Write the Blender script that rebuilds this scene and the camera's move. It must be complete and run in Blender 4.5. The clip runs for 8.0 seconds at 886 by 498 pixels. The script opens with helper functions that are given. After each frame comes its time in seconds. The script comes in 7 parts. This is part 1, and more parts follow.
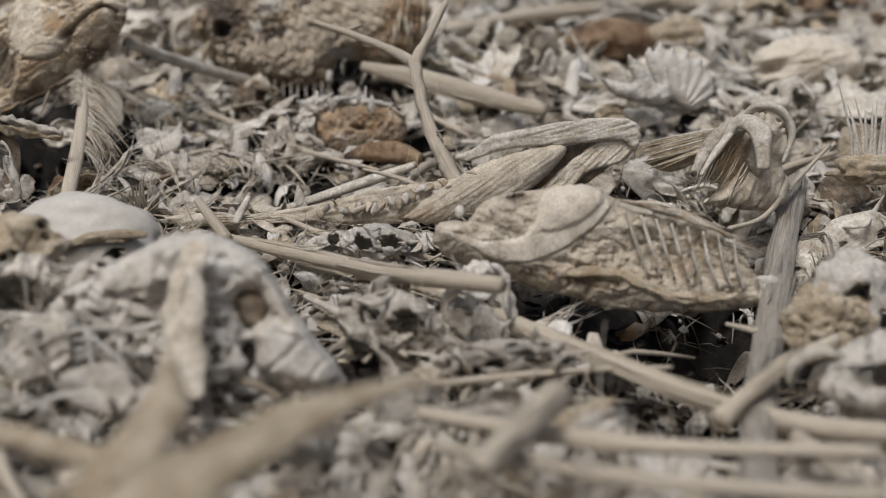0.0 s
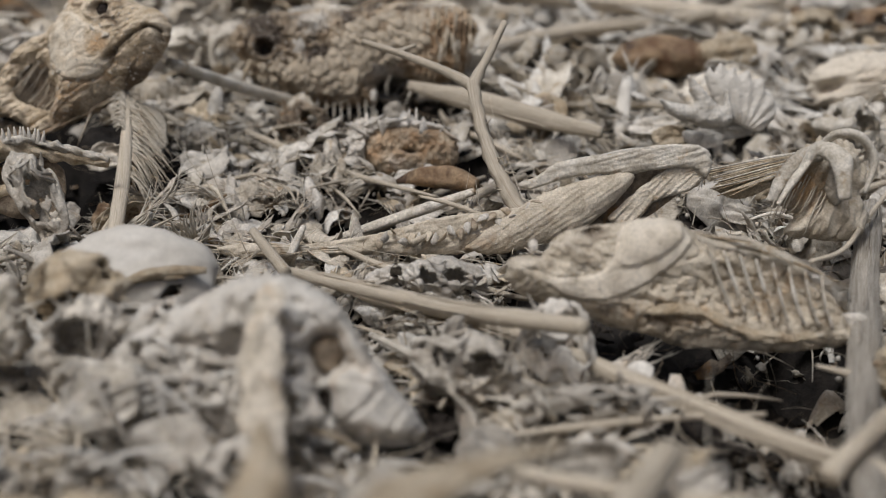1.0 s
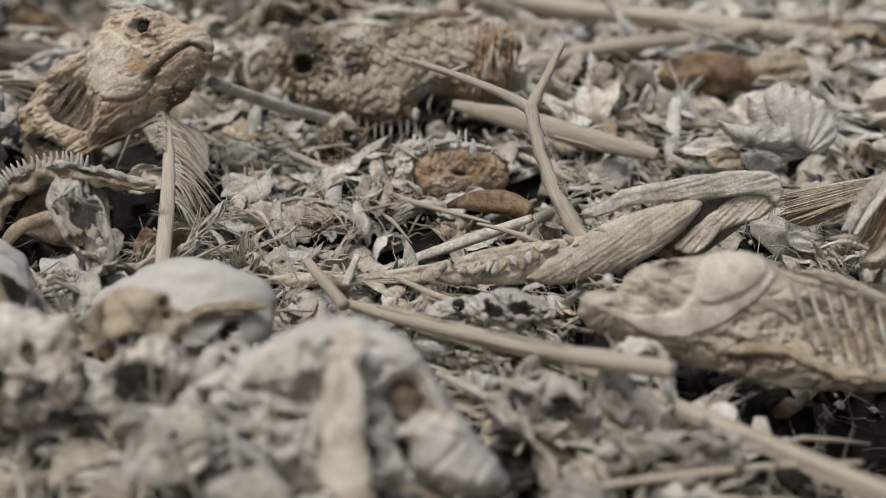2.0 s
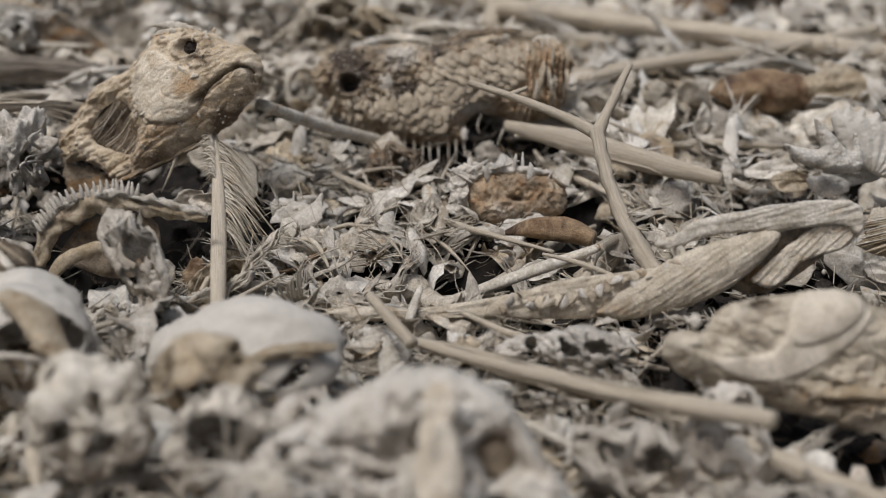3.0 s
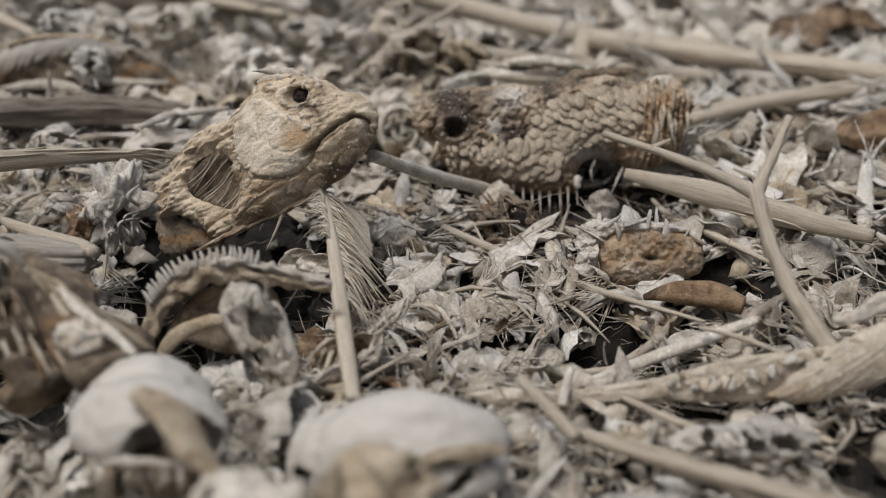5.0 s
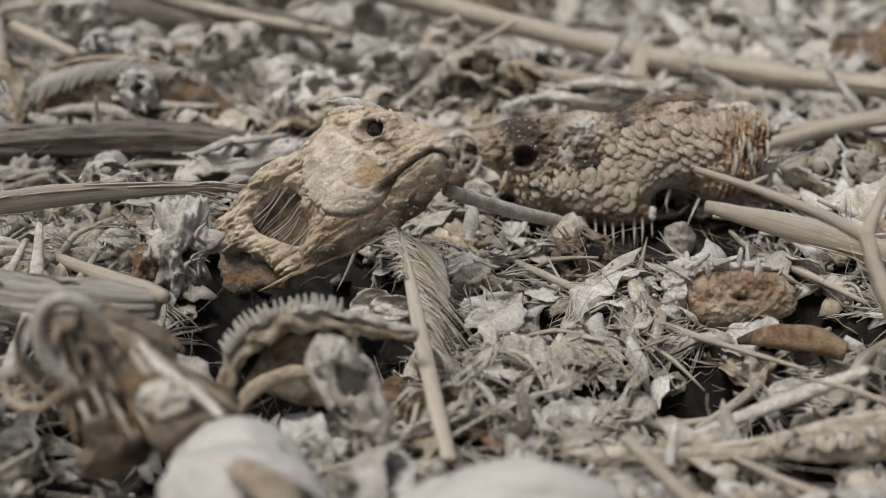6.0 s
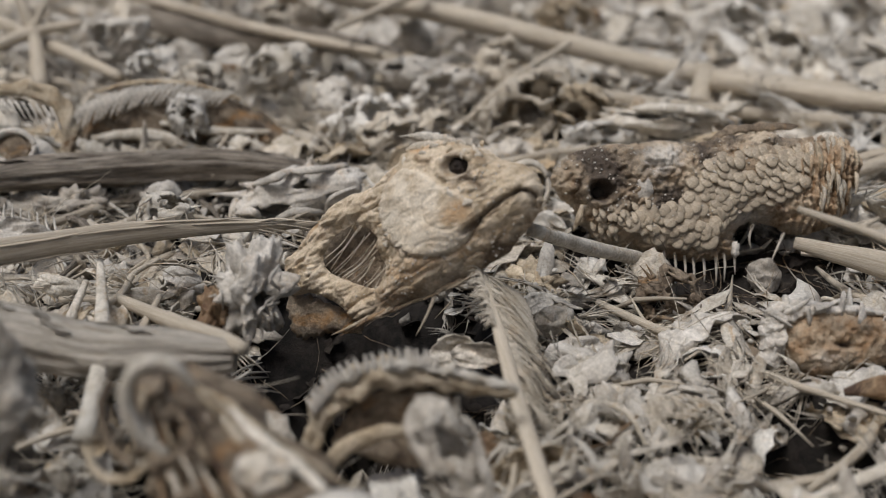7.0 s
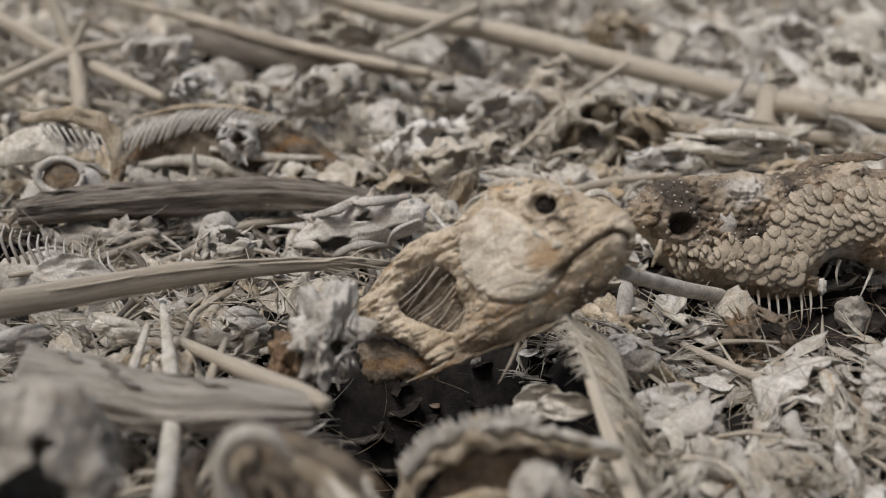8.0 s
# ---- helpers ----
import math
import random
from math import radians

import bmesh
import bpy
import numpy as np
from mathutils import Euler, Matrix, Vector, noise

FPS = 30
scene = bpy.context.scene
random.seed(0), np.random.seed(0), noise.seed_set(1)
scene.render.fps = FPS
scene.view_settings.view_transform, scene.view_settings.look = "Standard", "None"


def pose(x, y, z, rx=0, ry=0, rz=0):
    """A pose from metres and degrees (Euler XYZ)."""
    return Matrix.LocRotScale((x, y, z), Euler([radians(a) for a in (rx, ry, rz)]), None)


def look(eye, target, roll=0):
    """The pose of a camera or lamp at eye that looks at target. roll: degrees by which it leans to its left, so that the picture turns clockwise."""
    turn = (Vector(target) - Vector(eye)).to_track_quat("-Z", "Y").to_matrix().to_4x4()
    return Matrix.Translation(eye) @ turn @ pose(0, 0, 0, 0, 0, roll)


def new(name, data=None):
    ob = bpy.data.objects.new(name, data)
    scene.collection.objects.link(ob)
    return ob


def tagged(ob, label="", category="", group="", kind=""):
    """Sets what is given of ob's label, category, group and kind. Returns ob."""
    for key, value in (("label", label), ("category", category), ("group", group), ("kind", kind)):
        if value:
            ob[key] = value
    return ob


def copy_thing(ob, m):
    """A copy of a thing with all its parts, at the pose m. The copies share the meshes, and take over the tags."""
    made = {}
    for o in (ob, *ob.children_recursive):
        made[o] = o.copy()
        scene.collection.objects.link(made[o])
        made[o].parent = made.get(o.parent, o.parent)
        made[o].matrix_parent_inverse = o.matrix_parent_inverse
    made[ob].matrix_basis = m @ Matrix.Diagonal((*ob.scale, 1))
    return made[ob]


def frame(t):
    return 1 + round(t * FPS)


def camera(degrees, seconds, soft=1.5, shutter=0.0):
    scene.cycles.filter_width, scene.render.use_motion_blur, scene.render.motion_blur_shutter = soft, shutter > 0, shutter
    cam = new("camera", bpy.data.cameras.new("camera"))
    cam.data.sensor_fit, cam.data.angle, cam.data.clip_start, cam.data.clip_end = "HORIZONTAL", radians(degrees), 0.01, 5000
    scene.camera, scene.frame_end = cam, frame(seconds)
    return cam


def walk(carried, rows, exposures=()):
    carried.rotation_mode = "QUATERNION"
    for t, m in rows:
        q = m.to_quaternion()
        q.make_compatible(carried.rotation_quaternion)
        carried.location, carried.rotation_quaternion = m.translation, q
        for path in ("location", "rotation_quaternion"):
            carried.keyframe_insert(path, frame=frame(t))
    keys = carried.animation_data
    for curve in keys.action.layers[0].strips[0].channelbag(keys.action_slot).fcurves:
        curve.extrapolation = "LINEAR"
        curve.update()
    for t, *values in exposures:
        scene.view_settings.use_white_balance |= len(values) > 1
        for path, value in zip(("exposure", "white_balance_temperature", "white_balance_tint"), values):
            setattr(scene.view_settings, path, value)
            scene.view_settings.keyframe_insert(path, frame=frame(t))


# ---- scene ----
cam = camera(42.0, 8.0, soft=0.9)
ROWS = [
    (0.0, 0.0, 0.0, 0.1686, 63.757, -4.172, 2.054),
    (0.5, -0.0119, 0.0098, 0.1686, 63.866, -4.18, 2.149),
    (1.0, -0.0201, 0.0173, 0.1687, 63.927, -4.081, 2.291),
    (1.5, -0.0297, 0.0253, 0.1681, 64.066, -4.129, 2.327),
    (3.0, -0.0592, 0.0506, 0.1683, 64.298, -3.987, 2.676),
    (3.5, -0.0688, 0.0599, 0.1677, 64.432, -3.853, 2.87),
    (4.0, -0.0787, 0.0686, 0.1679, 64.531, -3.805, 3.042),
    (4.5, -0.0894, 0.0776, 0.1676, 64.653, -3.803, 3.185),
    (6.0, -0.1247, 0.1073, 0.1695, 64.848, -3.5, 3.743),
    (6.5, -0.1397, 0.1196, 0.1699, 64.958, -3.499, 3.909),
    (7.0, -0.1508, 0.1289, 0.1703, 65.058, -3.414, 4.043),
    (7.5, -0.1619, 0.1387, 0.1704, 65.152, -3.422, 4.244),
    (8.0, -0.1746, 0.1496, 0.1711, 65.263, -3.247, 4.451),
]
walk(cam, [(t, pose(x, y, z, rx, ry, rz)) for t, x, y, z, rx, ry, rz in ROWS])
cam.data.dof.use_dof = True
cam.data.dof.focus_distance = 0.395
cam.data.dof.aperture_fstop = 7.4
scene.view_settings.exposure = -0.32

# ---------------------------------------------------------------- light
world = bpy.data.worlds.new("overcast_sky")
scene.world = world
world.use_nodes = True
wn = world.node_tree.nodes
sky = wn.new("ShaderNodeTexSky")
sky.sky_type = "NISHITA"
sky.sun_disc = False
sky.sun_elevation, sky.sun_rotation = radians(60), radians(-140)
sky.air_density, sky.dust_density, sky.ozone_density = 1.0, 5.0, 0.6
wn["Background"].inputs["Strength"].default_value = 0.085
world.node_tree.links.new(sky.outputs["Color"], wn["Background"].inputs["Color"])
sun = new("sun", bpy.data.lights.new("sun", "SUN"))
sun.data.energy, sun.data.angle, sun.data.color = 3.0, radians(20), (0.96, 0.98, 1.04)
sun.matrix_world = look((-0.55, -0.05, 1.9), (0, 0.25, 0))


# ---------------------------------------------------------------- materials
def material(name, low, high, stain, scale=90.0, rough=0.8, bump=0.35, island=0.25, grain=False, stain_at=0.56, fine=1000.0, spread=0.10, shine=0.25, ochre=(0.40, 0.25, 0.11), ochre_at=0.56, ochre_most=0.7, speck=(0.64, 1.24), tones=None):
    """Two-scale mottled dry surface; grain: fibres along the piece."""
    m = bpy.data.materials.new(name)
    m.use_nodes = True
    nt = m.node_tree
    b = nt.nodes["Principled BSDF"]
    b.inputs["Roughness"].default_value = rough
    b.inputs["Specular IOR Level"].default_value = shine

    def node(kind, **values):
        n = nt.nodes.new(kind)
        for key, value in values.items():
            n.inputs[key].default_value = value
        return n

    def link(a, b):
        nt.links.new(a, b)

    if grain:
        src = node("ShaderNodeAttribute")
        src.attribute_name = "grain"
        where = src.outputs["Vector"]
    else:
        where = node("ShaderNodeTexCoord").outputs["Object"]
    big = node("ShaderNodeTexNoise", Scale=scale, Detail=5.0, Roughness=0.62, Distortion=0.4)
    small = node("ShaderNodeTexNoise", Scale=fine, Detail=6.0, Roughness=0.7)
    blot = node("ShaderNodeTexNoise", Scale=scale * 0.45, Detail=7.0, Roughness=0.68, Distortion=0.8)
    for n in (big, small, blot):
        link(where, n.inputs["Vector"])
    r1 = nt.nodes.new("ShaderNodeMapRange")
    r1.inputs["From Min"].default_value, r1.inputs["From Max"].default_value = 0.36, 0.64
    link(big.outputs["Fac"], r1.inputs["Value"])
    mix1 = nt.nodes.new("ShaderNodeMix")
    mix1.data_type = "RGBA"
    mix1.inputs["A"].default_value, mix1.inputs["B"].default_value = (*low, 1), (*high, 1)
    link(r1.outputs["Result"], mix1.inputs["Factor"])
    r2 = nt.nodes.new("ShaderNodeMapRange")
    r2.inputs["From Min"].default_value, r2.inputs["From Max"].default_value = stain_at, stain_at + spread
    link(blot.outputs["Fac"], r2.inputs["Value"])
    mix2 = nt.nodes.new("ShaderNodeMix")
    mix2.data_type = "RGBA"
    mix2.inputs["B"].default_value = (*stain, 1)
    link(r2.outputs["Result"], mix2.inputs["Factor"])
    link(mix1.outputs["Result"], mix2.inputs["A"])
    warm = node("ShaderNodeTexNoise", Scale=scale * 0.7, Detail=8.0, Roughness=0.72, Distortion=1.2)
    shift = node("ShaderNodeVectorMath")
    shift.operation = "ADD"
    shift.inputs[1].default_value = (7.3, 2.1, 4.4)
    link(where, shift.inputs[0])
    link(shift.outputs[0], warm.inputs["Vector"])
    r5 = nt.nodes.new("ShaderNodeMapRange")
    r5.inputs["From Min"].default_value, r5.inputs["From Max"].default_value = ochre_at, ochre_at + 0.14
    r5.inputs["To Max"].default_value = ochre_most
    link(warm.outputs["Fac"], r5.inputs["Value"])
    mix3 = nt.nodes.new("ShaderNodeMix")
    mix3.data_type = "RGBA"
    mix3.inputs["B"].default_value = (*ochre, 1)
    link(r5.outputs["Result"], mix3.inputs["Factor"])
    link(mix2.outputs["Result"], mix3.inputs["A"])
    skin_colour = mix3.outputs["Result"]
    if tones:
        # blotches of dark crust, rust and bleached skin, and shade painted into grooves, whose place the mesh names
        src = node("ShaderNodeAttribute")
        src.attribute_name = "grain"
        parts = nt.nodes.new("ShaderNodeSeparateXYZ")
        link(src.outputs["Vector"], parts.inputs[0])
        ragged = node("ShaderNodeTexNoise", Scale=scale * 2.2, Detail=8.0, Roughness=0.7, Distortion=0.6)
        link(where, ragged.inputs["Vector"])
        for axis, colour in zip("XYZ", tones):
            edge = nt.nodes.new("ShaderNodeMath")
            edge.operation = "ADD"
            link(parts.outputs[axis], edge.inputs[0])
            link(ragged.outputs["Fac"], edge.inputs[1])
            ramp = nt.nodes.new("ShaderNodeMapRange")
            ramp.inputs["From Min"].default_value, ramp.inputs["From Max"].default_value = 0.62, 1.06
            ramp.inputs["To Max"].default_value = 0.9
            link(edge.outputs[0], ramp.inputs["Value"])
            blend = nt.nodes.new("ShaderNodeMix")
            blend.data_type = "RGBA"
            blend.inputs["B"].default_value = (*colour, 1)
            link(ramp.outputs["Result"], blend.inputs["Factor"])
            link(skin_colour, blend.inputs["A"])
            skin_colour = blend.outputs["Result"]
    # fine speckle and one value for each loose piece
    r3 = nt.nodes.new("ShaderNodeMapRange")
    r3.inputs["From Min"].default_value, r3.inputs["From Max"].default_value = 0.3, 0.7
    r3.inputs["To Min"].default_value, r3.inputs["To Max"].default_value = speck
    link(small.outputs["Fac"], r3.inputs["Value"])
    geo = nt.nodes.new("ShaderNodeNewGeometry")
    info = nt.nodes.new("ShaderNodeObjectInfo")
    add = nt.nodes.new("ShaderNodeMath")
    add.operation = "ADD"
    link(geo.outputs["Random Per Island"], add.inputs[0])
    link(info.outputs["Random"], add.inputs[1])
    r4 = nt.nodes.new("ShaderNodeMapRange")
    r4.inputs["From Min"].default_value, r4.inputs["From Max"].default_value = 0.2, 1.8
    r4.inputs["To Min"].default_value, r4.inputs["To Max"].default_value = 1 - island, 1 + island * 0.7
    link(add.outputs[0], r4.inputs["Value"])
    mul = nt.nodes.new("ShaderNodeMath")
    mul.operation = "MULTIPLY"
    link(r3.outputs["Result"], mul.inputs[0])
    link(r4.outputs["Result"], mul.inputs[1])
    tint = nt.nodes.new("ShaderNodeMix")
    tint.data_type, tint.blend_type = "RGBA", "MULTIPLY"
    tint.inputs["Factor"].default_value = 1.0
    link(skin_colour, tint.inputs["A"])
    grey = nt.nodes.new("ShaderNodeCombineColor")
    for n in ("Red", "Green", "Blue"):
        link(mul.outputs[0], grey.inputs[n])
    link(grey.outputs["Color"], tint.inputs["B"])
    link(tint.outputs["Result"], b.inputs["Base Color"])
    height = nt.nodes.new("ShaderNodeMath")
    height.operation = "MULTIPLY_ADD"
    height.inputs[1].default_value = 0.8
    link(small.outputs["Fac"], height.inputs[0])
    link(big.outputs["Fac"], height.inputs[2])
    bp = nt.nodes.new("ShaderNodeBump")
    bp.inputs["Strength"].default_value, bp.inputs["Distance"].default_value = bump, 0.0012
    link(height.outputs[0], bp.inputs["Height"])
    link(bp.outputs["Normal"], b.inputs["Normal"])
    return m


BONE = material("bleached_bone", (0.42, 0.37, 0.29), (0.66, 0.61, 0.52), (0.27, 0.19, 0.11), stain_at=0.58, scale=150, bump=0.45)
WHITE = material("white_bleached_bone", (0.54, 0.50, 0.43), (0.74, 0.70, 0.62), (0.38, 0.28, 0.17), stain_at=0.6, scale=85, bump=0.5, island=0.2, ochre_most=0.4)
CHALK = material("chalky_bone", (0.44, 0.40, 0.335), (0.63, 0.585, 0.51), (0.32, 0.255, 0.17), stain_at=0.6, scale=85, bump=0.5, island=0.2, ochre_most=0.4)
TAN = material("tan_skin", (0.36, 0.28, 0.18), (0.58, 0.49, 0.36), (0.20, 0.12, 0.06), scale=120, bump=0.9, stain_at=0.58)
GREYSKIN = material("grey_tan_skin", (0.43, 0.37, 0.28), (0.66, 0.59, 0.48), (0.26, 0.19, 0.11), scale=190, bump=0.8, stain_at=0.6)
BROWN = material("brown_crust", (0.13, 0.065, 0.028), (0.36, 0.25, 0.145), (0.06, 0.032, 0.018), scale=110, stain_at=0.52, bump=0.7, rough=0.55, shine=0.4)
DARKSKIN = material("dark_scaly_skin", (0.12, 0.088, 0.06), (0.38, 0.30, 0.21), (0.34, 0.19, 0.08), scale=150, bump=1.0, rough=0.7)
STRAW = material("pale_straw", (0.39, 0.33, 0.245), (0.56, 0.49, 0.385), (0.27, 0.20, 0.13), scale=3.0, fine=22.0, grain=True, bump=0.3, stain_at=0.6, rough=0.6, ochre_most=0.35)
STALK = material("grey_dead_stalk", (0.34, 0.30, 0.24), (0.55, 0.50, 0.42), (0.20, 0.155, 0.11), scale=3.0, fine=16.0, grain=True, bump=0.8, stain_at=0.6, ochre_most=0.2)
BARK = material("weathered_bark", (0.16, 0.13, 0.10), (0.50, 0.435, 0.35), (0.10, 0.075, 0.05), scale=3.2, fine=16.0, grain=True, bump=1.0, stain_at=0.57, ochre_most=0.2)
SCALE = material("dull_fish_scale", (0.30, 0.24, 0.165), (0.54, 0.46, 0.345), (0.15, 0.095, 0.05), scale=60, bump=0.25, island=0.3, rough=0.55, shine=0.35)
FIBRE = material("dry_fibre", (0.42, 0.36, 0.27), (0.60, 0.54, 0.44), (0.28, 0.21, 0.13), scale=60, bump=0.2, island=0.4)
GREYBIT = material("grey_debris", (0.30, 0.265, 0.215), (0.54, 0.49, 0.41), (0.17, 0.125, 0.085), scale=120, bump=0.5, island=0.5, stain_at=0.58, ochre_most=0.4)
TANBIT = material("tan_debris", (0.34, 0.27, 0.18), (0.54, 0.46, 0.34), (0.20, 0.13, 0.07), scale=120, bump=0.5, island=0.45)
SHELL = material("smooth_shell", (0.48, 0.445, 0.385), (0.57, 0.53, 0.46), (0.40, 0.34, 0.26), scale=40, bump=0.08, rough=0.5, island=0.05, fine=400, stain_at=0.62, ochre_most=0.25, speck=(0.88, 1.08))
# dark muck, its colour lowered further to stand in for shade in the gaps
SOIL = material("shade_dark_soil", (0.012, 0.010, 0.008), (0.042, 0.034, 0.027), (0.012, 0.010, 0.008), scale=160, bump=1.0, fine=1500, ochre_most=0.0)
# near-black for the dried eye; also imitates shade in sockets and litter hollows
BLACK = material("black_hollow_fill", (0.02, 0.015, 0.012), (0.05, 0.04, 0.03), (0.015, 0.01, 0.008), scale=200, bump=0.6, ochre_most=0.0)
HIDE = material("dried_head_hide", (0.45, 0.355, 0.235), (0.70, 0.59, 0.44), (0.22, 0.145, 0.08), scale=130, bump=0.6, stain_at=0.58, spread=0.14, ochre=(0.47, 0.30, 0.15), ochre_at=0.53, ochre_most=0.6, fine=1300, island=0.05, speck=(0.70, 1.20), tones=((0.085, 0.055, 0.033), (0.50, 0.285, 0.12), (0.76, 0.67, 0.53)))
PALEHIDE = material("grey_papery_hide", (0.42, 0.355, 0.262), (0.63, 0.555, 0.435), (0.24, 0.175, 0.11), scale=130, bump=0.6, stain_at=0.58, spread=0.14, ochre_at=0.58, ochre_most=0.4, fine=1300, island=0.05, speck=(0.70, 1.20), tones=((0.10, 0.07, 0.045), (0.42, 0.26, 0.12), (0.70, 0.62, 0.50)))
SCALYHIDE = material("dark_crusted_hide", (0.32, 0.235, 0.15), (0.55, 0.455, 0.33), (0.17, 0.10, 0.05), scale=130, bump=0.8, stain_at=0.58, ochre_most=0.5, fine=1100, rough=0.6, island=0.05, speck=(0.72, 1.2), tones=((0.05, 0.037, 0.028), (0.40, 0.235, 0.115), (0.60, 0.55, 0.47)))

# ---------------------------------------------------------------- mesh makers
FACE = (64.5, -3.8, 3.0)
rnd = random.Random(7)


def face(p, roll=0.0):
    """A local frame that stands leaning back: x across, y up, z towards the viewer's side."""
    return pose(*p, *FACE) @ pose(0, 0, 0, 0, 0, roll)


def wob(p, freq, seed=0.0):
    return noise.noise(Vector(p) * freq + Vector((seed * 3.1, seed * 1.7, seed)))


def curve_through(pts, n):
    """n points on a smooth line through the given ones (any number of columns)."""
    p = np.array(pts, float)
    if len(p) == 2:
        return p[0] + (p[1] - p[0]) * np.linspace(0, 1, n)[:, None]
    ext = np.vstack([2 * p[0] - p[1], p, 2 * p[-1] - p[-2]])
    out = []
    for u in np.linspace(0, len(p) - 1 - 1e-9, n):
        i, f = int(u), u - int(u)
        a, b, c, d = ext[i], ext[i + 1], ext[i + 2], ext[i + 3]
        out.append(0.5 * (2 * b + (c - a) * f + (2 * a - 5 * b + 4 * c - d) * f * f + (3 * b - a - 3 * c + d) * f**3))
    return np.array(out)


def tube(pts, radii, seg=8, steps=14, rough=0.0, flat=1.0, freq=260.0, seed=0.0, slim=1.0, ring=1.3):
    """A closed tapering rod: vertices, faces and grain."""
    line = curve_through(pts, steps)
    rad = np.interp(np.linspace(0, 1, steps), np.linspace(0, 1, len(radii)), radii)
    tang = np.gradient(line, axis=0)
    tang /= np.linalg.norm(tang, axis=1)[:, None] + 1e-12
    up = np.array([0.13, 0.21, 1.0])
    if abs(tang[0] @ up) > 0.9:
        up = np.array([1.0, 0.2, 0.1])
    length = np.r_[0, np.cumsum(np.linalg.norm(np.diff(line, axis=0), axis=1))]
    V, G, F = [], [], []
    for i in range(steps):
        side = np.cross(up, tang[i])
        side /= np.linalg.norm(side) + 1e-12
        up = np.cross(tang[i], side)
        for j in range(seg):
            a = 2 * math.pi * j / seg
            d = math.cos(a) * side * slim + math.sin(a) * up * flat
            r = rad[i]
            if rough:
                r *= 1 + rough * noise.noise(Vector(line[i] * freq * 0.6 + d * ring + seed))
            V.append(line[i] + d * r)
            G.append((length[i] * 24 + seed, math.cos(a) * 2.4, math.sin(a) * 2.4))
    for i in range(steps - 1):
        for j in range(seg):
            k = (j + 1) % seg
            F.append((i * seg + j, i * seg + k, (i + 1) * seg + k, (i + 1) * seg + j))
    F.append(tuple(reversed(range(seg))))
    F.append(tuple(range((steps - 1) * seg, steps * seg)))
    return np.array(V), F, np.array(G)


_ico = {}


def ico(sub):
    if sub not in _ico:
        bm = bmesh.new()
        bmesh.ops.create_icosphere(bm, subdivisions=sub, radius=1)
        _ico[sub] = (np.array([v.co[:] for v in bm.verts]), [tuple(v.index for v in f.verts) for f in bm.faces])
        bm.free()
    return _ico[sub]


def lump(radii, rough=0.25, freq=2.0, sub=3, seed=0.0, fine=0.0):
    V, F = ico(sub)
    out = []
    for v in V:
        r = 1 + rough * noise.noise(Vector(v) * freq + Vector((seed, seed * 2, 0)))
        if fine:
            r += fine * noise.noise(Vector(v) * freq * 4 + Vector((seed, 0, seed)))
        out.append(v * r * radii)
    return np.array(out), list(F), None


def shellform(radii, holes=(), rough=0.3, freq=1.6, sub=4, seed=0.0, thick=0.12, open_at=None):
    """A hollow bone form: a lumpy shell with round holes (direction, cosine) and a torn side."""
    V, F = ico(sub)
    out = []
    for v in V:
        r = 1 + rough * noise.noise(Vector(v) * freq + Vector((seed, seed * 2, 0))) + 0.35 * rough * noise.noise(Vector(v) * freq * 3.5 + Vector((0, seed, 0)))
        out.append(v * r)
    out = np.array(out)
    dirs = [np.array(h[0], float) / np.linalg.norm(h[0]) for h in holes]
    keep = []
    for f in F:
        c = V[list(f)].mean(0)
        jag = 0.05 * noise.noise(Vector(c) * 5 + Vector((seed, 0, 0)))
        if any(c @ d > h[1] + jag for d, h in zip(dirs, holes)):
            continue
        if open_at is not None and noise.noise(Vector(c) * 1.9 + Vector((seed * 5, 1, 0))) > open_at:
            continue
        keep.append(f)
    n = len(out)
    V2 = np.vstack([out, out * (1 - thick)]) * radii
    faces = list(keep) + [tuple(i + n for i in reversed(f)) for f in keep]
    edges = {}
    for f in keep:
        for a, b in zip(f, f[1:] + f[:1]):
            edges[(a, b)] = 1
    for a, b in edges:
        if (b, a) not in edges:
            faces.append((b, a, a + n, b + n))
    used = sorted({i for f in faces for i in f})
    at = {v: i for i, v in enumerate(used)}
    return V2[used], [tuple(at[i] for i in f) for f in faces], None


def loft(stations, seg=28, steps=36, rough=0.0, freq=0.05, carve=None, power=1.0, seed=0.0):
    """A body along x from rows (x, top, bottom, half depth, centre z)."""
    rows = curve_through(stations, steps)
    V, F = [], []
    for i, (x, top, bot, w, zc) in enumerate(rows):
        h, c = max((top - bot) / 2, 0.01), (top + bot) / 2
        for j in range(seg):
            a = 2 * math.pi * j / seg
            ca, sa = math.cos(a), math.sin(a)
            ca, sa = math.copysign(abs(ca) ** power, ca), math.copysign(abs(sa) ** power, sa)
            p = np.array([x, c + h * sa, zc + max(w, 0.01) * ca])
            d = np.array([0, sa, ca])
            off = rough * noise.noise(Vector(p) * freq + Vector((seed, 0, 0))) + 0.5 * rough * noise.noise(Vector(p) * freq * 3.3) + 0.28 * rough * noise.noise(Vector(p) * freq * 9.1)
            if carve:
                off += carve(p)
            V.append(p + d * off)
    for i in range(steps - 1):
        for j in range(seg):
            k = (j + 1) % seg
            F.append((i * seg + k, i * seg + j, (i + 1) * seg + j, (i + 1) * seg + k))
    F.append(tuple(range(seg)))
    F.append(tuple(reversed(range((steps - 1) * seg, steps * seg))))
    return np.array(V), F, None


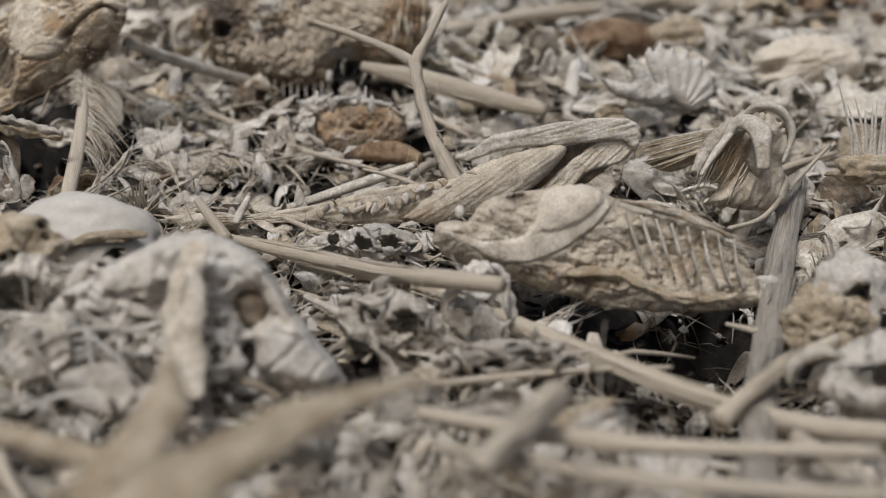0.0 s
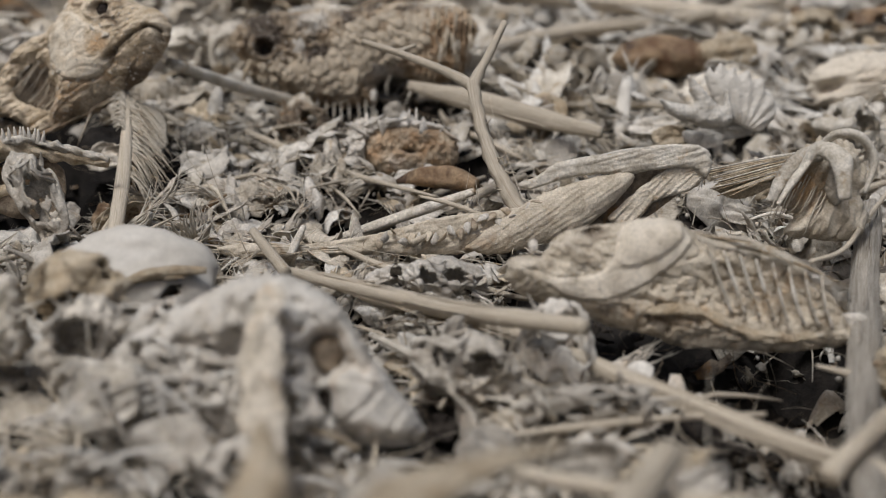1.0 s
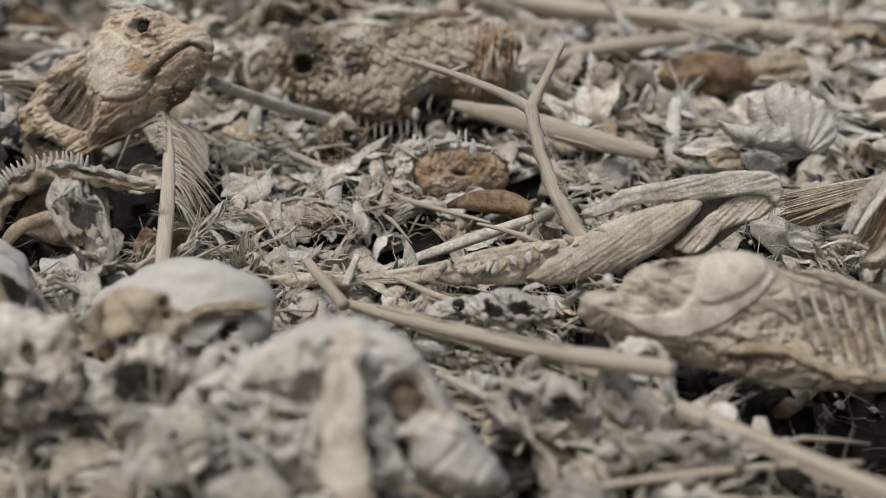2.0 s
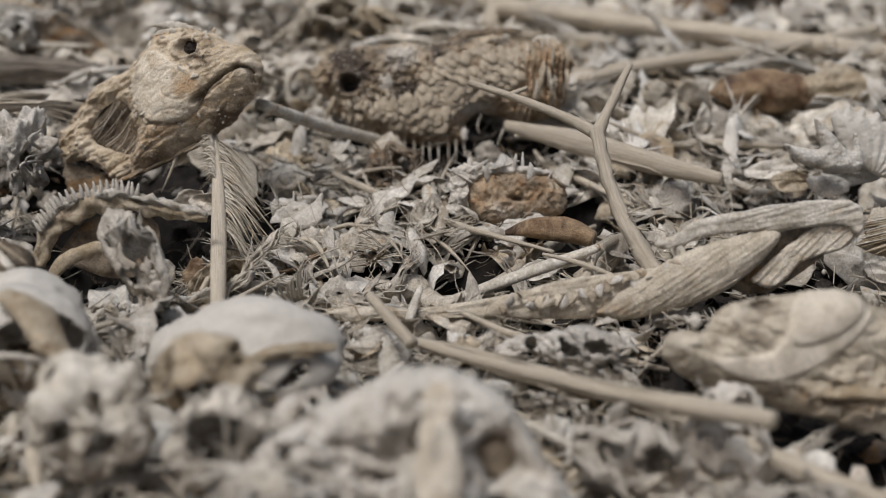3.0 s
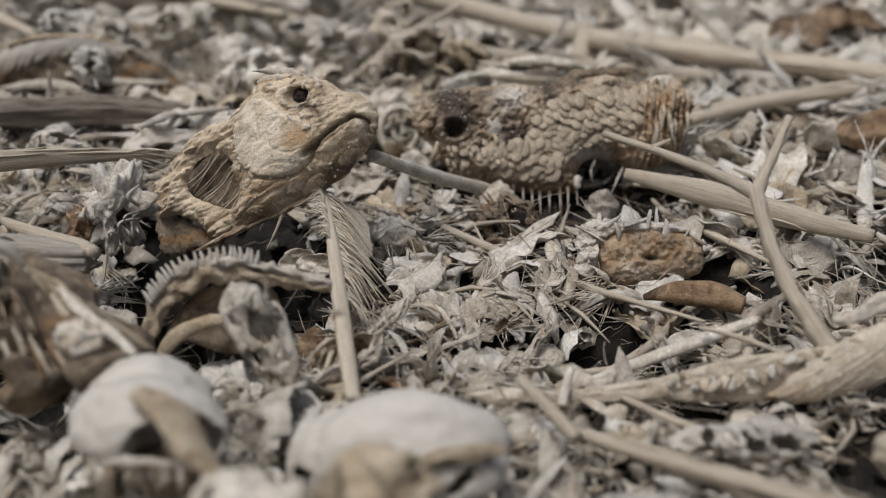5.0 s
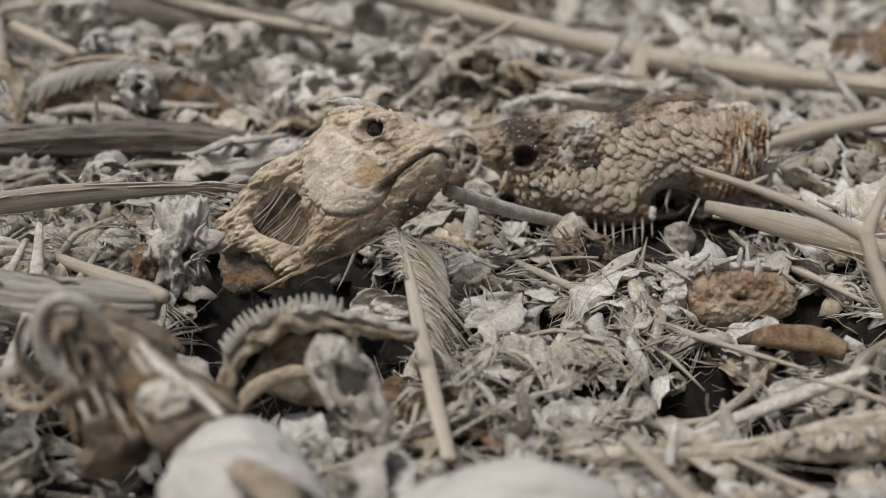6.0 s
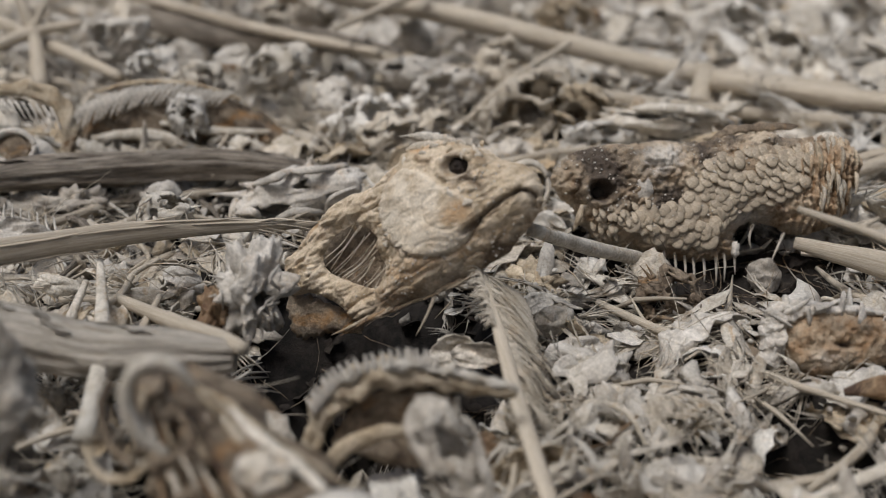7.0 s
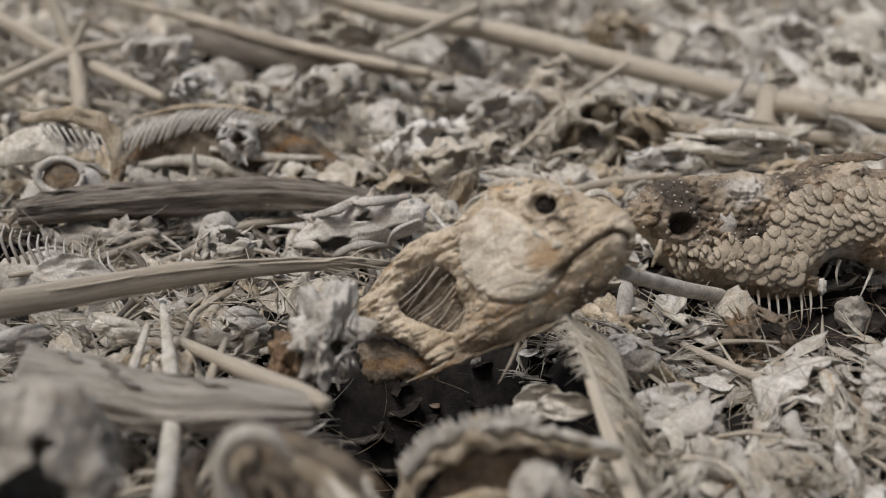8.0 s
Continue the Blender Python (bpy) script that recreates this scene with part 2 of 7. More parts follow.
def plate(outline, thick, bulge=0.0, bend=0.0, rings=5, seg=36, rough=0.0, freq=0.08, ridges=0.0, ridge_n=12, jag=0.0, seed=0.0):
    """A curved thin piece from a closed outline in x, y; bulge lifts the middle, bend curls along x."""
    o = np.array(outline, float)
    line = curve_through(np.vstack([o, o[:1]]), seg + 1)[:seg]
    c = o.mean(0)
    size = np.abs(line - c).max()
    V, F = [], []
    top = []
    for r in range(rings + 1):
        u = r / rings
        for j in range(seg):
            q = c + (line[j] - c) * u
            if jag and r == rings:
                q = c + (line[j] - c) * (1 + jag * noise.noise(Vector((j * 1.7, seed, 0))))
            z = bulge * (1 - u * u) - bend * ((q[0] - c[0]) / size) ** 2
            z += rough * noise.noise(Vector((q[0] * freq, q[1] * freq, seed)))
            if ridges:
                z += ridges * math.sin(math.atan2(q[1] - c[1], q[0] - c[0] + size * 1.6) * ridge_n * 3)
            top.append((q[0], q[1], z))
    n = len(top)
    for p in top:
        V.append(p)
    for p in top:
        V.append((p[0], p[1], p[2] - thick))
    for r in range(rings):
        for j in range(seg):
            k = (j + 1) % seg
            a, b, c2, d = r * seg + j, r * seg + k, (r + 1) * seg + k, (r + 1) * seg + j
            F.append((d, c2, b, a))
            F.append((a + n, b + n, c2 + n, d + n))
    e = rings * seg
    for j in range(seg):
        k = (j + 1) % seg
        F.append((e + k, e + j, e + j + n, e + k + n))
    return np.array(V), F, None


def to_line(line, x, y):
    """Distance of each x, y to a row of close points."""
    best = np.full(x.shape, 1e9)
    for q in line:
        best = np.minimum(best, (x - q[0]) ** 2 + (y - q[1]) ** 2)
    return np.sqrt(best)


def within(poly, x, y):
    """Which x, y lie inside a closed polygon."""
    hit = np.zeros(x.shape, bool)
    for (x0, y0), (x1, y1) in zip(poly, np.roll(poly, -1, 0)):
        if y0 != y1:
            hit ^= ((y0 > y) != (y1 > y)) & (x < (x1 - x0) * (y - y0) / (y1 - y0) + x0)
    return hit


def closed(outline, n=260, torn=0.0, seed=0.0):
    """A dense closed outline; torn: how far its edge is frayed."""
    o = np.array(outline, float)
    line = curve_through(np.vstack([o, o[:1]]), n + 1)[:n]
    if torn:
        c = line.mean(0)
        for i, q in enumerate(line):
            d = (q - c) / (np.linalg.norm(q - c) + 1e-9)
            line[i] = q + d * torn * (noise.noise(Vector((i * 0.16, seed, 1.0))) + 0.7 * noise.noise(Vector((i * 0.55, seed, 4.0))))
    return line


def grains(x, y, freq, seed=0.0, turn=0.0, long=1.0):
    """Noise over x, y, drawn out along a direction given in degrees."""
    c, e = math.cos(radians(turn)), math.sin(radians(turn))
    u, v = (x * c + y * e) / long, -x * e + y * c
    return np.array([noise.noise(Vector((p * freq, q * freq, seed))) for p, q in zip(u, v)])


def relief(outline, depth, openings=(), step=3.0, back=0.6, edge=1.5, torn=0.0, tone=None, seed=0.0):
    """A solid sculpted body: outline in x, y, front height depth(x, y, d) with d the way to the edge,
    openings cut right through. Returns the geometry and a function for the front height."""
    rim = closed(outline, torn=torn, seed=seed)
    cuts = [closed(q, 120, torn * 0.7, seed + 5) for q in openings]
    lo, hi = rim.min(0) - step, rim.max(0) + step
    nx, ny = int((hi[0] - lo[0]) / step) + 2, int((hi[1] - lo[1]) / step) + 2
    X, Y = np.meshgrid(lo[0] + step * np.arange(nx), lo[1] + step * np.arange(ny))
    cx, cy = (X[:-1, :-1] + step / 2), (Y[:-1, :-1] + step / 2)
    keep = within(rim, cx, cy)
    for q in cuts:
        keep &= ~within(q, cx, cy)
    js, is_ = np.nonzero(keep)
    quads = np.stack([js * nx + is_, js * nx + is_ + 1, (js + 1) * nx + is_ + 1, (js + 1) * nx + is_], 1)
    used, flat = np.unique(quads, return_inverse=True)
    quads = flat.reshape(-1, 4)
    x, y = X.ravel()[used], Y.ravel()[used]
    links = {}
    for f in quads.tolist():
        for a, c in zip(f, f[1:] + f[:1]):
            links[(a, c)] = 1
    free = [(a, c) for a, c in links if (c, a) not in links]
    border = np.vstack([rim] + cuts)
    for a in {i for e in free for i in e}:
        q = border[np.argmin((border[:, 0] - x[a]) ** 2 + (border[:, 1] - y[a]) ** 2)]
        x[a], y[a] = q
    d = to_line(border, x, y)
    z = depth(x, y, d)
    n = len(x)
    V = np.vstack([np.stack([x, y, z + edge], 1), np.stack([x, y, -back * np.maximum(z, 0) - edge], 1)])
    F = quads.tolist() + [[i + n for i in reversed(f)] for f in quads.tolist()]
    F += [[c, a, a + n, c + n] for a, c in free]
    G = np.zeros((len(V), 3))
    if tone is not None:
        G[:n] = np.stack(tone(x, y), 1)
        G[n:] = G[:n]

    def front(px, py):
        return z[np.argmin((x - px) ** 2 + (y - py) ** 2)] + edge

    return (V, [tuple(f) for f in F], G), front


def creases(x, y, freq, seed=0.0, turn=0.0, long=1.0, width=0.07):
    """Thin wrinkle lines, 1 in the crease."""
    return np.exp(-(grains(x, y, freq, seed, turn, long) / width) ** 2)


def blob(x, y, cx, cy, rx, ry, turn=0.0):
    """A soft spot, 1 in its middle."""
    c, e = math.cos(radians(turn)), math.sin(radians(turn))
    u, v = (x - cx) * c + (y - cy) * e, -(x - cx) * e + (y - cy) * c
    return np.exp(-((u / rx) ** 2 + (v / ry) ** 2))


def dome(d, reach):
    """A rounded edge that is level past reach."""
    return np.sqrt(np.maximum(0, 1 - (1 - np.minimum(d / reach, 1)) ** 2))


def merge(*geos):
    V, F, G, n = [], [], [], 0
    for v, f, g in geos:
        V.append(v)
        F += [tuple(i + n for i in q) for q in f]
        G.append(g if g is not None else np.zeros((len(v), 3)))
        n += len(v)
    return np.vstack(V), F, np.vstack(G)


def scaled(geo, k):
    return geo[0] * k, geo[1], geo[2]


def moved(geo, m):
    r = np.array(m.to_3x3())
    return geo[0] @ r.T + np.array(m.translation), geo[1], geo[2]


def mesh_of(name, geo, mat, smooth=True):
    me = bpy.data.meshes.new(name)
    me.from_pydata(np.asarray(geo[0]).tolist(), [], geo[1])
    if geo[2] is not None:
        at = me.attributes.new("grain", "FLOAT_VECTOR", "POINT")
        at.data.foreach_set("vector", np.asarray(geo[2], np.float32).ravel())
    me.materials.append(mat)
    if smooth:
        me.polygons.foreach_set("use_smooth", [True] * len(me.polygons))
    me.update()
    return me


def part(name, geo, mat, parent, label="", smooth=True):
    ob = new(name, mesh_of(name, geo, mat, smooth))
    ob.parent = parent
    return tagged(ob, label)


def thing(name, m, label, category, group=""):
    ob = new(name)
    ob.empty_display_size = 0.01
    ob.matrix_world = m
    return tagged(ob, label, category, group)


def solid(name, geo, mat, label, category, group="", m=None, smooth=True):
    """A thing of one mesh, with its origin at its middle."""
    if m is None:
        c = geo[0].mean(0)
        geo = (geo[0] - c, geo[1], geo[2])
        m = Matrix.Translation(c)
    ob = new(name, mesh_of(name, geo, mat, smooth))
    ob.matrix_world = m
    return tagged(ob, label, category, group)


# ---------------------------------------------------------------- ground
PITS = [(*(0.0711, 0.2529, 0.0000)[:2], 0.018, 0.020), (*(-0.0505, 0.4049, -0.0120)[:2], 0.020, 0.020), (*(0.0941, 0.2635, 0.0000)[:2], 0.014, 0.018), (*(-0.1937, 0.4474, -0.0150)[:2], 0.027, 0.026), (*(-0.1903, 0.4591, -0.0200)[:2], 0.032, 0.034), (*(0.0809, 0.3043, -0.0100)[:2], 0.028, 0.028), (*(0.0626, 0.2509, 0.0030)[:2], 0.014, 0.018), (*(-0.2065, 0.4605, -0.0100)[:2], 0.026, 0.020), (*(0.1295, 0.3704, 0.0030)[:2], 0.014, 0.016), (*(-0.1995, 0.4175, -0.0100)[:2], 0.020, 0.018), (*(-0.1750, 0.4064, -0.0150)[:2], 0.026, 0.022),
        (*(-0.2533, 0.4679, -0.0150)[:2], 0.014, 0.010), (*(-0.1771, 0.4565, -0.0100)[:2], 0.02, 0.010), (-0.105, 0.425, 0.045, 0.006), (-0.05, 0.41, 0.02, 0.008), (-0.06, 0.50, 0.02, 0.008)]


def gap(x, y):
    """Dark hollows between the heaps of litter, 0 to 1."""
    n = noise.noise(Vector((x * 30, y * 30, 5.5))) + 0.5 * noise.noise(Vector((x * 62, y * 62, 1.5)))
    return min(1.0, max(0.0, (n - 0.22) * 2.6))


def ground_z(x, y):
    """The shore rises gently to one side and towards the near edge."""
    near = min(1.0, max(0.0, (0.34 - y) / 0.12))
    z = -0.0165 + 0.050 * max(-0.4, min(0.3, x + 0.08)) + 0.006 * near * near * (3 - 2 * near)
    z += 0.006 * noise.noise(Vector((x * 14, y * 14, 0.3))) + 0.006 * noise.noise(Vector((x * 42, y * 42, 2.0)))
    z -= 0.020 * gap(x, y)
    for px, py, r, d in PITS:
        q = ((x - px) ** 2 + (y - py) ** 2) / (r * r)
        if q < 4:
            z -= d * math.exp(-q)
    return z


def grid_axis(lo, hi, fine_lo, fine_hi, n):
    a = np.linspace(fine_lo, fine_hi, n)
    left = fine_lo - np.geomspace(0.02, fine_lo - lo, 22)[::-1]
    right = fine_hi + np.geomspace(0.02, hi - fine_hi, 22)
    return np.r_[left, a, right]


gx, gy = grid_axis(-400, 400, -0.62, 0.40, 240), grid_axis(-400, 600, 0.10, 1.15, 250)
GV = [(x, y, ground_z(x, y) + 0.0025 * noise.noise(Vector((x * 160, y * 160, 0))) if abs(x) < 0.75 and -0.1 < y < 1.4 else -0.016) for y in gy for x in gx]
nx = len(gx)
GF = [(j * nx + i, j * nx + i + 1, (j + 1) * nx + i + 1, (j + 1) * nx + i) for j in range(len(gy) - 1) for i in range(nx - 1)]
tagged(solid("ground", (np.array(GV), GF, None), SOIL, "dark crumbly shore soil under bone litter, darker still for shade", "ground", m=Matrix()), kind="structure")

# places kept free of loose litter: x, y, radius
CLEAR = [(-0.155, 0.450, 0.030), (-0.070, 0.505, 0.015), (-0.045, 0.512, 0.014), (-0.19, 0.465, 0.024), (-0.11, 0.535, 0.018), (-0.075, 0.53, 0.022), (-0.04, 0.525, 0.018),
         (0.015, 0.335, 0.020), (0.045, 0.32, 0.028), (0.08, 0.30, 0.020), (-0.04, 0.46, 0.014), (-0.105, 0.318, 0.016), (-0.125, 0.318, 0.016),
         (0.03, 0.38, 0.016), (-0.03, 0.37, 0.012), (0.06, 0.395, 0.012), (-0.055, 0.285, 0.026), (-0.025, 0.262, 0.016)] + [(p[0], p[1], p[2] * 0.85) for p in PITS[:10]] + [(*(-0.1979, 0.4922, -0.0350)[:2], 0.030), (*(-0.2064, 0.4696, -0.0300)[:2], 0.020), (*(0.0711, 0.2529, 0.0000)[:2], 0.017), (*(0.0482, 0.2754, 0.0000)[:2], 0.012), (*(-0.2129, 0.4609, -0.0250)[:2], 0.018)] + [(PITS[10][0], PITS[10][1], 0.018)]


def is_clear(x, y, grow=0.0):
    return any((x - a) ** 2 + (y - b) ** 2 < (r + grow) ** 2 for a, b, r in CLEAR)


def in_plan(x, y):
    """The stretch of shore that is walked past."""
    return 0.17 < y < 1.12 and -0.17 - 0.62 * (y - 0.17) < x < 0.15 + 0.36 * (y - 0.17)

# ---------------------------------------------------------------- dried fish head with torn throat
U = 0.000166
head = thing("dried_fish_head", face((-0.1614, 0.4604, 0.0309)) @ pose(0, 0, 0, 0, -20, 0), "tan dried fish head with torn gill opening, raised above litter", "fish head")
COVER = closed([(-91, 71), (-123, 47), (-140, 13), (-142, -22), (-126, -53), (-91, -80), (-46, -92), (3, -86), (38, -66), (63, -30), (67, -2), (37, 20), (-6, 39), (-47, 64)], 160)
MOUTH = curve_through([(156, -3), (158, 19), (143, 27), (117, 15), (94, -2), (64, -27), (38, -50)], 60)
JAW = curve_through([(67, -25), (43, -62), (10, -86), (-37, -95), (-81, -89)], 60)
SEAMS = [curve_through(q, 50) for q in ([(-54, 58), (-63, 23), (-56, -12), (-61, -58)], [(-13, 25), (-35, -1), (-29, -30), (2, -44), (39, -36)])]


def head_depth(x, y, d):
    """Skull deep in the middle, thin torn throat, raised gill cover, sunken eye and mouth."""
    fore = 1 / (1 + np.exp(-(x + 120) / 22))
    z = (16 + 66 * fore) * dome(d, 26 + 74 * fore)
    z *= 1 - 0.30 * blob(x, y, 93, -82, 120, 60, 40)
    on = np.where(within(COVER, x, y), 1, -1) * to_line(COVER, x, y)
    z += 7 / (1 + np.exp(-np.clip(on, -60, 60) / 2.0))
    e = np.hypot(x - 20, (y - 72) * 1.25) * (1 + 0.10 * grains(x, y, 0.06, 8.0))
    z += -44 * np.maximum(0, 1 - (e / 26) ** 2) + 7 * np.exp(-((e - 30) / 7) ** 2) + 3 * np.exp(-((e - 46) / 5) ** 2)
    m = to_line(MOUTH, x, y)
    z += -15 * np.exp(-(m / 3.2) ** 2) + 3 * np.exp(-((m - 12) / 6) ** 2)
    z += -9 * np.exp(-(to_line(JAW, x, y) / 3.5) ** 2)
    for q in SEAMS:
        z += -2.5 * np.exp(-(to_line(q, x, y) / 2.2) ** 2)
    z += -10 * blob(x, y, 61, 37, 8, 5, -30) + 8 * blob(x, y, 65, 90, 60, 14, -20)
    bare = np.clip(on / 12 + 0.5, 0, 1) * (on > -6)
    z += (1 - 0.7 * bare) * (9 * grains(x, y, 0.026, 1.0, 30, 1.6) + 5 * grains(x, y, 0.08, 2.0, 25, 3.0) + 2.6 * grains(x, y, 0.19, 3.0, 30, 2.0)) + 0.7 * grains(x, y, 0.4, 4.0)
    z -= (1 - 0.75 * bare) * (5 * creases(x, y, 0.03, 11.0, 35, 2.5, 0.06) + 3 * creases(x, y, 0.07, 12.0, 20, 2.0, 0.10)) + 0.8 * creases(x, y, 0.022, 13.0, 80, 2.5, 0.03)
    z += (1 - fore) * (7 * grains(x, y, 0.055, 5.0, 28, 3.5) + 3 * grains(x, y, 0.16, 6.0, 28, 3.0))
    return np.where(d < 0.5, 0, z)


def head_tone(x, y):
    # dark: crusted chin and throat, plus shade painted into creases, mouth, jaw and pits
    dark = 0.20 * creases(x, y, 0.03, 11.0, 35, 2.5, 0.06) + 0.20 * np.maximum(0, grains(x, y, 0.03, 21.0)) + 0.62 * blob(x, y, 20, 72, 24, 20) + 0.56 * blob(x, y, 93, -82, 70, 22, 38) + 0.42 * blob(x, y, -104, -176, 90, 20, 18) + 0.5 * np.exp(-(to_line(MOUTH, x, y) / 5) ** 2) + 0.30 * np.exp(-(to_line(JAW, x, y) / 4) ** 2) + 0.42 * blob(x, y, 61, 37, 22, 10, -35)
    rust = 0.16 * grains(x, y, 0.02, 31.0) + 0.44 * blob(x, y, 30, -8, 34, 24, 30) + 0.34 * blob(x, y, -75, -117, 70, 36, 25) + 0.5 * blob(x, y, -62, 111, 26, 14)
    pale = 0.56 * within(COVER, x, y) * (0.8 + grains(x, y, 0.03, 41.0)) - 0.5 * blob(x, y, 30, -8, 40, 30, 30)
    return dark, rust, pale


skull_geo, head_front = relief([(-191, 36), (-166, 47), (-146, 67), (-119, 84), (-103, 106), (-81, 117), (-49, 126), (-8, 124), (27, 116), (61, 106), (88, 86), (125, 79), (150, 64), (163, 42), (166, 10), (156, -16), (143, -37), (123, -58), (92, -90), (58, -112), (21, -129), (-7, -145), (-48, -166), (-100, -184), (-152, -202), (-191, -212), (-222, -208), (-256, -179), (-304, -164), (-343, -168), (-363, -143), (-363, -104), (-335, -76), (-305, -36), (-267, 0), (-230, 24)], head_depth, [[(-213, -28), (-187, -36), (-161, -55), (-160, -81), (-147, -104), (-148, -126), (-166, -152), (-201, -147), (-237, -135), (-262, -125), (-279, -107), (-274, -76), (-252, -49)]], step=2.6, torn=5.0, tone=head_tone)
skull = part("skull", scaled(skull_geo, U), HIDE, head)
part("eye", moved(scaled(lump((20, 15, 8), 0.6, 2.5, 4, 3.0, 0.4), U), pose(20 * U, 72 * U, 46 * U)), BLACK, skull, "sunken black dried eye")
# sheet behind the torn opening, coloured darker to imitate the dim inside
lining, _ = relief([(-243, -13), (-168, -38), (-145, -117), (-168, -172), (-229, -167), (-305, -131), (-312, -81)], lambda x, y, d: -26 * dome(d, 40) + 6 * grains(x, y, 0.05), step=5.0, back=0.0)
part("throat_lining", moved(scaled(lining, U), pose(0, 0, -44 * U)), DARKSKIN, head, "brown throat lining, dark to stand in for shade")
hang_geo, _ = relief([(-373, -99), (-369, -156), (-308, -174), (-246, -198), (-205, -219), (-215, -243), (-273, -242), (-329, -255), (-361, -244), (-373, -194)], lambda x, y, d: 12 * dome(d, 20) + 6 * grains(x, y, 0.05, 2.0, 60, 3) + 3 * grains(x, y, 0.15, 3.0), step=4.0, torn=9.0)
part("hanging_skin", moved(scaled(hang_geo, U), pose(0, 0, -26 * U)), DARKSKIN, head, "dark brown skin hanging under the throat")
for a, b in zip([(-274, -99), (-271, -110), (-265, -118), (-259, -124), (-252, -126), (-244, -130), (-236, -133), (-228, -136), (-218, -141), (-207, -144), (-195, -148), (-183, -149), (-171, -151), (-164, -151)], [(-215, -30), (-204, -33), (-193, -35), (-182, -40), (-173, -46), (-161, -52), (-159, -60), (-157, -69), (-158, -80), (-155, -88), (-149, -97), (-145, -104), (-144, -114), (-144, -122)]):
    w, b = rnd.uniform(0.7, 2.2), (b[0] + rnd.gauss(0, 12), b[1] + rnd.gauss(0, 10))
    part("filament", scaled(tube([(a[0] + rnd.uniform(-4, 4), a[1] + rnd.uniform(-3, 3), 6), ((a[0] + b[0]) / 2 + rnd.uniform(-5, 5), (a[1] + b[1]) / 2 - 4, rnd.uniform(-10, 8)), (b[0], b[1], 8)], [w, w * 0.8, w * 1.2], seg=5, steps=9), U), FIBRE, head)
for k, (q, dz, mat) in enumerate((([(-120, 137), (-96, 140), (-63, 144), (-28, 139), (3, 127), (25, 115), (-6, 116), (-44, 121), (-70, 125), (-96, 133)], 8, BONE), ([(-99, 108), (-77, 122), (-39, 125), (-14, 118), (11, 109), (-26, 106), (-64, 105)], 24, GREYSKIN))):
    flake, _ = relief(q, lambda x, y, d: 6 * dome(d, 14) + 3 * grains(x, y, 0.06, 1.0 + k, 8, 5), step=3.0, torn=4.0, seed=k + 2.0)
    part("crest_flake", moved(scaled(flake, U), pose(0, 0, dz * U)), mat, head, "pale flaking skull crest")
for i, a in enumerate([(11, -143), (1, -147), (-9, -150), (-19, -154), (-29, -158), (-39, -162), (-49, -166), (-59, -169), (-69, -173), (-80, -177), (-90, -181), (-100, -185), (-111, -189), (-121, -193), (-131, -197), (-142, -201), (-152, -205), (-163, -209), (-173, -213), (-184, -217), (-194, -221), (-205, -225)]):
    w = rnd.uniform(2.0, 4.6)
    L = rnd.uniform(22, 62)
    part("ragged_fringe", scaled(tube([(a[0] + 34, a[1] + 20, 18), (a[0], a[1], 22 + rnd.uniform(-6, 6)), (a[0] - L, a[1] - L * rnd.uniform(0.25, 0.6), 20)], [w, w, 0.6], seg=7, steps=12, rough=0.7, freq=0.1, flat=0.5), U), (DARKSKIN, TAN, BROWN, DARKSKIN)[i % 4], head)
part("loose_spine", scaled(tube([(-34, -158, 20), (-50, -199, 24), (-76, -242, 20)], [4.5, 3, 0.8], seg=7, steps=10), U), FIBRE, head)
for i in range(34):
    x, y = (COVER[rnd.randrange(160)] + (rnd.gauss(0, 7), rnd.gauss(0, 7))) if i % 2 else np.array((rnd.uniform(-110, 60), rnd.uniform(92, 118)))
    part("skin_flake", moved(scaled(plate([(-9, -4), (-3, 6), (8, 4), (10, -4), (1, -7)], 1.0, bulge=1.5, bend=3, rings=3, seg=14, rough=1.5, freq=0.2, jag=0.35, seed=i + 40), U), pose(x * U, y * U, (head_front(x, y) + 1.5) * U, rnd.gauss(-12, 16), rnd.gauss(0, 16), rnd.uniform(0, 360)) @ Matrix.Diagonal((rnd.uniform(0.5, 1.3), rnd.uniform(0.5, 1.1), 1, 1))), (HIDE, BONE, GREYSKIN)[i % 3], head)
grain_mesh = mesh_of("sand_grain", scaled(lump((2.4, 2.1, 1.8), 0.4, 2, 1, 1.0), U), CHALK)
for i in range(190):
    gx0, gy0 = ((93 + rnd.gauss(0, 58), -82 + rnd.gauss(8, 30)), (-75 + rnd.gauss(0, 60), -117 + rnd.gauss(-10, 30)), (61 + rnd.gauss(0, 40), 37 + rnd.gauss(10, 26)))[i % 3]
    if not within(np.array([(-191, 36), (-166, 47), (-146, 67), (-119, 84), (-103, 106), (-81, 117), (-49, 126), (-8, 124), (27, 116), (61, 106), (88, 86), (125, 79), (150, 64), (163, 42), (166, 10), (156, -16), (143, -37), (123, -58), (92, -90), (58, -112), (21, -129), (-7, -145), (-48, -166), (-100, -184), (-152, -202), (-191, -212), (-222, -208), (-256, -179), (-304, -164), (-343, -168), (-363, -143), (-363, -104), (-335, -76), (-305, -36), (-267, 0), (-230, 24)], float), np.array([gx0]), np.array([gy0]))[0]:
        continue
    ob = new("sand_grain", grain_mesh)
    ob.parent = head
    ob.matrix_local = pose(gx0 * U, gy0 * U, (head_front(gx0, gy0) + 0.6) * U, rnd.uniform(0, 360), 0, 0) @ Matrix.Diagonal((*[rnd.uniform(0.5, 1.2)] * 3, 1))

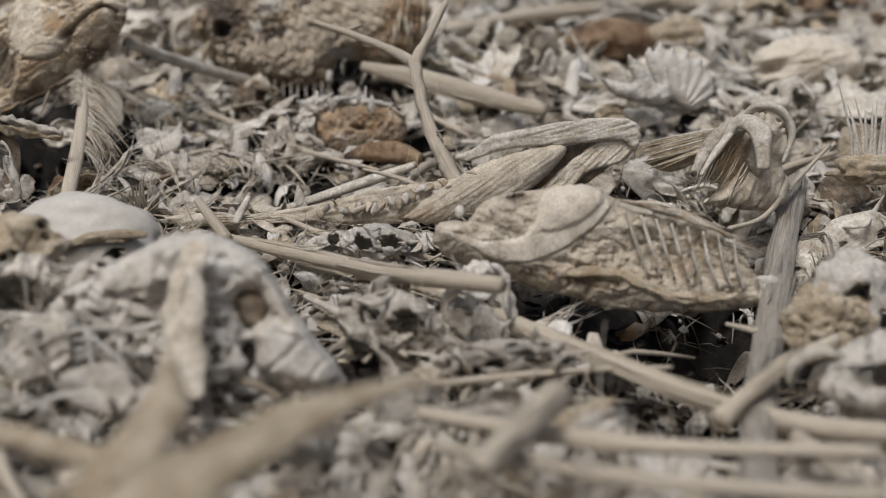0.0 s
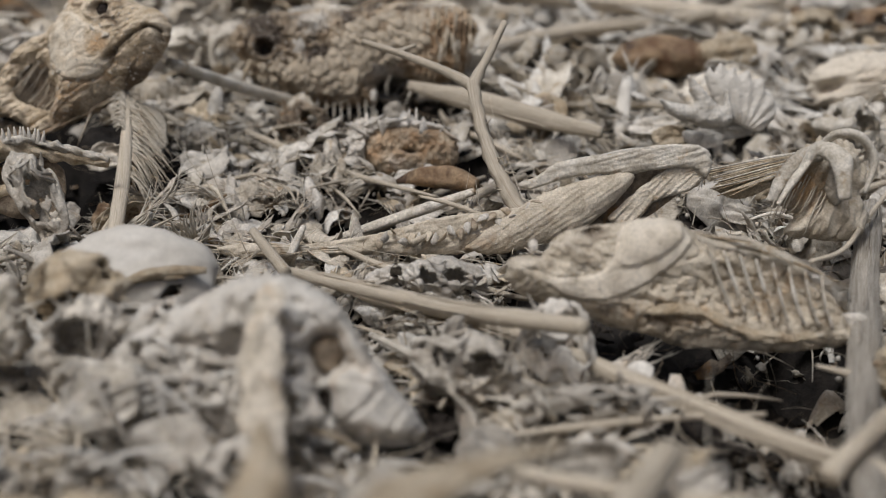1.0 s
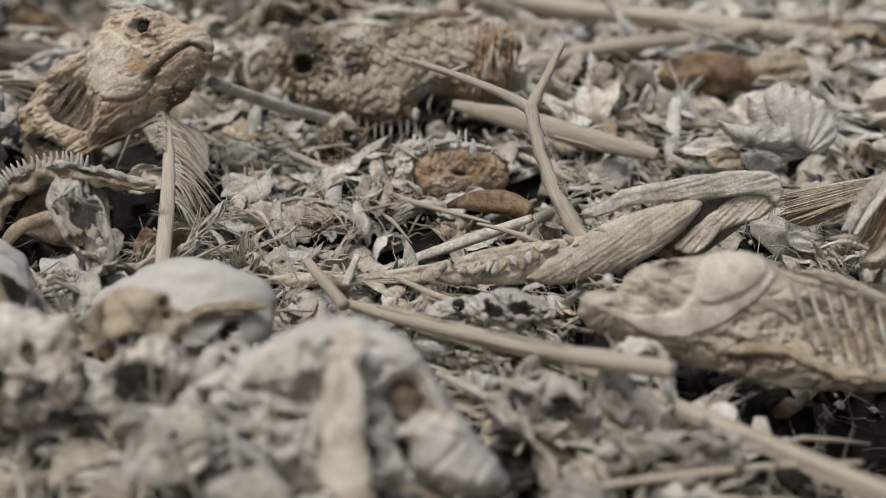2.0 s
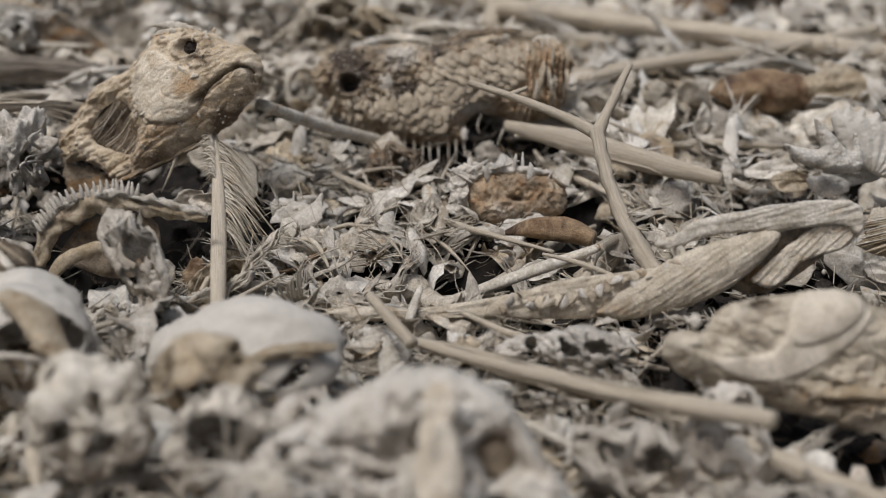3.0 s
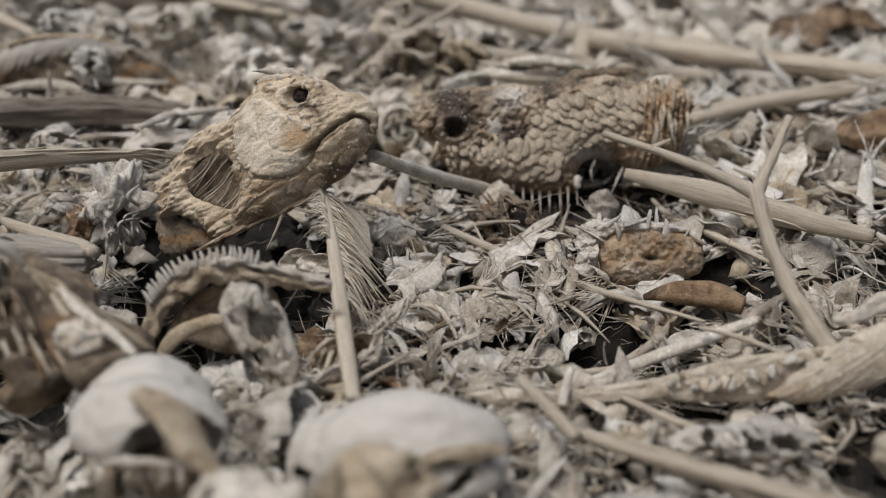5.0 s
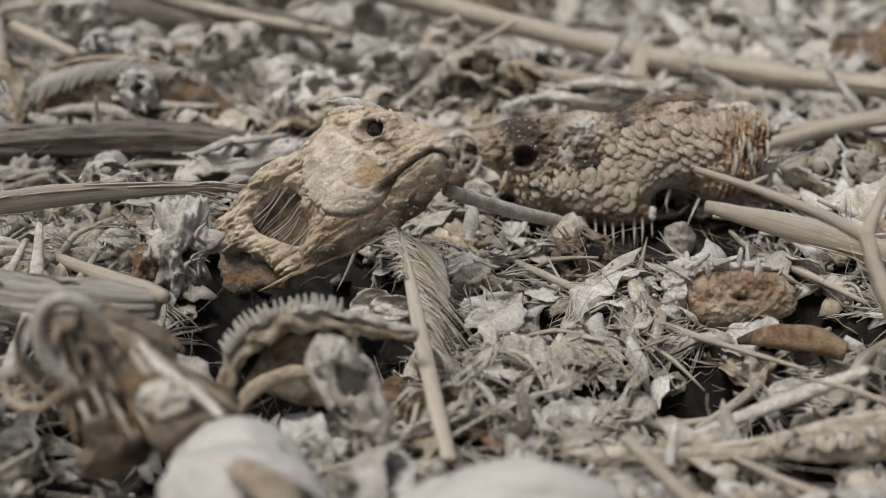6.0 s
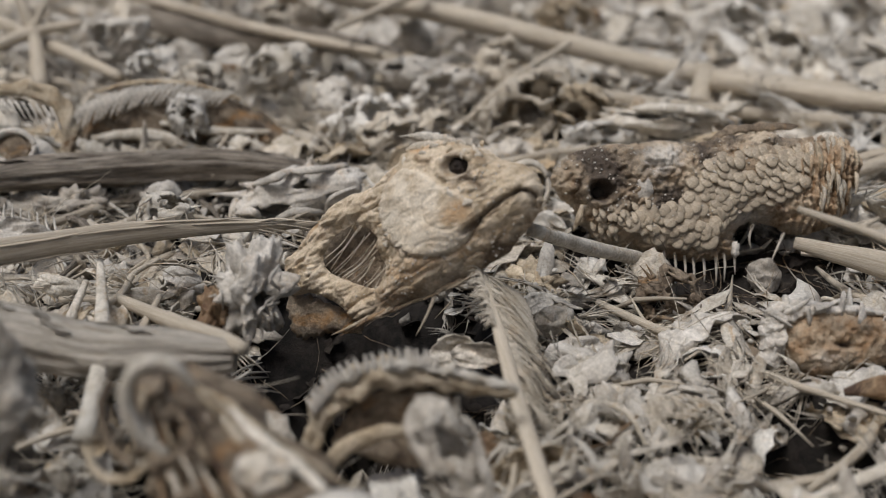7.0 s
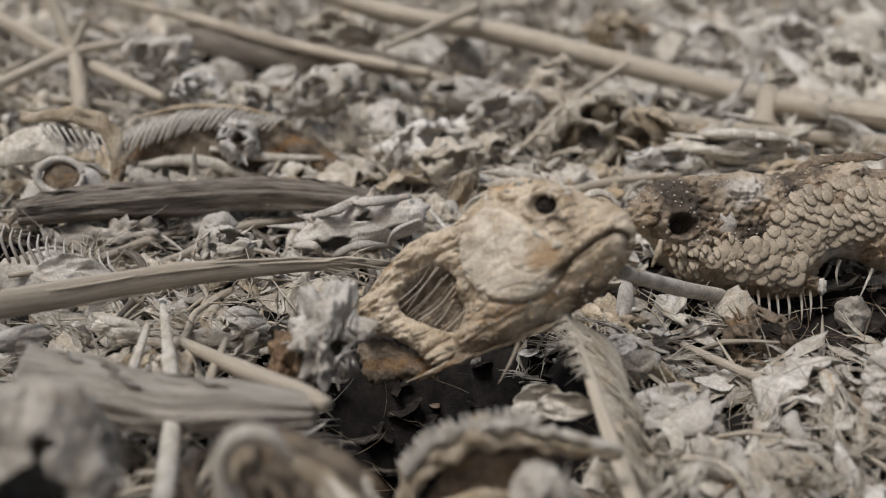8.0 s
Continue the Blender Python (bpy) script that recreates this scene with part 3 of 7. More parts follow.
# ---------------------------------------------------------------- dried scaly fish with comb of bones
UB = 0.000226
fish = thing("dried_scaly_fish", face((-0.0723, 0.5368, 0.0092), -2.0), "brown dried fish with curled scales and empty eye", "dried fish")
SCALED = np.array([(-35, 30), (5, 65), (65, 88), (158, 91), (169, 56), (140, 19), (89, -1), (56, -10), (33, -26), (9, -63), (-32, -78), (-78, -69), (-115, -52), (-141, -33), (-90, -18), (-44, -9)], float)


def fish_depth(x, y, d):
    """A thick flank with a sunken eye, crusted head and a torn, pleated tail end."""
    z = 56 * dome(d, 62)
    e = np.hypot(x - -173, (y - 9) * 1.15) * (1 + 0.12 * grains(x, y, 0.07, 8.0))
    z += -46 * np.maximum(0, 1 - (e / 21) ** 2) + 7 * np.exp(-((e - 25) / 5) ** 2)
    z += 7 * blob(x, y, -73, 68, 36, 22, 10) - 6 * blob(x, y, -60, 10, 24, 16)
    rough = 1 - 0.6 * within(SCALED, x, y)
    z += rough * (7 * grains(x, y, 0.05, 1.0) + 7 * grains(x, y, 0.12, 2.0) + 4 * grains(x, y, 0.3, 3.0) - 6 * creases(x, y, 0.05, 11.0, 20, 2.0))
    end = 1 / (1 + np.exp(-(x - 146) / 8))
    z += end * (7 * np.sin(x * 0.55 + 3 * grains(x, y, 0.03, 5.0)) + 6 * grains(x, y, 0.11, 6.0, 82, 4.0))
    z += 5 * blob(x, y, -28, -90, 70, 14) * grains(x, y, 0.16, 7.0)
    return np.where(d < 0.5, 0, z)


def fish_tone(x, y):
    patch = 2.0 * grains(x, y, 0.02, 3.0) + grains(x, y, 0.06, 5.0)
    # dark: crusted head and back, plus shade painted into eye pit and dent
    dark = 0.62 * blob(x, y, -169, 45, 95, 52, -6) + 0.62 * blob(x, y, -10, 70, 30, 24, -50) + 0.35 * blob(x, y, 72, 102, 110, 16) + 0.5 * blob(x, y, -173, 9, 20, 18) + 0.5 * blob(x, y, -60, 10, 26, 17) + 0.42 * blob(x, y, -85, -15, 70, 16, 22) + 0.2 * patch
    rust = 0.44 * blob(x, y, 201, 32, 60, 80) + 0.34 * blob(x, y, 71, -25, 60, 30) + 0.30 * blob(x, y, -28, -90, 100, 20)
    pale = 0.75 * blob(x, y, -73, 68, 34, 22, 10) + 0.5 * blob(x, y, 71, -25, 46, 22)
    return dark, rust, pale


fish_geo, fish_front = relief([(-253, 31), (-244, 51), (-215, 74), (-165, 89), (-113, 95), (-60, 99), (-23, 99), (13, 105), (45, 114), (97, 119), (140, 112), (171, 115), (202, 119), (234, 109), (258, 79), (257, 58), (246, 31), (239, -1), (218, -30), (176, -48), (145, -48), (119, -36), (87, -31), (65, -37), (53, -59), (58, -80), (31, -95), (-22, -102), (-64, -93), (-117, -84), (-160, -75), (-184, -55), (-205, -41), (-212, -20), (-226, -8), (-246, 11)], fish_depth, step=2.4, torn=7.0, tone=fish_tone, seed=3.0)
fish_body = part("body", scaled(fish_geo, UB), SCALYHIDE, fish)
# black lump laid in the carved pit as its shade
part("eye_socket", moved(scaled(lump((15, 14, 5), 0.3, 2.5, 3, 5.0), UB), pose(-173 * UB, 9 * UB, 16 * UB)), BLACK, fish_body, "black lump standing in for shade in the empty eye socket")
part("cheek_flake", moved(scaled(plate([(-15, -14), (-9, 14), (9, 17), (17, -4), (5, -17)], 3, bulge=4, rough=3, jag=0.15), UB), pose(-106 * UB, 15 * UB, (fish_front(-106, 15) + 2) * UB, 6, -6, 0)), CHALK, fish, "cream cheek flake")
part("jaw_hook", scaled(tube([(-202, -14, 40), (-207, -35, 44), (-215, -57, 42)], [3, 6, 2], seg=8, steps=12, rough=0.4, freq=0.1), UB), TAN, fish)
part("back_ridge", scaled(tube([(12, 104, 6), (43, 119, 8), (85, 126, 8), (127, 130, 4), (156, 132, 0)], [3, 7, 8, 6, 2], seg=12, steps=50, rough=1.0, freq=0.1, flat=0.45), UB), DARKSKIN, fish, "dark brown back ridge")
part("tail_edge", scaled(tube([(176, 109, 20), (200, 114, 24), (234, 102, 20)], [4, 9, 3], seg=12, steps=30, rough=1.1, freq=0.12, flat=0.5), UB), BONE, fish)
scale_mesh = [mesh_of("scale", scaled(plate([(-12, -3), (-9, 8), (2, 12), (11, 8), (14.5, 0), (11, -8), (2, -12), (-9, -8)], 0.8, bulge=1.2, bend=1.5 + 0.8 * k, rings=3, seg=16, rough=1.0, freq=0.2, seed=k, ridges=0.25, ridge_n=7), UB), SCALE) for k in range(3)]
count = 0
for row in range(-18, 34):
    for col in range(-18, 34):
        # shingled rows that run down to one side
        u, v = col * 15.5 + (7.7 if row % 2 else 0), row * 9.4
        x, y = -85 + u * 0.86 + v * 0.5 + rnd.gauss(0, 1.4), -15 + u * 0.5 - v * 0.86 + rnd.gauss(0, 1.4)
        if not within(SCALED, np.array([x]), np.array([y]))[0] or rnd.random() < 0.03 + 0.5 * (noise.noise(Vector((x * 0.03, y * 0.03, 2.2))) > 0.22) or count >= 295:
            continue
        ob = new("scale", rnd.choice(scale_mesh))
        ob.parent = fish
        k = rnd.uniform(0.82, 1.02) * (1.35 if rnd.random() < 0.06 else 1.0)
        ob.matrix_local = pose(x * UB, y * UB, (fish_front(x, y) + 1.8) * UB, (y - -15) * -0.25 + rnd.gauss(0, 6), rnd.gauss(-10, 5), rnd.gauss(-48, 9)) @ Matrix.Diagonal((k, k, 1, 1))
        count += 1
for i in range(46):
    x, y = np.array((-186, -39)) + rnd.random() * (np.array((-94, -31)) - np.array((-186, -39))) + (rnd.gauss(0, 8), rnd.gauss(0, 14))
    ob = new("scale", scale_mesh[i % 3])
    ob.parent = fish
    ob.matrix_local = pose(x * UB, y * UB, (fish_front(x, y) + 2) * UB, rnd.gauss(0, 10), rnd.gauss(-20, 10), rnd.gauss(-75, 14)) @ Matrix.Diagonal((0.8, 0.45, 1, 1))
speck = mesh_of("salt_grain", scaled(lump((2.6, 2.2, 1.8), 0.5, 2, 1, 2.0), UB), CHALK)
for i in range(240):
    x, y = ((-169 + rnd.gauss(0, 60), 45 + rnd.gauss(0, 34)), (-85 + rnd.gauss(0, 60), -15 + rnd.gauss(0, 16)), (-10 + rnd.gauss(20, 60), 70 + rnd.gauss(0, 20)))[i % 3]
    if not within(np.array([(-253, 31), (-244, 51), (-215, 74), (-165, 89), (-113, 95), (-60, 99), (-23, 99), (13, 105), (45, 114), (97, 119), (140, 112), (171, 115), (202, 119), (234, 109), (258, 79), (257, 58), (246, 31), (239, -1), (218, -30), (176, -48), (145, -48), (119, -36), (87, -31), (65, -37), (53, -59), (58, -80), (31, -95), (-22, -102), (-64, -93), (-117, -84), (-160, -75), (-184, -55), (-205, -41), (-212, -20), (-226, -8), (-246, 11)], float), np.array([x]), np.array([y]))[0] or math.hypot(x - -173, y - 9) < 20:
        continue
    ob = new("salt_grain", speck)
    ob.parent = fish
    ob.matrix_local = pose(x * UB, y * UB, (fish_front(x, y) + 0.8) * UB, rnd.uniform(0, 360), rnd.uniform(0, 360), 0) @ Matrix.Diagonal((*[rnd.uniform(0.4, 1.15)] * 3, 1))
for x, y in [(-78, -95), (-63, -96), (-45, -99), (-29, -103), (-15, -105), (2, -104), (21, -99), (35, -94), (50, -82)]:
    part("comb_tooth", scaled(tube([(x - 1, y + 12, 26), (x, y - 10, 34), (x + rnd.uniform(-1, 4), y - rnd.uniform(30, 40), 30)], [2.6, 2.2, 0.9], seg=6, steps=8), UB), BONE, fish)
part("comb_end", moved(scaled(lump((6, 13, 6), 0.6, 2, 3, 8), UB), pose(50 * UB, -78 * UB, 38 * UB)), CHALK, fish)
for q in [[(82, -35, 20), (75, -55, 26), (79, -75, 22)], [(133, -47, 20), (123, -69, 24), (113, -96, 20)]]:
    part("loose_spine", scaled(tube(q, [3, 2.4, 0.8], seg=6, steps=9), UB), BONE, fish)
for i in range(30):
    x0, y0 = 201 + rnd.uniform(-44, 44), 32 + rnd.uniform(-46, 70)
    z0 = fish_front(x0, y0)
    part("skin_tatter", scaled(tube([(x0 - 2, y0 + 14, z0), (x0, y0, z0 + 5), (x0 + rnd.uniform(-3, 5), y0 - rnd.uniform(14, 30), z0 + 3)], [2, 4.5, 1], seg=7, steps=8, flat=0.5, rough=0.4, freq=0.2), UB), (TAN, SCALE, GREYSKIN)[i % 3], fish)

# ---------------------------------------------------------------- flattened fish with bare ribs
UR = 0.000171
rib = thing("dried_ribbed_fish", face((0.0473, 0.3151, 0.0163)), "pale dried fish with bare ribs and crusted belly", "dried fish")
PLATE = closed([(-223, 12), (-208, 22), (-147, 30), (-121, 56), (-104, 103), (-74, 119), (-19, 120), (5, 103), (10, 78), (-19, 46), (-74, 8), (-129, -11), (-183, -12)], 160)
OVAL = closed([(-114, 54), (-97, 92), (-68, 112), (-20, 116), (1, 99), (-26, 68), (-68, 47), (-105, 42)], 120)
PLATE_SEAMS = [curve_through(q, 70) for q in ([(-95, 109), (-119, 56), (-147, 29), (-207, 23)], [(-228, 13), (-188, -12), (-128, -13), (-74, 7), (-16, 46), (16, 81)])]


def rib_depth(x, y, d):
    """Bulging head plates, a pitted crust below and a sunken flank behind the ribs."""
    z = 44 * dome(d, 52) - 30 * blob(x, y, 140, -1, 105, 52, -14) * np.minimum(d / 20, 1)
    on = np.where(within(PLATE, x, y), 1, -1) * to_line(PLATE, x, y)
    ov = np.where(within(OVAL, x, y), 1, -1) * to_line(OVAL, x, y)
    z += 5 / (1 + np.exp(-np.clip(on, -60, 60) / 2)) + 4 / (1 + np.exp(-np.clip(ov, -60, 60) / 1.5)) + 4 * dome(np.maximum(ov, 0), 30)
    for q in PLATE_SEAMS:
        z += -4 * np.exp(-(to_line(q, x, y) / 2.5) ** 2)
    z += -24 * blob(x, y, -146, 100, 24, 8, 8) + 6 * blob(x, y, -146, 115, 30, 5, 6)
    z += 12 * blob(x, y, -268, 42, 26, 15, -5) - 7 * blob(x, y, -221, 38, 12, 18) + 6 * blob(x, y, -193, 79, 40, 12, 20)
    smooth = np.clip(on / 10 + 0.4, 0, 1)
    crust = np.clip(-on / 12, 0, 1)
    z += (1 - 0.85 * smooth) * (7 * grains(x, y, 0.03, 1.0) + 4 * grains(x, y, 0.08, 2.0, -15, 2.0) + 2.2 * grains(x, y, 0.22, 3.0)) + 0.5 * grains(x, y, 0.4, 4.0) + 2.5 * smooth * grains(x, y, 0.02, 6.0)
    z -= crust * (5 * creases(x, y, 0.035, 11.0, -15, 2.0) + 3 * creases(x, y, 0.09, 12.0)) + 1.2 * creases(x, y, 0.02, 13.0, 30, 2.5, 0.03)
    z -= crust * (22 * blob(x, y, -29, -41, 30, 15, 10) + 16 * blob(x, y, 24, -81, 26, 12) + 16 * np.maximum(0, grains(x, y, 0.06, 9.0) - 0.18) * blob(x, y, -29, -41, 130, 60) * 3)
    return np.where(d < 0.5, 0, z)


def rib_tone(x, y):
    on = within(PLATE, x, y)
    # dark: random blotches, plus shade painted along creases and into sunken spots
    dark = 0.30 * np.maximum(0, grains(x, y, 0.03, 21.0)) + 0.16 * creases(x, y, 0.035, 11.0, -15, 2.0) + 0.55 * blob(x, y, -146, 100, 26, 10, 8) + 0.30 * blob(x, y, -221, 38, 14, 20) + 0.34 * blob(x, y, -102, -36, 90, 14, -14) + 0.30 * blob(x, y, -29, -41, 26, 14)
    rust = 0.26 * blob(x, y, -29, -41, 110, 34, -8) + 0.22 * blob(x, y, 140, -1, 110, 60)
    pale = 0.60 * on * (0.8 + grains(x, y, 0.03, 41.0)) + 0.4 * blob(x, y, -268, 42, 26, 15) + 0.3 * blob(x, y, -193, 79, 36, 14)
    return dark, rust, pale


rib_geo, rib_front = relief([(-296, 21), (-286, 52), (-259, 61), (-228, 60), (-220, 81), (-172, 106), (-109, 114), (-66, 122), (-10, 122), (18, 104), (46, 91), (102, 74), (152, 64), (202, 45), (240, 14), (268, -20), (285, -58), (283, -90), (203, -104), (140, -104), (90, -101), (28, -98), (-10, -92), (-53, -75), (-109, -62), (-159, -46), (-203, -36), (-234, -21), (-265, -8)], rib_depth, step=2.6, torn=5.0, tone=rib_tone, seed=5.0)
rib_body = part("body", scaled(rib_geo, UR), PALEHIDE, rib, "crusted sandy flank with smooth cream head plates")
part("nose_knob", moved(scaled(lump((8, 12, 8), 0.25, 2, 3, 4.0), UR), pose(-248 * UR, 75 * UR, 14 * UR)), CHALK, rib)
part("belly_ridge", scaled(tube([(-78, -36, 34), (-31, -30, 44), (30, -37, 44), (92, -64, 40), (154, -78, 36), (224, -74, 30), (273, -70, 20)], [4, 9, 9, 9, 8, 8, 4], seg=18, steps=90, rough=1.0, freq=0.07, flat=0.7), UR), TAN, rib)
for q in [[(40, 75, 14), (57, 21, 30), (80, -37, 28)], [(67, 68, 14), (83, 15, 30), (103, -41, 28)], [(94, 61, 14), (108, 9, 30), (126, -44, 28)], [(121, 54, 14), (133, 3, 30), (150, -48, 28)], [(149, 47, 14), (158, -3, 30), (173, -52, 28)], [(176, 40, 14), (183, -9, 30), (201, -56, 28)], [(203, 34, 14), (209, -16, 30), (225, -59, 28)], [(231, 27, 14), (234, -22, 30), (248, -63, 28)]]:
    part("rib_bone", scaled(tube([(a, b, c + e) for (a, b, c), e in zip(q, (22, 16, 14))], [2.4, 3.6, 2.4], seg=7, steps=12, rough=0.15, freq=0.1), UR), BONE, rib)
for i, q in enumerate([[(23, 95, 18), (95, 86, 26), (185, 61, 16)], [(28, 94, 18), (103, 83, 26), (192, 56, 16)], [(33, 93, 18), (110, 79, 26), (199, 52, 16)], [(38, 92, 18), (117, 76, 26), (207, 48, 16)], [(43, 91, 18), (125, 73, 26), (214, 44, 16)], [(48, 89, 18), (132, 70, 26), (222, 39, 16)], [(53, 88, 18), (140, 67, 26), (229, 35, 16)], [(58, 87, 18), (147, 64, 26), (237, 31, 16)], [(63, 86, 18), (154, 61, 26), (244, 26, 16)], [(68, 84, 18), (162, 58, 26), (252, 22, 16)], [(73, 83, 18), (169, 55, 26), (259, 18, 16)], [(78, 82, 18), (177, 52, 26), (267, 13, 16)], [(83, 81, 18), (184, 49, 26), (274, 9, 16)]]):
    part("fin_ray", scaled(tube([(a + rnd.gauss(0, 3), b + rnd.gauss(0, 3), c + 14) for a, b, c in q], [1.5, 3, 0.8], seg=6, steps=12, rough=0.4, freq=0.1, flat=0.6), UR), (TAN, FIBRE, BONE)[i % 3], rib)
for q in [[(186, 33, 12), (227, 21, 18), (296, 0, 8)], [(186, 29, 12), (227, 15, 18), (294, -3, 8)], [(186, 24, 12), (227, 8, 18), (291, -6, 8)], [(186, 20, 12), (227, 2, 18), (289, -9, 8)], [(186, 16, 12), (227, -4, 18), (286, -13, 8)], [(186, 11, 12), (227, -10, 18), (284, -16, 8)]]:
    part("tail_ray", scaled(tube(q, [2, 2.4, 0.6], seg=6, steps=10), UR), CHALK, rib)
for q, z0 in (([(201, 30), (232, 26), (266, 2), (270, -20), (238, -11), (213, -2), (195, 11)], 2), ([(276, -39), (313, -39), (323, -58), (351, -101), (332, -98), (289, -67)], 6)):
    flap, _ = relief(q, lambda x, y, d: 5 * dome(d, 12) + 3 * grains(x, y, 0.07), step=3.0, torn=4.0, seed=z0)
    part("tail_skin", moved(scaled(flap, UR), pose(0, 0, z0 * UR)), CHALK, rib, "white papery tail skin")
for i in range(26):
    x0, y0 = -236 + i * 11 + rnd.uniform(-6, 6), 0 - 10 - 2.2 * i
    part("chin_tatter", scaled(tube([(x0, y0 + 14, 14), (x0 + rnd.uniform(-6, 6), y0 - 4, 18), (x0 + rnd.uniform(-14, 14), y0 - 12 - rnd.uniform(0, 22), 10)], [3, 2, 0.5], seg=5, steps=7, flat=0.5), UR), (TAN, FIBRE)[i % 2], rib)
for i in range(110):
    x, y = -221 + rnd.gauss(40, 60), 38 + rnd.gauss(0, 40)
    if within(np.array([(-296, 21), (-286, 52), (-259, 61), (-228, 60), (-220, 81), (-172, 106), (-109, 114), (-66, 122), (-10, 122), (18, 104), (46, 91), (102, 74), (152, 64), (202, 45), (240, 14), (268, -20), (285, -58), (283, -90), (203, -104), (140, -104), (90, -101), (28, -98), (-10, -92), (-53, -75), (-109, -62), (-159, -46), (-203, -36), (-234, -21), (-265, -8)], float), np.array([x]), np.array([y]))[0]:
        ob = new("sand_grain", grain_mesh)
        ob.parent = rib
        ob.matrix_local = pose(x * UR, y * UR, (rib_front(x, y) + 0.5) * UR) @ Matrix.Diagonal((*[rnd.uniform(0.4, 1.0)] * 3, 1))

# ---------------------------------------------------------------- long folded fish skin
UL = 0.000195
skin = thing("folded_fish_skin", face((0.0132, 0.3737, 0.0108), 9.0), "long folded grey-tan fish skin with frayed ends", "fish skin")
flank, flank_front = relief([(-158, -34), (-125, -14), (-68, 16), (-11, 37), (43, 48), (97, 53), (142, 53), (152, 40), (125, 13), (99, -6), (65, -25), (16, -41), (-52, -50), (-98, -52), (-131, -47)], lambda x, y, d: np.where(d < 0.5, 0, 21 * dome(d, 40) + 3 * grains(x, y, 0.02, 1.0) + 2.2 * grains(x, y, 0.22, 2.0, 24, 12.0) + 1.2 * grains(x, y, 0.4, 3.0, 24, 4.0)), step=2.4, torn=3.0, seed=7.0,
                            tone=lambda x, y: (0.40 * blob(x, y, -129, -29, 46, 16, 25) + 0.26 * blob(x, y, -41, -14, 60, 12, 20), 0.22 * blob(x, y, -129, -29, 60, 20), 0.10 + 0.4 * grains(x, y, 0.02, 5.0)))
part("flank", moved(scaled(flank, UL), pose(0, 0, 10 * UL)), PALEHIDE, skin, "sandy pleated flank fold")
tail, _ = relief([(-581, 35), (-528, 35), (-445, 18), (-379, 16), (-313, 15), (-259, 20), (-212, 25), (-172, 26), (-119, 24), (-66, 22), (-40, 23), (-58, -11), (-96, -38), (-156, -43), (-221, -33), (-299, -22), (-383, -6), (-467, 6), (-545, 12)], lambda x, y, d: np.where(d < 0.5, 0, 8 * dome(d, 22) + 3 * grains(x, y, 0.05, 1.0, 8, 4) + 4 * grains(x, y, 0.16, 2.0, 6, 5) + 2 * grains(x, y, 0.4, 3.0)), step=2.8, torn=5.0, seed=8.0, tone=lambda x, y: (0.42 * blob(x, y, -159, -43, 50, 10, 5), 0 * x, 0.10 + 0.4 * grains(x, y, 0.02, 5.0)))
part("tail", scaled(tail, UL), PALEHIDE, skin, "ragged grey tail skin")
upper, _ = relief([(24, 88), (75, 90), (130, 89), (206, 90), (275, 76), (288, 52), (275, 22), (248, 43), (172, 49), (150, 47), (98, 56), (39, 58), (-29, 49), (-47, 62), (-13, 70)], lambda x, y, d: np.where(d < 0.5, 0, 6 * dome(d, 9) + 2.6 * grains(x, y, 0.25, 1.0, 6, 16) + 1.2 * grains(x, y, 0.6, 2.0, 6, 12)), step=2.4, torn=4.0, seed=9.0)
part("upper_fin", moved(scaled(upper, UL), pose(0, 0, 10 * UL)), BONE, skin, "cream layered fin folded over the top")
rear, _ = relief([(96, -20), (157, 20), (217, 48), (269, 57), (276, 24), (249, 5), (215, 0), (181, -6), (152, -29), (120, -38)], lambda x, y, d: np.where(d < 0.5, 0, 5 * dome(d, 9) + 2.8 * grains(x, y, 0.25, 1.0, 36, 16) + 1.2 * grains(x, y, 0.6, 2.0, 36, 10)), step=2.4, torn=4.0, seed=10.0)
part("rear_fin", scaled(rear, UL), GREYSKIN, skin, "ridged pale fin")
# dark sheet added behind the fins as the shade between them
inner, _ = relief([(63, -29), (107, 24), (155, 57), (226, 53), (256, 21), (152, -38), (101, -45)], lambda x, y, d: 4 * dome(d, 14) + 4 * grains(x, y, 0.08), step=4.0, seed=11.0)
part("inner_fold", moved(scaled(inner, UL), pose(0, 0, -18 * UL)), DARKSKIN, skin, "dark sheet standing in for shade inside the fold")
for i, q in enumerate([[(-26, 54, 8), (84, 66, 14), (203, 69, 14), (275, 60, 10), (277, 18, 2)], [(-21, 57, 8), (90, 69, 14), (208, 70, 14), (276, 58, 10), (272, 9, 2)], [(-17, 59, 8), (97, 72, 14), (213, 70, 14), (277, 55, 10), (272, 25, 2)], [(-13, 61, 8), (103, 75, 14), (218, 71, 14), (277, 53, 10), (266, 6, 2)], [(-8, 63, 8), (110, 78, 14), (223, 72, 14), (278, 51, 10), (264, 16, 2)], [(-4, 66, 8), (116, 81, 14), (228, 73, 14), (279, 49, 10), (259, 1, 2)], [(0, 68, 8), (122, 84, 14), (233, 74, 14), (279, 47, 10), (260, 25, 2)], [(5, 70, 8), (129, 87, 14), (238, 74, 14), (280, 45, 10), (255, 14, 2)], [(9, 72, 8), (135, 89, 14), (243, 75, 14), (281, 43, 10), (253, 22, 2)]]):
    part("fin_ray", scaled(tube(q, [1.0, 3.2, 3.2, 2.4, 0.8], seg=7, steps=24, flat=0.5, rough=0.35, freq=0.1), UL), (BONE, TAN, CHALK)[i % 3], skin)
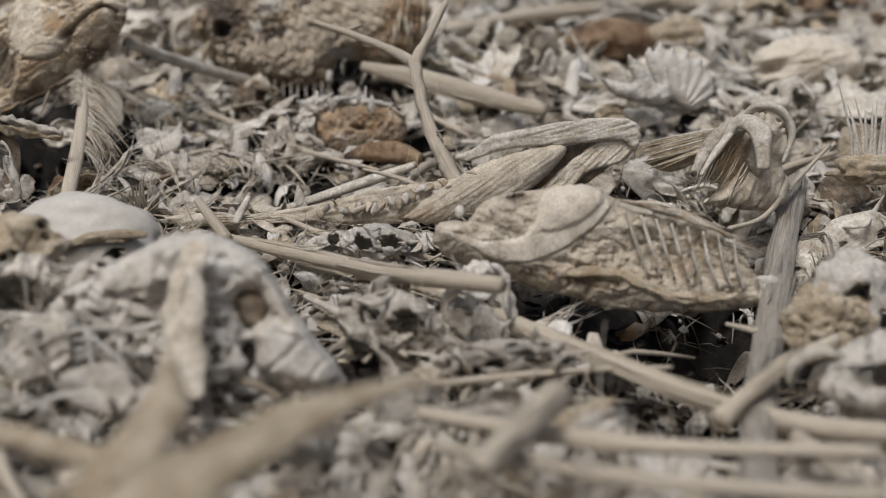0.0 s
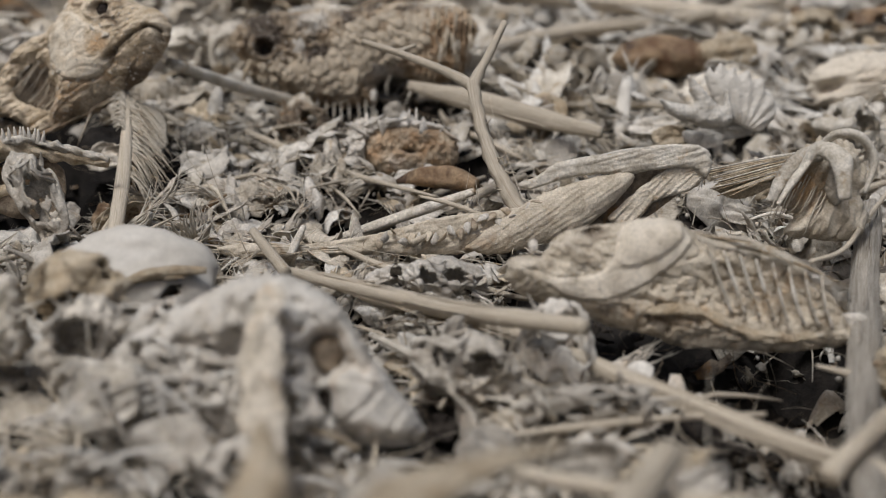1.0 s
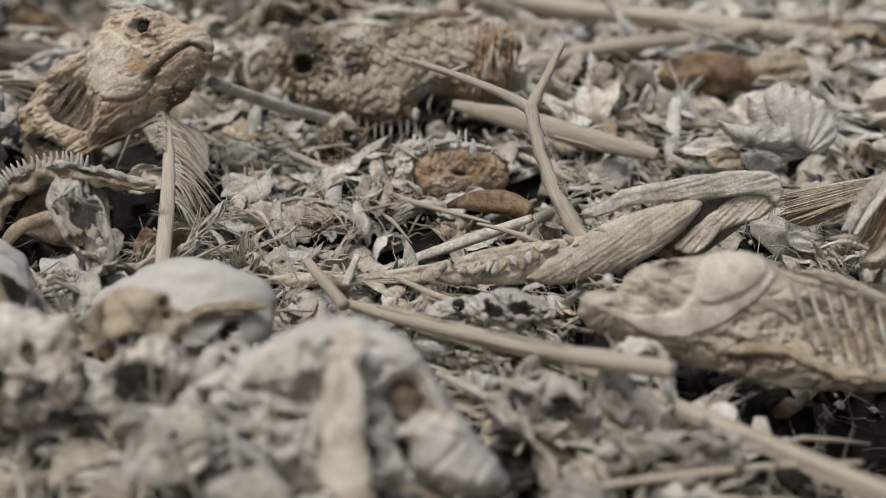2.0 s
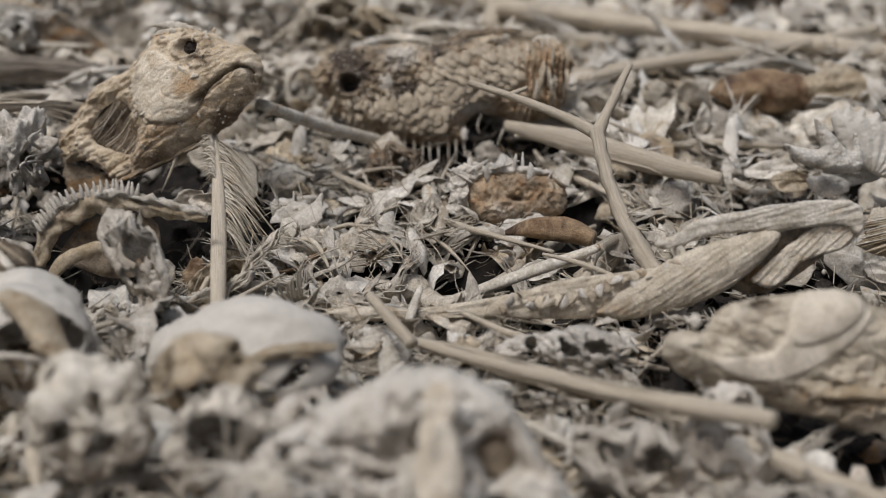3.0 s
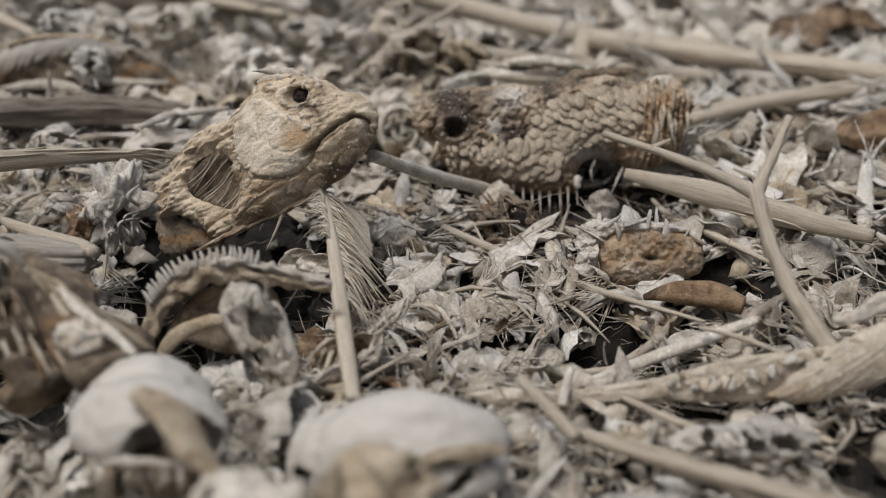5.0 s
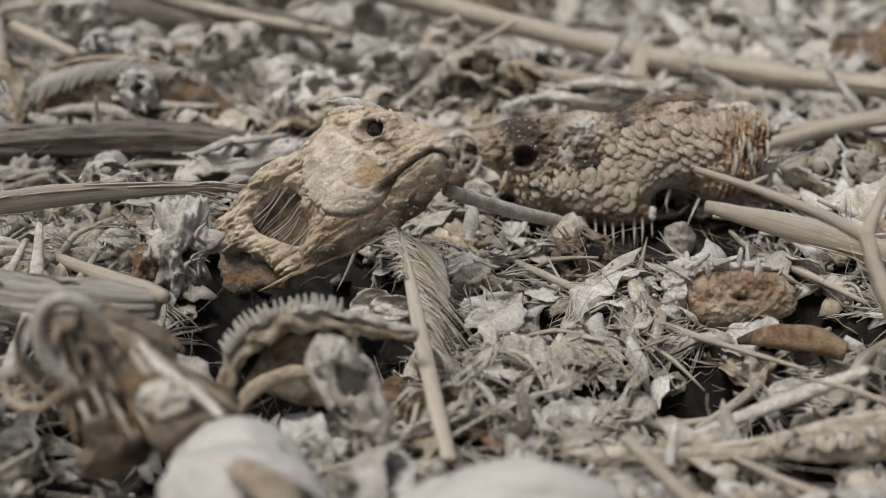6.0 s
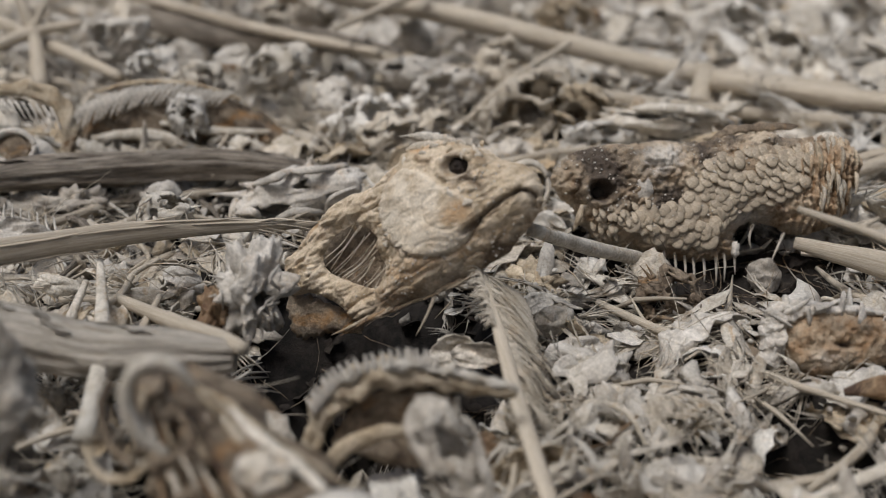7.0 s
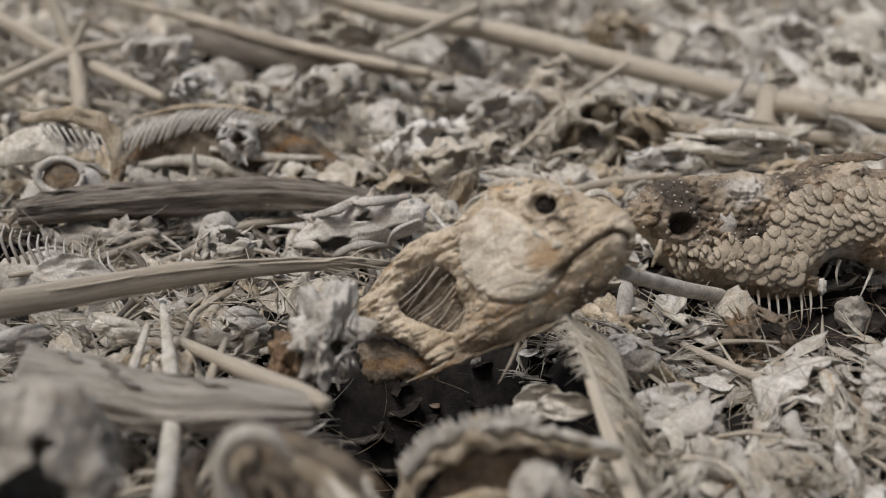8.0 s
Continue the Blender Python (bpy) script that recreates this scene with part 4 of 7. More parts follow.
for q in [[(-595, 33, 0), (-516, 26, 6), (-419, 11, 10)], [(-590, 31, 0), (-510, 22, 6), (-414, 6, 10)], [(-586, 28, 0), (-505, 18, 6), (-410, 1, 10)], [(-580, 37, 0), (-500, 14, 6), (-403, 8, 10)], [(-576, 34, 0), (-492, 22, 6), (-399, 4, 10)], [(-572, 32, 0), (-487, 18, 6), (-394, -1, 10)], [(-566, 41, 0), (-482, 14, 6), (-388, 6, 10)], [(-561, 38, 0), (-477, 10, 6), (-383, 1, 10)], [(-557, 35, 0), (-469, 19, 6), (-379, -4, 10)], [(-551, 44, 0), (-464, 15, 6), (-372, 3, 10)], [(-547, 42, 0), (-459, 10, 6), (-368, -1, 10)], [(-543, 39, 0), (-453, 6, 6), (-363, -6, 10)], [(-537, 48, 0), (-446, 15, 6), (-357, 1, 10)], [(-532, 45, 0), (-441, 11, 6), (-352, -4, 10)]]:
    part("frayed_strand", scaled(tube(q, [0.8, 3.2, 1.5], seg=6, steps=10, flat=0.5, rough=0.4, freq=0.1), UL), FIBRE, skin)
for i in range(60):
    v = rnd.random()
    x, y = -129 - 40 + v * 168 + rnd.gauss(0, 12), -29 + v * 15 + rnd.gauss(6, 12)
    ob = new("sand_grain", grain_mesh)
    ob.parent = skin
    ob.matrix_local = pose(x * UL, y * UL, (flank_front(x, y) + 10) * UL) @ Matrix.Diagonal((*[rnd.uniform(0.4, 0.9)] * 3, 1))
for i in range(26):
    x0 = -300 + i * 14
    part("flaked_scale", moved(scaled(plate([(-11, -4), (0, 7), (12, 2), (8, -7)], 1.5, bulge=2, rings=2, seg=10, seed=i), UL), pose(x0 * UL, (2 + rnd.uniform(-12, 14) + max(0, x0 + 160) * 0.1) * UL, 20 * UL, rnd.gauss(-20, 20), rnd.gauss(0, 25), rnd.uniform(0, 360))), (SCALE, CHALK)[i % 2], skin)

# ---------------------------------------------------------------- forked twig
twig = thing("forked_twig", Matrix.Translation((-0.0004, 0.3770, 0.0137)), "pale bare forked twig standing in litter", "twig")
o = np.array((-0.0004, 0.3770, 0.0137))


def rel(*pts):
    return [tuple(np.array(p) - o) for p in pts]


part("stem", tube(rel((0.0036, 0.3759, 0.0107), (-0.0001, 0.3796, 0.0136), (-0.0085, 0.3944, 0.0234), (-0.0134, 0.4059, 0.0332), (-0.0164, 0.4147, 0.0421)), [0.0035, 0.0030, 0.0025, 0.0022, 0.0024], seg=12, steps=34, rough=0.35, freq=400), STRAW, twig)
part("branch", tube(rel((-0.0162, 0.4141, 0.0407), (-0.0261, 0.4237, 0.0423), (-0.0428, 0.4395, 0.0426), (-0.0597, 0.4528, 0.0426)), [0.0024, 0.0017, 0.0014, 0.0011], seg=10, steps=24, rough=0.2, freq=400), STRAW, twig)
part("branch", tube(rel((-0.0159, 0.4143, 0.0412), (-0.0124, 0.4200, 0.0484), (-0.0063, 0.4305, 0.0606)), [0.0024, 0.0016, 0.0012], seg=10, steps=18, rough=0.25, freq=400), STRAW, twig)
part("spur", tube(rel((-0.0452, 0.4408, 0.0430), (-0.0390, 0.4441, 0.0453)), [0.0012, 0.0006], seg=8, steps=6), STRAW, twig)
for i in range(14):
    v = rnd.random()
    p = np.array((-0.0134, 0.4059, 0.0332)) * (1 - v) + np.array((-0.0001, 0.3796, 0.0136)) * v - o
    d = np.array([rnd.gauss(0, 1), rnd.gauss(0, 1), rnd.gauss(0, 0.6)]) * 0.0022
    part("bark_hair", tube([p, p + d, p + d * 1.6 + (0, 0, 0.0008)], [0.00035, 0.00025, 0.0001], seg=5, steps=4), STRAW, twig)

# ---------------------------------------------------------------- stems, reeds and sticks


def stick(name, pts, radii, mat, label, category="stick", rough=0.12, seg=12, steps=40, flat=1.0, freq=150.0, group="", slim=1.0, ring=1.3):
    return solid(name, tube(pts, radii, seg=seg, steps=steps, rough=rough, flat=flat, freq=freq, slim=slim, ring=ring, seed=rnd.uniform(0, 9)), mat, label, category, group)


stick("dry_reed", [(-0.0653, 0.3470, -0.0051), (-0.0407, 0.3336, -0.0050), (-0.0068, 0.3160, -0.0000), (0.0300, 0.2839, 0.0048), (0.0630, 0.2520, 0.0102), (0.0870, 0.2341, 0.0147), (0.1076, 0.2254, 0.0196)], [0.0012, 0.0018, 0.0021, 0.0024, 0.0027, 0.0028, 0.0027], STRAW, "long pale dry stem lying across litter", "plant stem")
stick("dry_reed", [(-0.0723, 0.3438, -0.0025), (-0.0471, 0.3262, 0.0026), (-0.0168, 0.3033, 0.0104), (0.0032, 0.2870, 0.0181), (0.0169, 0.2763, 0.0234)], [0.0014, 0.0024, 0.0028, 0.0027, 0.0022], STRAW, "pale broken stem with blunt end, lifted over fish", "plant stem")
stick("bone_shaft", [(-0.0654, 0.3782, -0.0096), (-0.0476, 0.3852, -0.0044), (-0.0278, 0.3918, 0.0022), (-0.0123, 0.3967, 0.0076)], [0.0012, 0.0022, 0.0026, 0.0016], BONE, "smooth pale bone shaft resting on skin", "bone", flat=0.8, rough=0.05)
stick("short_peg", [(-0.0840, 0.3560, 0.0043), (-0.0770, 0.3445, 0.0034), (-0.0696, 0.3327, 0.0023)], [0.0016, 0.0018, 0.0019], STRAW, "short snapped stem standing up", "stick")
stick("short_peg", [(-0.0695, 0.3690, 0.0012), (-0.0711, 0.3619, -0.0019), (-0.0718, 0.3565, -0.0038)], [0.0010, 0.0015, 0.0013], BONE, "tiny fuzzy bone splinter", "bone")
stick("bone_rod", [(-0.1376, 0.4611, 0.0251), (-0.1162, 0.4903, 0.0076), (-0.0972, 0.5109, -0.0042), (-0.0923, 0.5144, -0.0065)], [0.0022, 0.0027, 0.0026, 0.0012], BONE, "pale blunt bone rod", "bone", rough=0.08)
stick("bone_rod", [(-0.2704, 0.4579, -0.0103), (-0.2445, 0.4320, -0.0024), (-0.2236, 0.4086, 0.0066), (-0.2147, 0.3985, 0.0102)], [0.0018, 0.0027, 0.0028, 0.0020], STRAW, "pale cut reed with slanted end", "reed", rough=0.05)
stick("thin_straw", [(-0.1117, 0.4863, -0.0110), (-0.0878, 0.4666, -0.0111), (-0.0592, 0.4373, -0.0071), (-0.0264, 0.4054, 0.0004)], [0.0013, 0.0016, 0.0013, 0.0006], STRAW, "thin pale straw over grey debris", "straw")
stick("flat_reed", [(-0.3266, 0.4354, 0.0071), (-0.3013, 0.4484, 0.0085), (-0.2711, 0.4630, 0.0104), (-0.2384, 0.4759, 0.0108), (-0.2087, 0.4839, 0.0106)], [0.0046, 0.0046, 0.0040, 0.0026, 0.0012], STRAW, "broad flat dry reed leaf with split tip", "reed", slim=0.4, rough=0.04)
for i in range(12):
    v = rnd.uniform(-7, 7)
    stick("reed_fibre", [(-0.2350, 0.4770, 0.0106), tuple(np.array((-0.2227, 0.4797, 0.0101)) + (0, 0, v * 0.0005)), tuple(np.array((-0.2138, 0.4816, 0.0084)) + (rnd.uniform(-0.006, 0.006), 0, v * 0.0008 - 0.001))], [0.0005, 0.0004, 0.0002], FIBRE, "fine split fibre of reed tip", "fibre", seg=5, steps=8, group="reed fibres")
stick("tall_splinter", [(-0.2765, 0.4609, 0.0017), (-0.2641, 0.4263, 0.0017), (-0.2544, 0.3959, 0.0018), (-0.2465, 0.3604, 0.0027)], [0.0010, 0.0022, 0.0024, 0.0026], BONE, "upright pale splintered spike", "bone", flat=0.6)
stick("side_splinter", [(-0.2796, 0.4551, -0.0035), (-0.2779, 0.4374, -0.0061), (-0.2765, 0.4237, -0.0073)], [0.0010, 0.0016, 0.0014], BONE, "short leaning bone splinter", "bone")
stick("bark_branch", [(-0.3574, 0.5405, -0.0090), (-0.3373, 0.5515, -0.0080), (-0.3056, 0.5643, -0.0080), (-0.2742, 0.5761, -0.0080), (-0.2405, 0.5810, -0.0090), (-0.2161, 0.5815, -0.0110)], [0.0046, 0.0062, 0.0068, 0.0066, 0.0054, 0.0026], BARK, "weathered grey-brown fibrous branch", "branch", rough=0.42, seg=44, steps=90, freq=45, ring=4.5)
stick("bark_branch", [(-0.2967, 0.4042, 0.0077), (-0.2789, 0.4046, 0.0041), (-0.2571, 0.4027, 0.0024), (-0.2388, 0.4023, 0.0042), (-0.2179, 0.4020, 0.0059)], [0.0070, 0.0078, 0.0070, 0.0066, 0.0040], STALK, "short weathered tan log piece", "branch", rough=0.4, seg=44, steps=80, freq=45, ring=4.5)
stick("grey_stalk", [(0.1284, 0.3977, 0.0130), (0.1140, 0.3528, 0.0100), (0.0976, 0.2980, 0.0090), (0.0821, 0.2443, 0.0120), (0.0729, 0.2036, 0.0150)], [0.0036, 0.0042, 0.0042, 0.0040, 0.0040], STALK, "grey ringed dead stalk partly buried", "branch", rough=0.25, seg=30, steps=80, freq=60, ring=3.0)
stick("long_reed", [(-0.3032, 0.8047, 0.0285), (-0.2417, 0.7821, 0.0204), (-0.1782, 0.7624, 0.0184), (-0.1124, 0.7409, 0.0121), (-0.0498, 0.7258, 0.0058), (0.0310, 0.7125, 0.0062)], [0.0050, 0.0054, 0.0058, 0.0058, 0.0056, 0.0054], STRAW, "thick pale reed stalk lying across litter", "reed", rough=0.05)
stick("long_reed", [(-0.2362, 0.7407, 0.0018), (-0.1756, 0.7205, -0.0012), (-0.1193, 0.7020, 0.0002), (-0.0661, 0.6870, -0.0000), (0.0178, 0.6669, 0.0044)], [0.0022, 0.0026, 0.0028, 0.0032, 0.0036], STRAW, "long straw-coloured reed behind scaly fish", "reed", rough=0.06)
stick("long_reed", [(-0.4295, 0.8223, 0.0091), (-0.3561, 0.7918, 0.0064), (-0.2882, 0.7608, 0.0032), (-0.2174, 0.7312, 0.0029)], [0.0026, 0.0030, 0.0030, 0.0022], STRAW, "long thin reed over pale debris", "reed", rough=0.06)
stick("brown_reed", [(-0.3745, 0.7969, -0.0045), (-0.3127, 0.7723, -0.0049), (-0.2564, 0.7558, 0.0007), (-0.2057, 0.7321, 0.0035)], [0.0060, 0.0085, 0.0065, 0.0030], BARK, "brown dry curled reed sheath", "reed", rough=0.25, slim=0.5, seg=18)
stick("short_reed", [(-0.2419, 0.7298, 0.0146), (-0.2197, 0.7458, 0.0230), (-0.1960, 0.7624, 0.0323)], [0.0016, 0.0024, 0.0026], STRAW, "short broken reed crossing thick stalk", "reed")
stick("short_reed", [(-0.1669, 0.6527, -0.0057), (-0.1480, 0.6865, 0.0056), (-0.1175, 0.7216, 0.0188)], [0.0012, 0.0020, 0.0016], STRAW, "thin slanting reed piece", "reed")
stick("upright_peg", [(-0.0474, 0.7121, 0.0142), (-0.0485, 0.7023, 0.0073), (-0.0512, 0.6923, 0.0003)], [0.0056, 0.0066, 0.0070], STRAW, "pale reed stub standing upright", "reed", flat=0.6, rough=0.15)
stick("back_reed", [(-0.0474, 0.6954, 0.0123), (0.0082, 0.6849, 0.0115), (0.0658, 0.6652, 0.0146), (0.1506, 0.6356, 0.0190)], [0.0050, 0.0055, 0.0055, 0.0050], STRAW, "thick straight pale reed over chips", "reed", rough=0.05)
stick("back_reed", [(-0.0107, 0.6127, 0.0003), (0.0331, 0.6319, 0.0040), (0.0963, 0.6631, 0.0091), (0.1724, 0.7000, 0.0138)], [0.0030, 0.0036, 0.0038, 0.0036], STRAW, "pale reed behind forked twig", "reed", rough=0.05)
stick("flat_reed", [(-0.0436, 0.5064, 0.0087), (-0.0170, 0.4904, 0.0101), (0.0131, 0.4736, 0.0100), (0.0377, 0.4576, 0.0115)], [0.0022, 0.0050, 0.0044, 0.0024], STRAW, "grey-tan split reed behind twig", "reed", slim=0.5)
stick("back_reed", [(-0.0074, 0.5884, 0.0056), (0.0340, 0.6131, 0.0106), (0.0970, 0.6383, 0.0165), (0.1540, 0.6645, 0.0244)], [0.0030, 0.0034, 0.0034, 0.0030], STRAW, "pale reed behind litter", "reed")
stick("thin_straw", [(0.0908, 0.3382, 0.0179), (0.1041, 0.3494, 0.0180), (0.1185, 0.3729, 0.0204), (0.1388, 0.4033, 0.0256)], [0.0008, 0.0009, 0.0009, 0.0006], STRAW, "thin curved brown straw", "straw", seg=7)
stick("thin_straw", [(0.0828, 0.2914, 0.0088), (0.0936, 0.2853, 0.0100), (0.1087, 0.2771, 0.0115)], [0.0006, 0.0014, 0.0012], STRAW, "pale pointed straw over dark gap", "straw", seg=8)
stick("dry_reed", [(0.0686, 0.2303, 0.0160), (0.0761, 0.2383, 0.0187), (0.0901, 0.2527, 0.0208), (0.1045, 0.2644, 0.0219)], [0.0028, 0.0022, 0.0020, 0.0016], STRAW, "broken pale stem leaning on stalk", "plant stem")
stick("dry_reed", [(0.0102, 0.1752, 0.0377), (0.0158, 0.1859, 0.0367), (0.0218, 0.1977, 0.0358), (0.0267, 0.2079, 0.0340)], [0.0026, 0.0030, 0.0032, 0.0034], STRAW, "thick blunt pale stem end", "plant stem")
stick("dry_reed", [(-0.0026, 0.2128, 0.0235), (0.0231, 0.2043, 0.0267), (0.0462, 0.1989, 0.0292), (0.0904, 0.1917, 0.0372)], [0.0016, 0.0018, 0.0018, 0.0016], STRAW, "straight pale straw lying over bone chips", "plant stem")
stick("dry_reed", [(0.0005, 0.1932, 0.0288), (0.0276, 0.1864, 0.0310), (0.0542, 0.1810, 0.0336), (0.0856, 0.1763, 0.0376)], [0.0012, 0.0016, 0.0018, 0.0016], STRAW, "straight grey straw lying over bone chips", "plant stem")
stick("dry_reed", [(0.0845, 0.2217, 0.0189), (0.0881, 0.2048, 0.0231), (0.0905, 0.1852, 0.0285)], [0.0020, 0.0022, 0.0024], STRAW, "pale stem crossing grey stalk", "plant stem")
stick("brown_straw", [(-0.0092, 0.2485, 0.0054), (0.0124, 0.2547, 0.0067), (0.0379, 0.2617, 0.0074), (0.0640, 0.2665, 0.0080)], [0.0007, 0.0011, 0.0010, 0.0006], STRAW, "thin brown straw under stem", "straw", seg=8)
stick("grey_straw", [(-0.0405, 0.3063, -0.0017), (-0.0254, 0.2934, -0.0008), (-0.0075, 0.2704, 0.0024)], [0.0010, 0.0013, 0.0008], BONE, "thin grey bone needle", "bone", seg=8)
stick("curved_straw", [(-0.1062, 0.3797, -0.0170), (-0.0899, 0.3856, -0.0175), (-0.0696, 0.3952, -0.0175), (-0.0452, 0.4041, -0.0169)], [0.0010, 0.0014, 0.0014, 0.0010], STRAW, "curved thin straw on grey debris", "straw", seg=8)
for ob in [o2 for o2 in scene.objects if o2.name.startswith(("bark_branch", "grey_stalk"))]:
    # lifted strips of bark along the branch
    vs = np.array([v.co[:] for v in ob.data.vertices])
    ns = 44 if ob.name.startswith("bark") else 30
    rings = vs.reshape(-1, ns, 3)
    for i in range(16):
        j, a, L = rnd.randrange(ns), rnd.randrange(2, len(rings) - 16), rnd.randrange(8, 15)
        mid = rings.mean(1)
        pts = [mid[k] + (rings[k, (j + (k - a) // 6) % ns] - mid[k]) * (1.04 + 0.10 * abs((k - a) / L - 0.5)) for k in range(a, a + L, 3)]
        part("bark_strip", tube(pts, [0.0002, 0.0007, 0.0008, 0.0003], seg=5, steps=12, flat=0.5, rough=0.4), ob.data.materials[0], ob)
# branching stem
cross = thing("branching_stem", Matrix.Translation((-0.4025, 0.7211, 0.0017)), "pale branching dry stem standing in pale chips", "plant stem")
o = np.array((-0.4025, 0.7211, 0.0017))
part("stem", tube(rel((-0.4205, 0.7389, 0.0304), (-0.4096, 0.7281, 0.0129), (-0.4018, 0.7206, 0.0004), (-0.3863, 0.6854, -0.0178)), [0.0032, 0.0034, 0.0040, 0.0046], seg=10, steps=24, rough=0.25), STRAW, cross)
part("branch", tube(rel((-0.4313, 0.6820, -0.0081), (-0.4161, 0.7023, -0.0017), (-0.4025, 0.7215, 0.0025), (-0.3778, 0.7306, 0.0075)), [0.0030, 0.0028, 0.0034, 0.0016], seg=10, steps=24, rough=0.2), STRAW, cross)
part("branch", tube(rel((-0.4031, 0.7211, 0.0017), (-0.4003, 0.7250, 0.0099), (-0.3975, 0.7288, 0.0178)), [0.0030, 0.0024, 0.0014], seg=8, steps=10, rough=0.2), STRAW, cross)
stick("back_reed", [(-0.4755, 0.7845, 0.0040), (-0.4381, 0.7560, -0.0023), (-0.3920, 0.7237, -0.0057), (-0.3462, 0.6915, -0.0091)], [0.0036, 0.0038, 0.0038, 0.0026], STRAW, "pale slanting reed behind branching stem", "reed")

# ---------------------------------------------------------------- feather
feather = thing("feather", Matrix.Translation((-0.1408, 0.4004, 0.0015)), "pale worn feather with curved shaft, standing", "feather")
o = np.array((-0.1408, 0.4004, 0.0015))
quill = rel((-0.1524, 0.4510, 0.0150), (-0.1460, 0.4277, 0.0078), (-0.1396, 0.4005, 0.0016), (-0.1332, 0.3705, -0.0011), (-0.1283, 0.3481, -0.0018))
part("shaft", tube(quill, [0.0009, 0.0021, 0.0027, 0.0026, 0.0022], seg=10, steps=40, flat=0.55, rough=0.03), STRAW, feather, "smooth cream shaft")
line = curve_through(quill, 60)
barbs = []
for i in range(6, 150):
    for side in (-1, 1):
        k = min(int(i * 0.21), 58)
        p = line[k] + (line[min(k + 1, 59)] - line[k]) * rnd.random()
        if side < 0:
            L, d = (0.0075 if k < 16 else 0.0) * rnd.uniform(0.6, 1.1), np.array([-0.8, 0.15, 0.55])
        else:
            L, d = (0.024 if k < 20 else 0.018 if k < 30 else 0.0) * rnd.uniform(0.5, 1.15), np.array([0.66, -0.35, -0.55])
        if L < 0.001:
            continue
        d = d + [rnd.gauss(0, 0.13) for _ in range(3)]
        barbs.append(tube([p, p + d * L * 0.5 + (0, 0, 0.0012), p + d * L + (0, -0.001, -0.002)], [0.00032, 0.00026, 0.00008], seg=4, steps=6))
tagged(part("vane", merge(*barbs), FIBRE, feather, "sparse ragged barbs"), kind="stuff")
part("vane_web", tube(rel((-0.1492, 0.4514, 0.0111), (-0.1423, 0.4481, 0.0086), (-0.1381, 0.4365, 0.0027), (-0.1388, 0.4211, -0.0016)), [0.001, 0.0055, 0.006, 0.002], seg=12, steps=18, flat=0.12, rough=0.2), FIBRE, feather)

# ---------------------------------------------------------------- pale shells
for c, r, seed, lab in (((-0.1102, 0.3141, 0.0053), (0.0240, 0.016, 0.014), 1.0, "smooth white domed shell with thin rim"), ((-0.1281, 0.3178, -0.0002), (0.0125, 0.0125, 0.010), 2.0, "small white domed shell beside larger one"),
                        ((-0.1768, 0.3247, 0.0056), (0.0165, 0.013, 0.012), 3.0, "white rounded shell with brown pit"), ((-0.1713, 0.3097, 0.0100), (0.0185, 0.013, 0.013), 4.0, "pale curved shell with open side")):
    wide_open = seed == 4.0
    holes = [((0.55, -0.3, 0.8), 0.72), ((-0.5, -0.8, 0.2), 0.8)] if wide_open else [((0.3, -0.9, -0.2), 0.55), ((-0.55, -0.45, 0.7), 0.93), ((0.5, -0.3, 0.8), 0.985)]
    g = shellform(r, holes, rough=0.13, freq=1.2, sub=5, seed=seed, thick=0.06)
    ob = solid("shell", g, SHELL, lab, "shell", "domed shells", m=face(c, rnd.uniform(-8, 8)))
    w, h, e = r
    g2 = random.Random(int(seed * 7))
    part("inner_crust", moved(lump((w * 0.55, h * 0.45, e * 0.4), 0.6, 2.2, 3, seed, 0.2), pose(w * 0.2, -h * 0.75, e * 0.1)), DARKSKIN, ob, "dark brown lump inside the broken edge")
    part("torn_edge", tube([(-w * 0.5, -h * 0.55, e * 0.75), (-w * 0.1, -h * 0.4, e * 0.98), (w * 0.35, -h * 0.45, e * 0.85), (w * 0.75, -h * 0.6, e * 0.45)], [w * 0.02, w * 0.06, w * 0.05, w * 0.02], seg=9, steps=26, rough=0.9, freq=500, flat=0.6), CHALK, ob)
    for k in range(9):
        a0 = g2.uniform(-0.8, 0.8)
        part("skin_shred", tube([(w * a0, -h * 0.45, e * (0.9 - 0.5 * a0 * a0)), (w * (a0 + 0.05), -h * 0.75, e * 0.8), (w * (a0 + g2.uniform(-0.15, 0.15)), -h * g2.uniform(0.95, 1.3), e * g2.uniform(0.2, 0.6))], [0.0005, g2.uniform(0.0006, 0.0016), 0.0003], seg=6, steps=10, rough=0.6, freq=400, flat=0.4), (TAN, GREYSKIN, CHALK)[k % 3], ob)
stick("curved_strip", [(-0.1129, 0.2990, 0.0109), (-0.1049, 0.3027, 0.0136), (-0.0968, 0.3053, 0.0141), (-0.0883, 0.3077, 0.0142)], [0.0008, 0.0024, 0.0026, 0.0012], TAN, "ochre curved bone strip against shell", "bone", flat=0.7, rough=0.3)
stick("curved_strip", [(-0.1724, 0.3041, 0.0237), (-0.1637, 0.2991, 0.0223), (-0.1578, 0.2931, 0.0188), (-0.1492, 0.2866, 0.0142)], [0.0030, 0.0048, 0.0044, 0.0020], TAN, "ochre dried flap across open shell", "bone", flat=0.5, rough=0.4)

# ---------------------------------------------------------------- bone forms


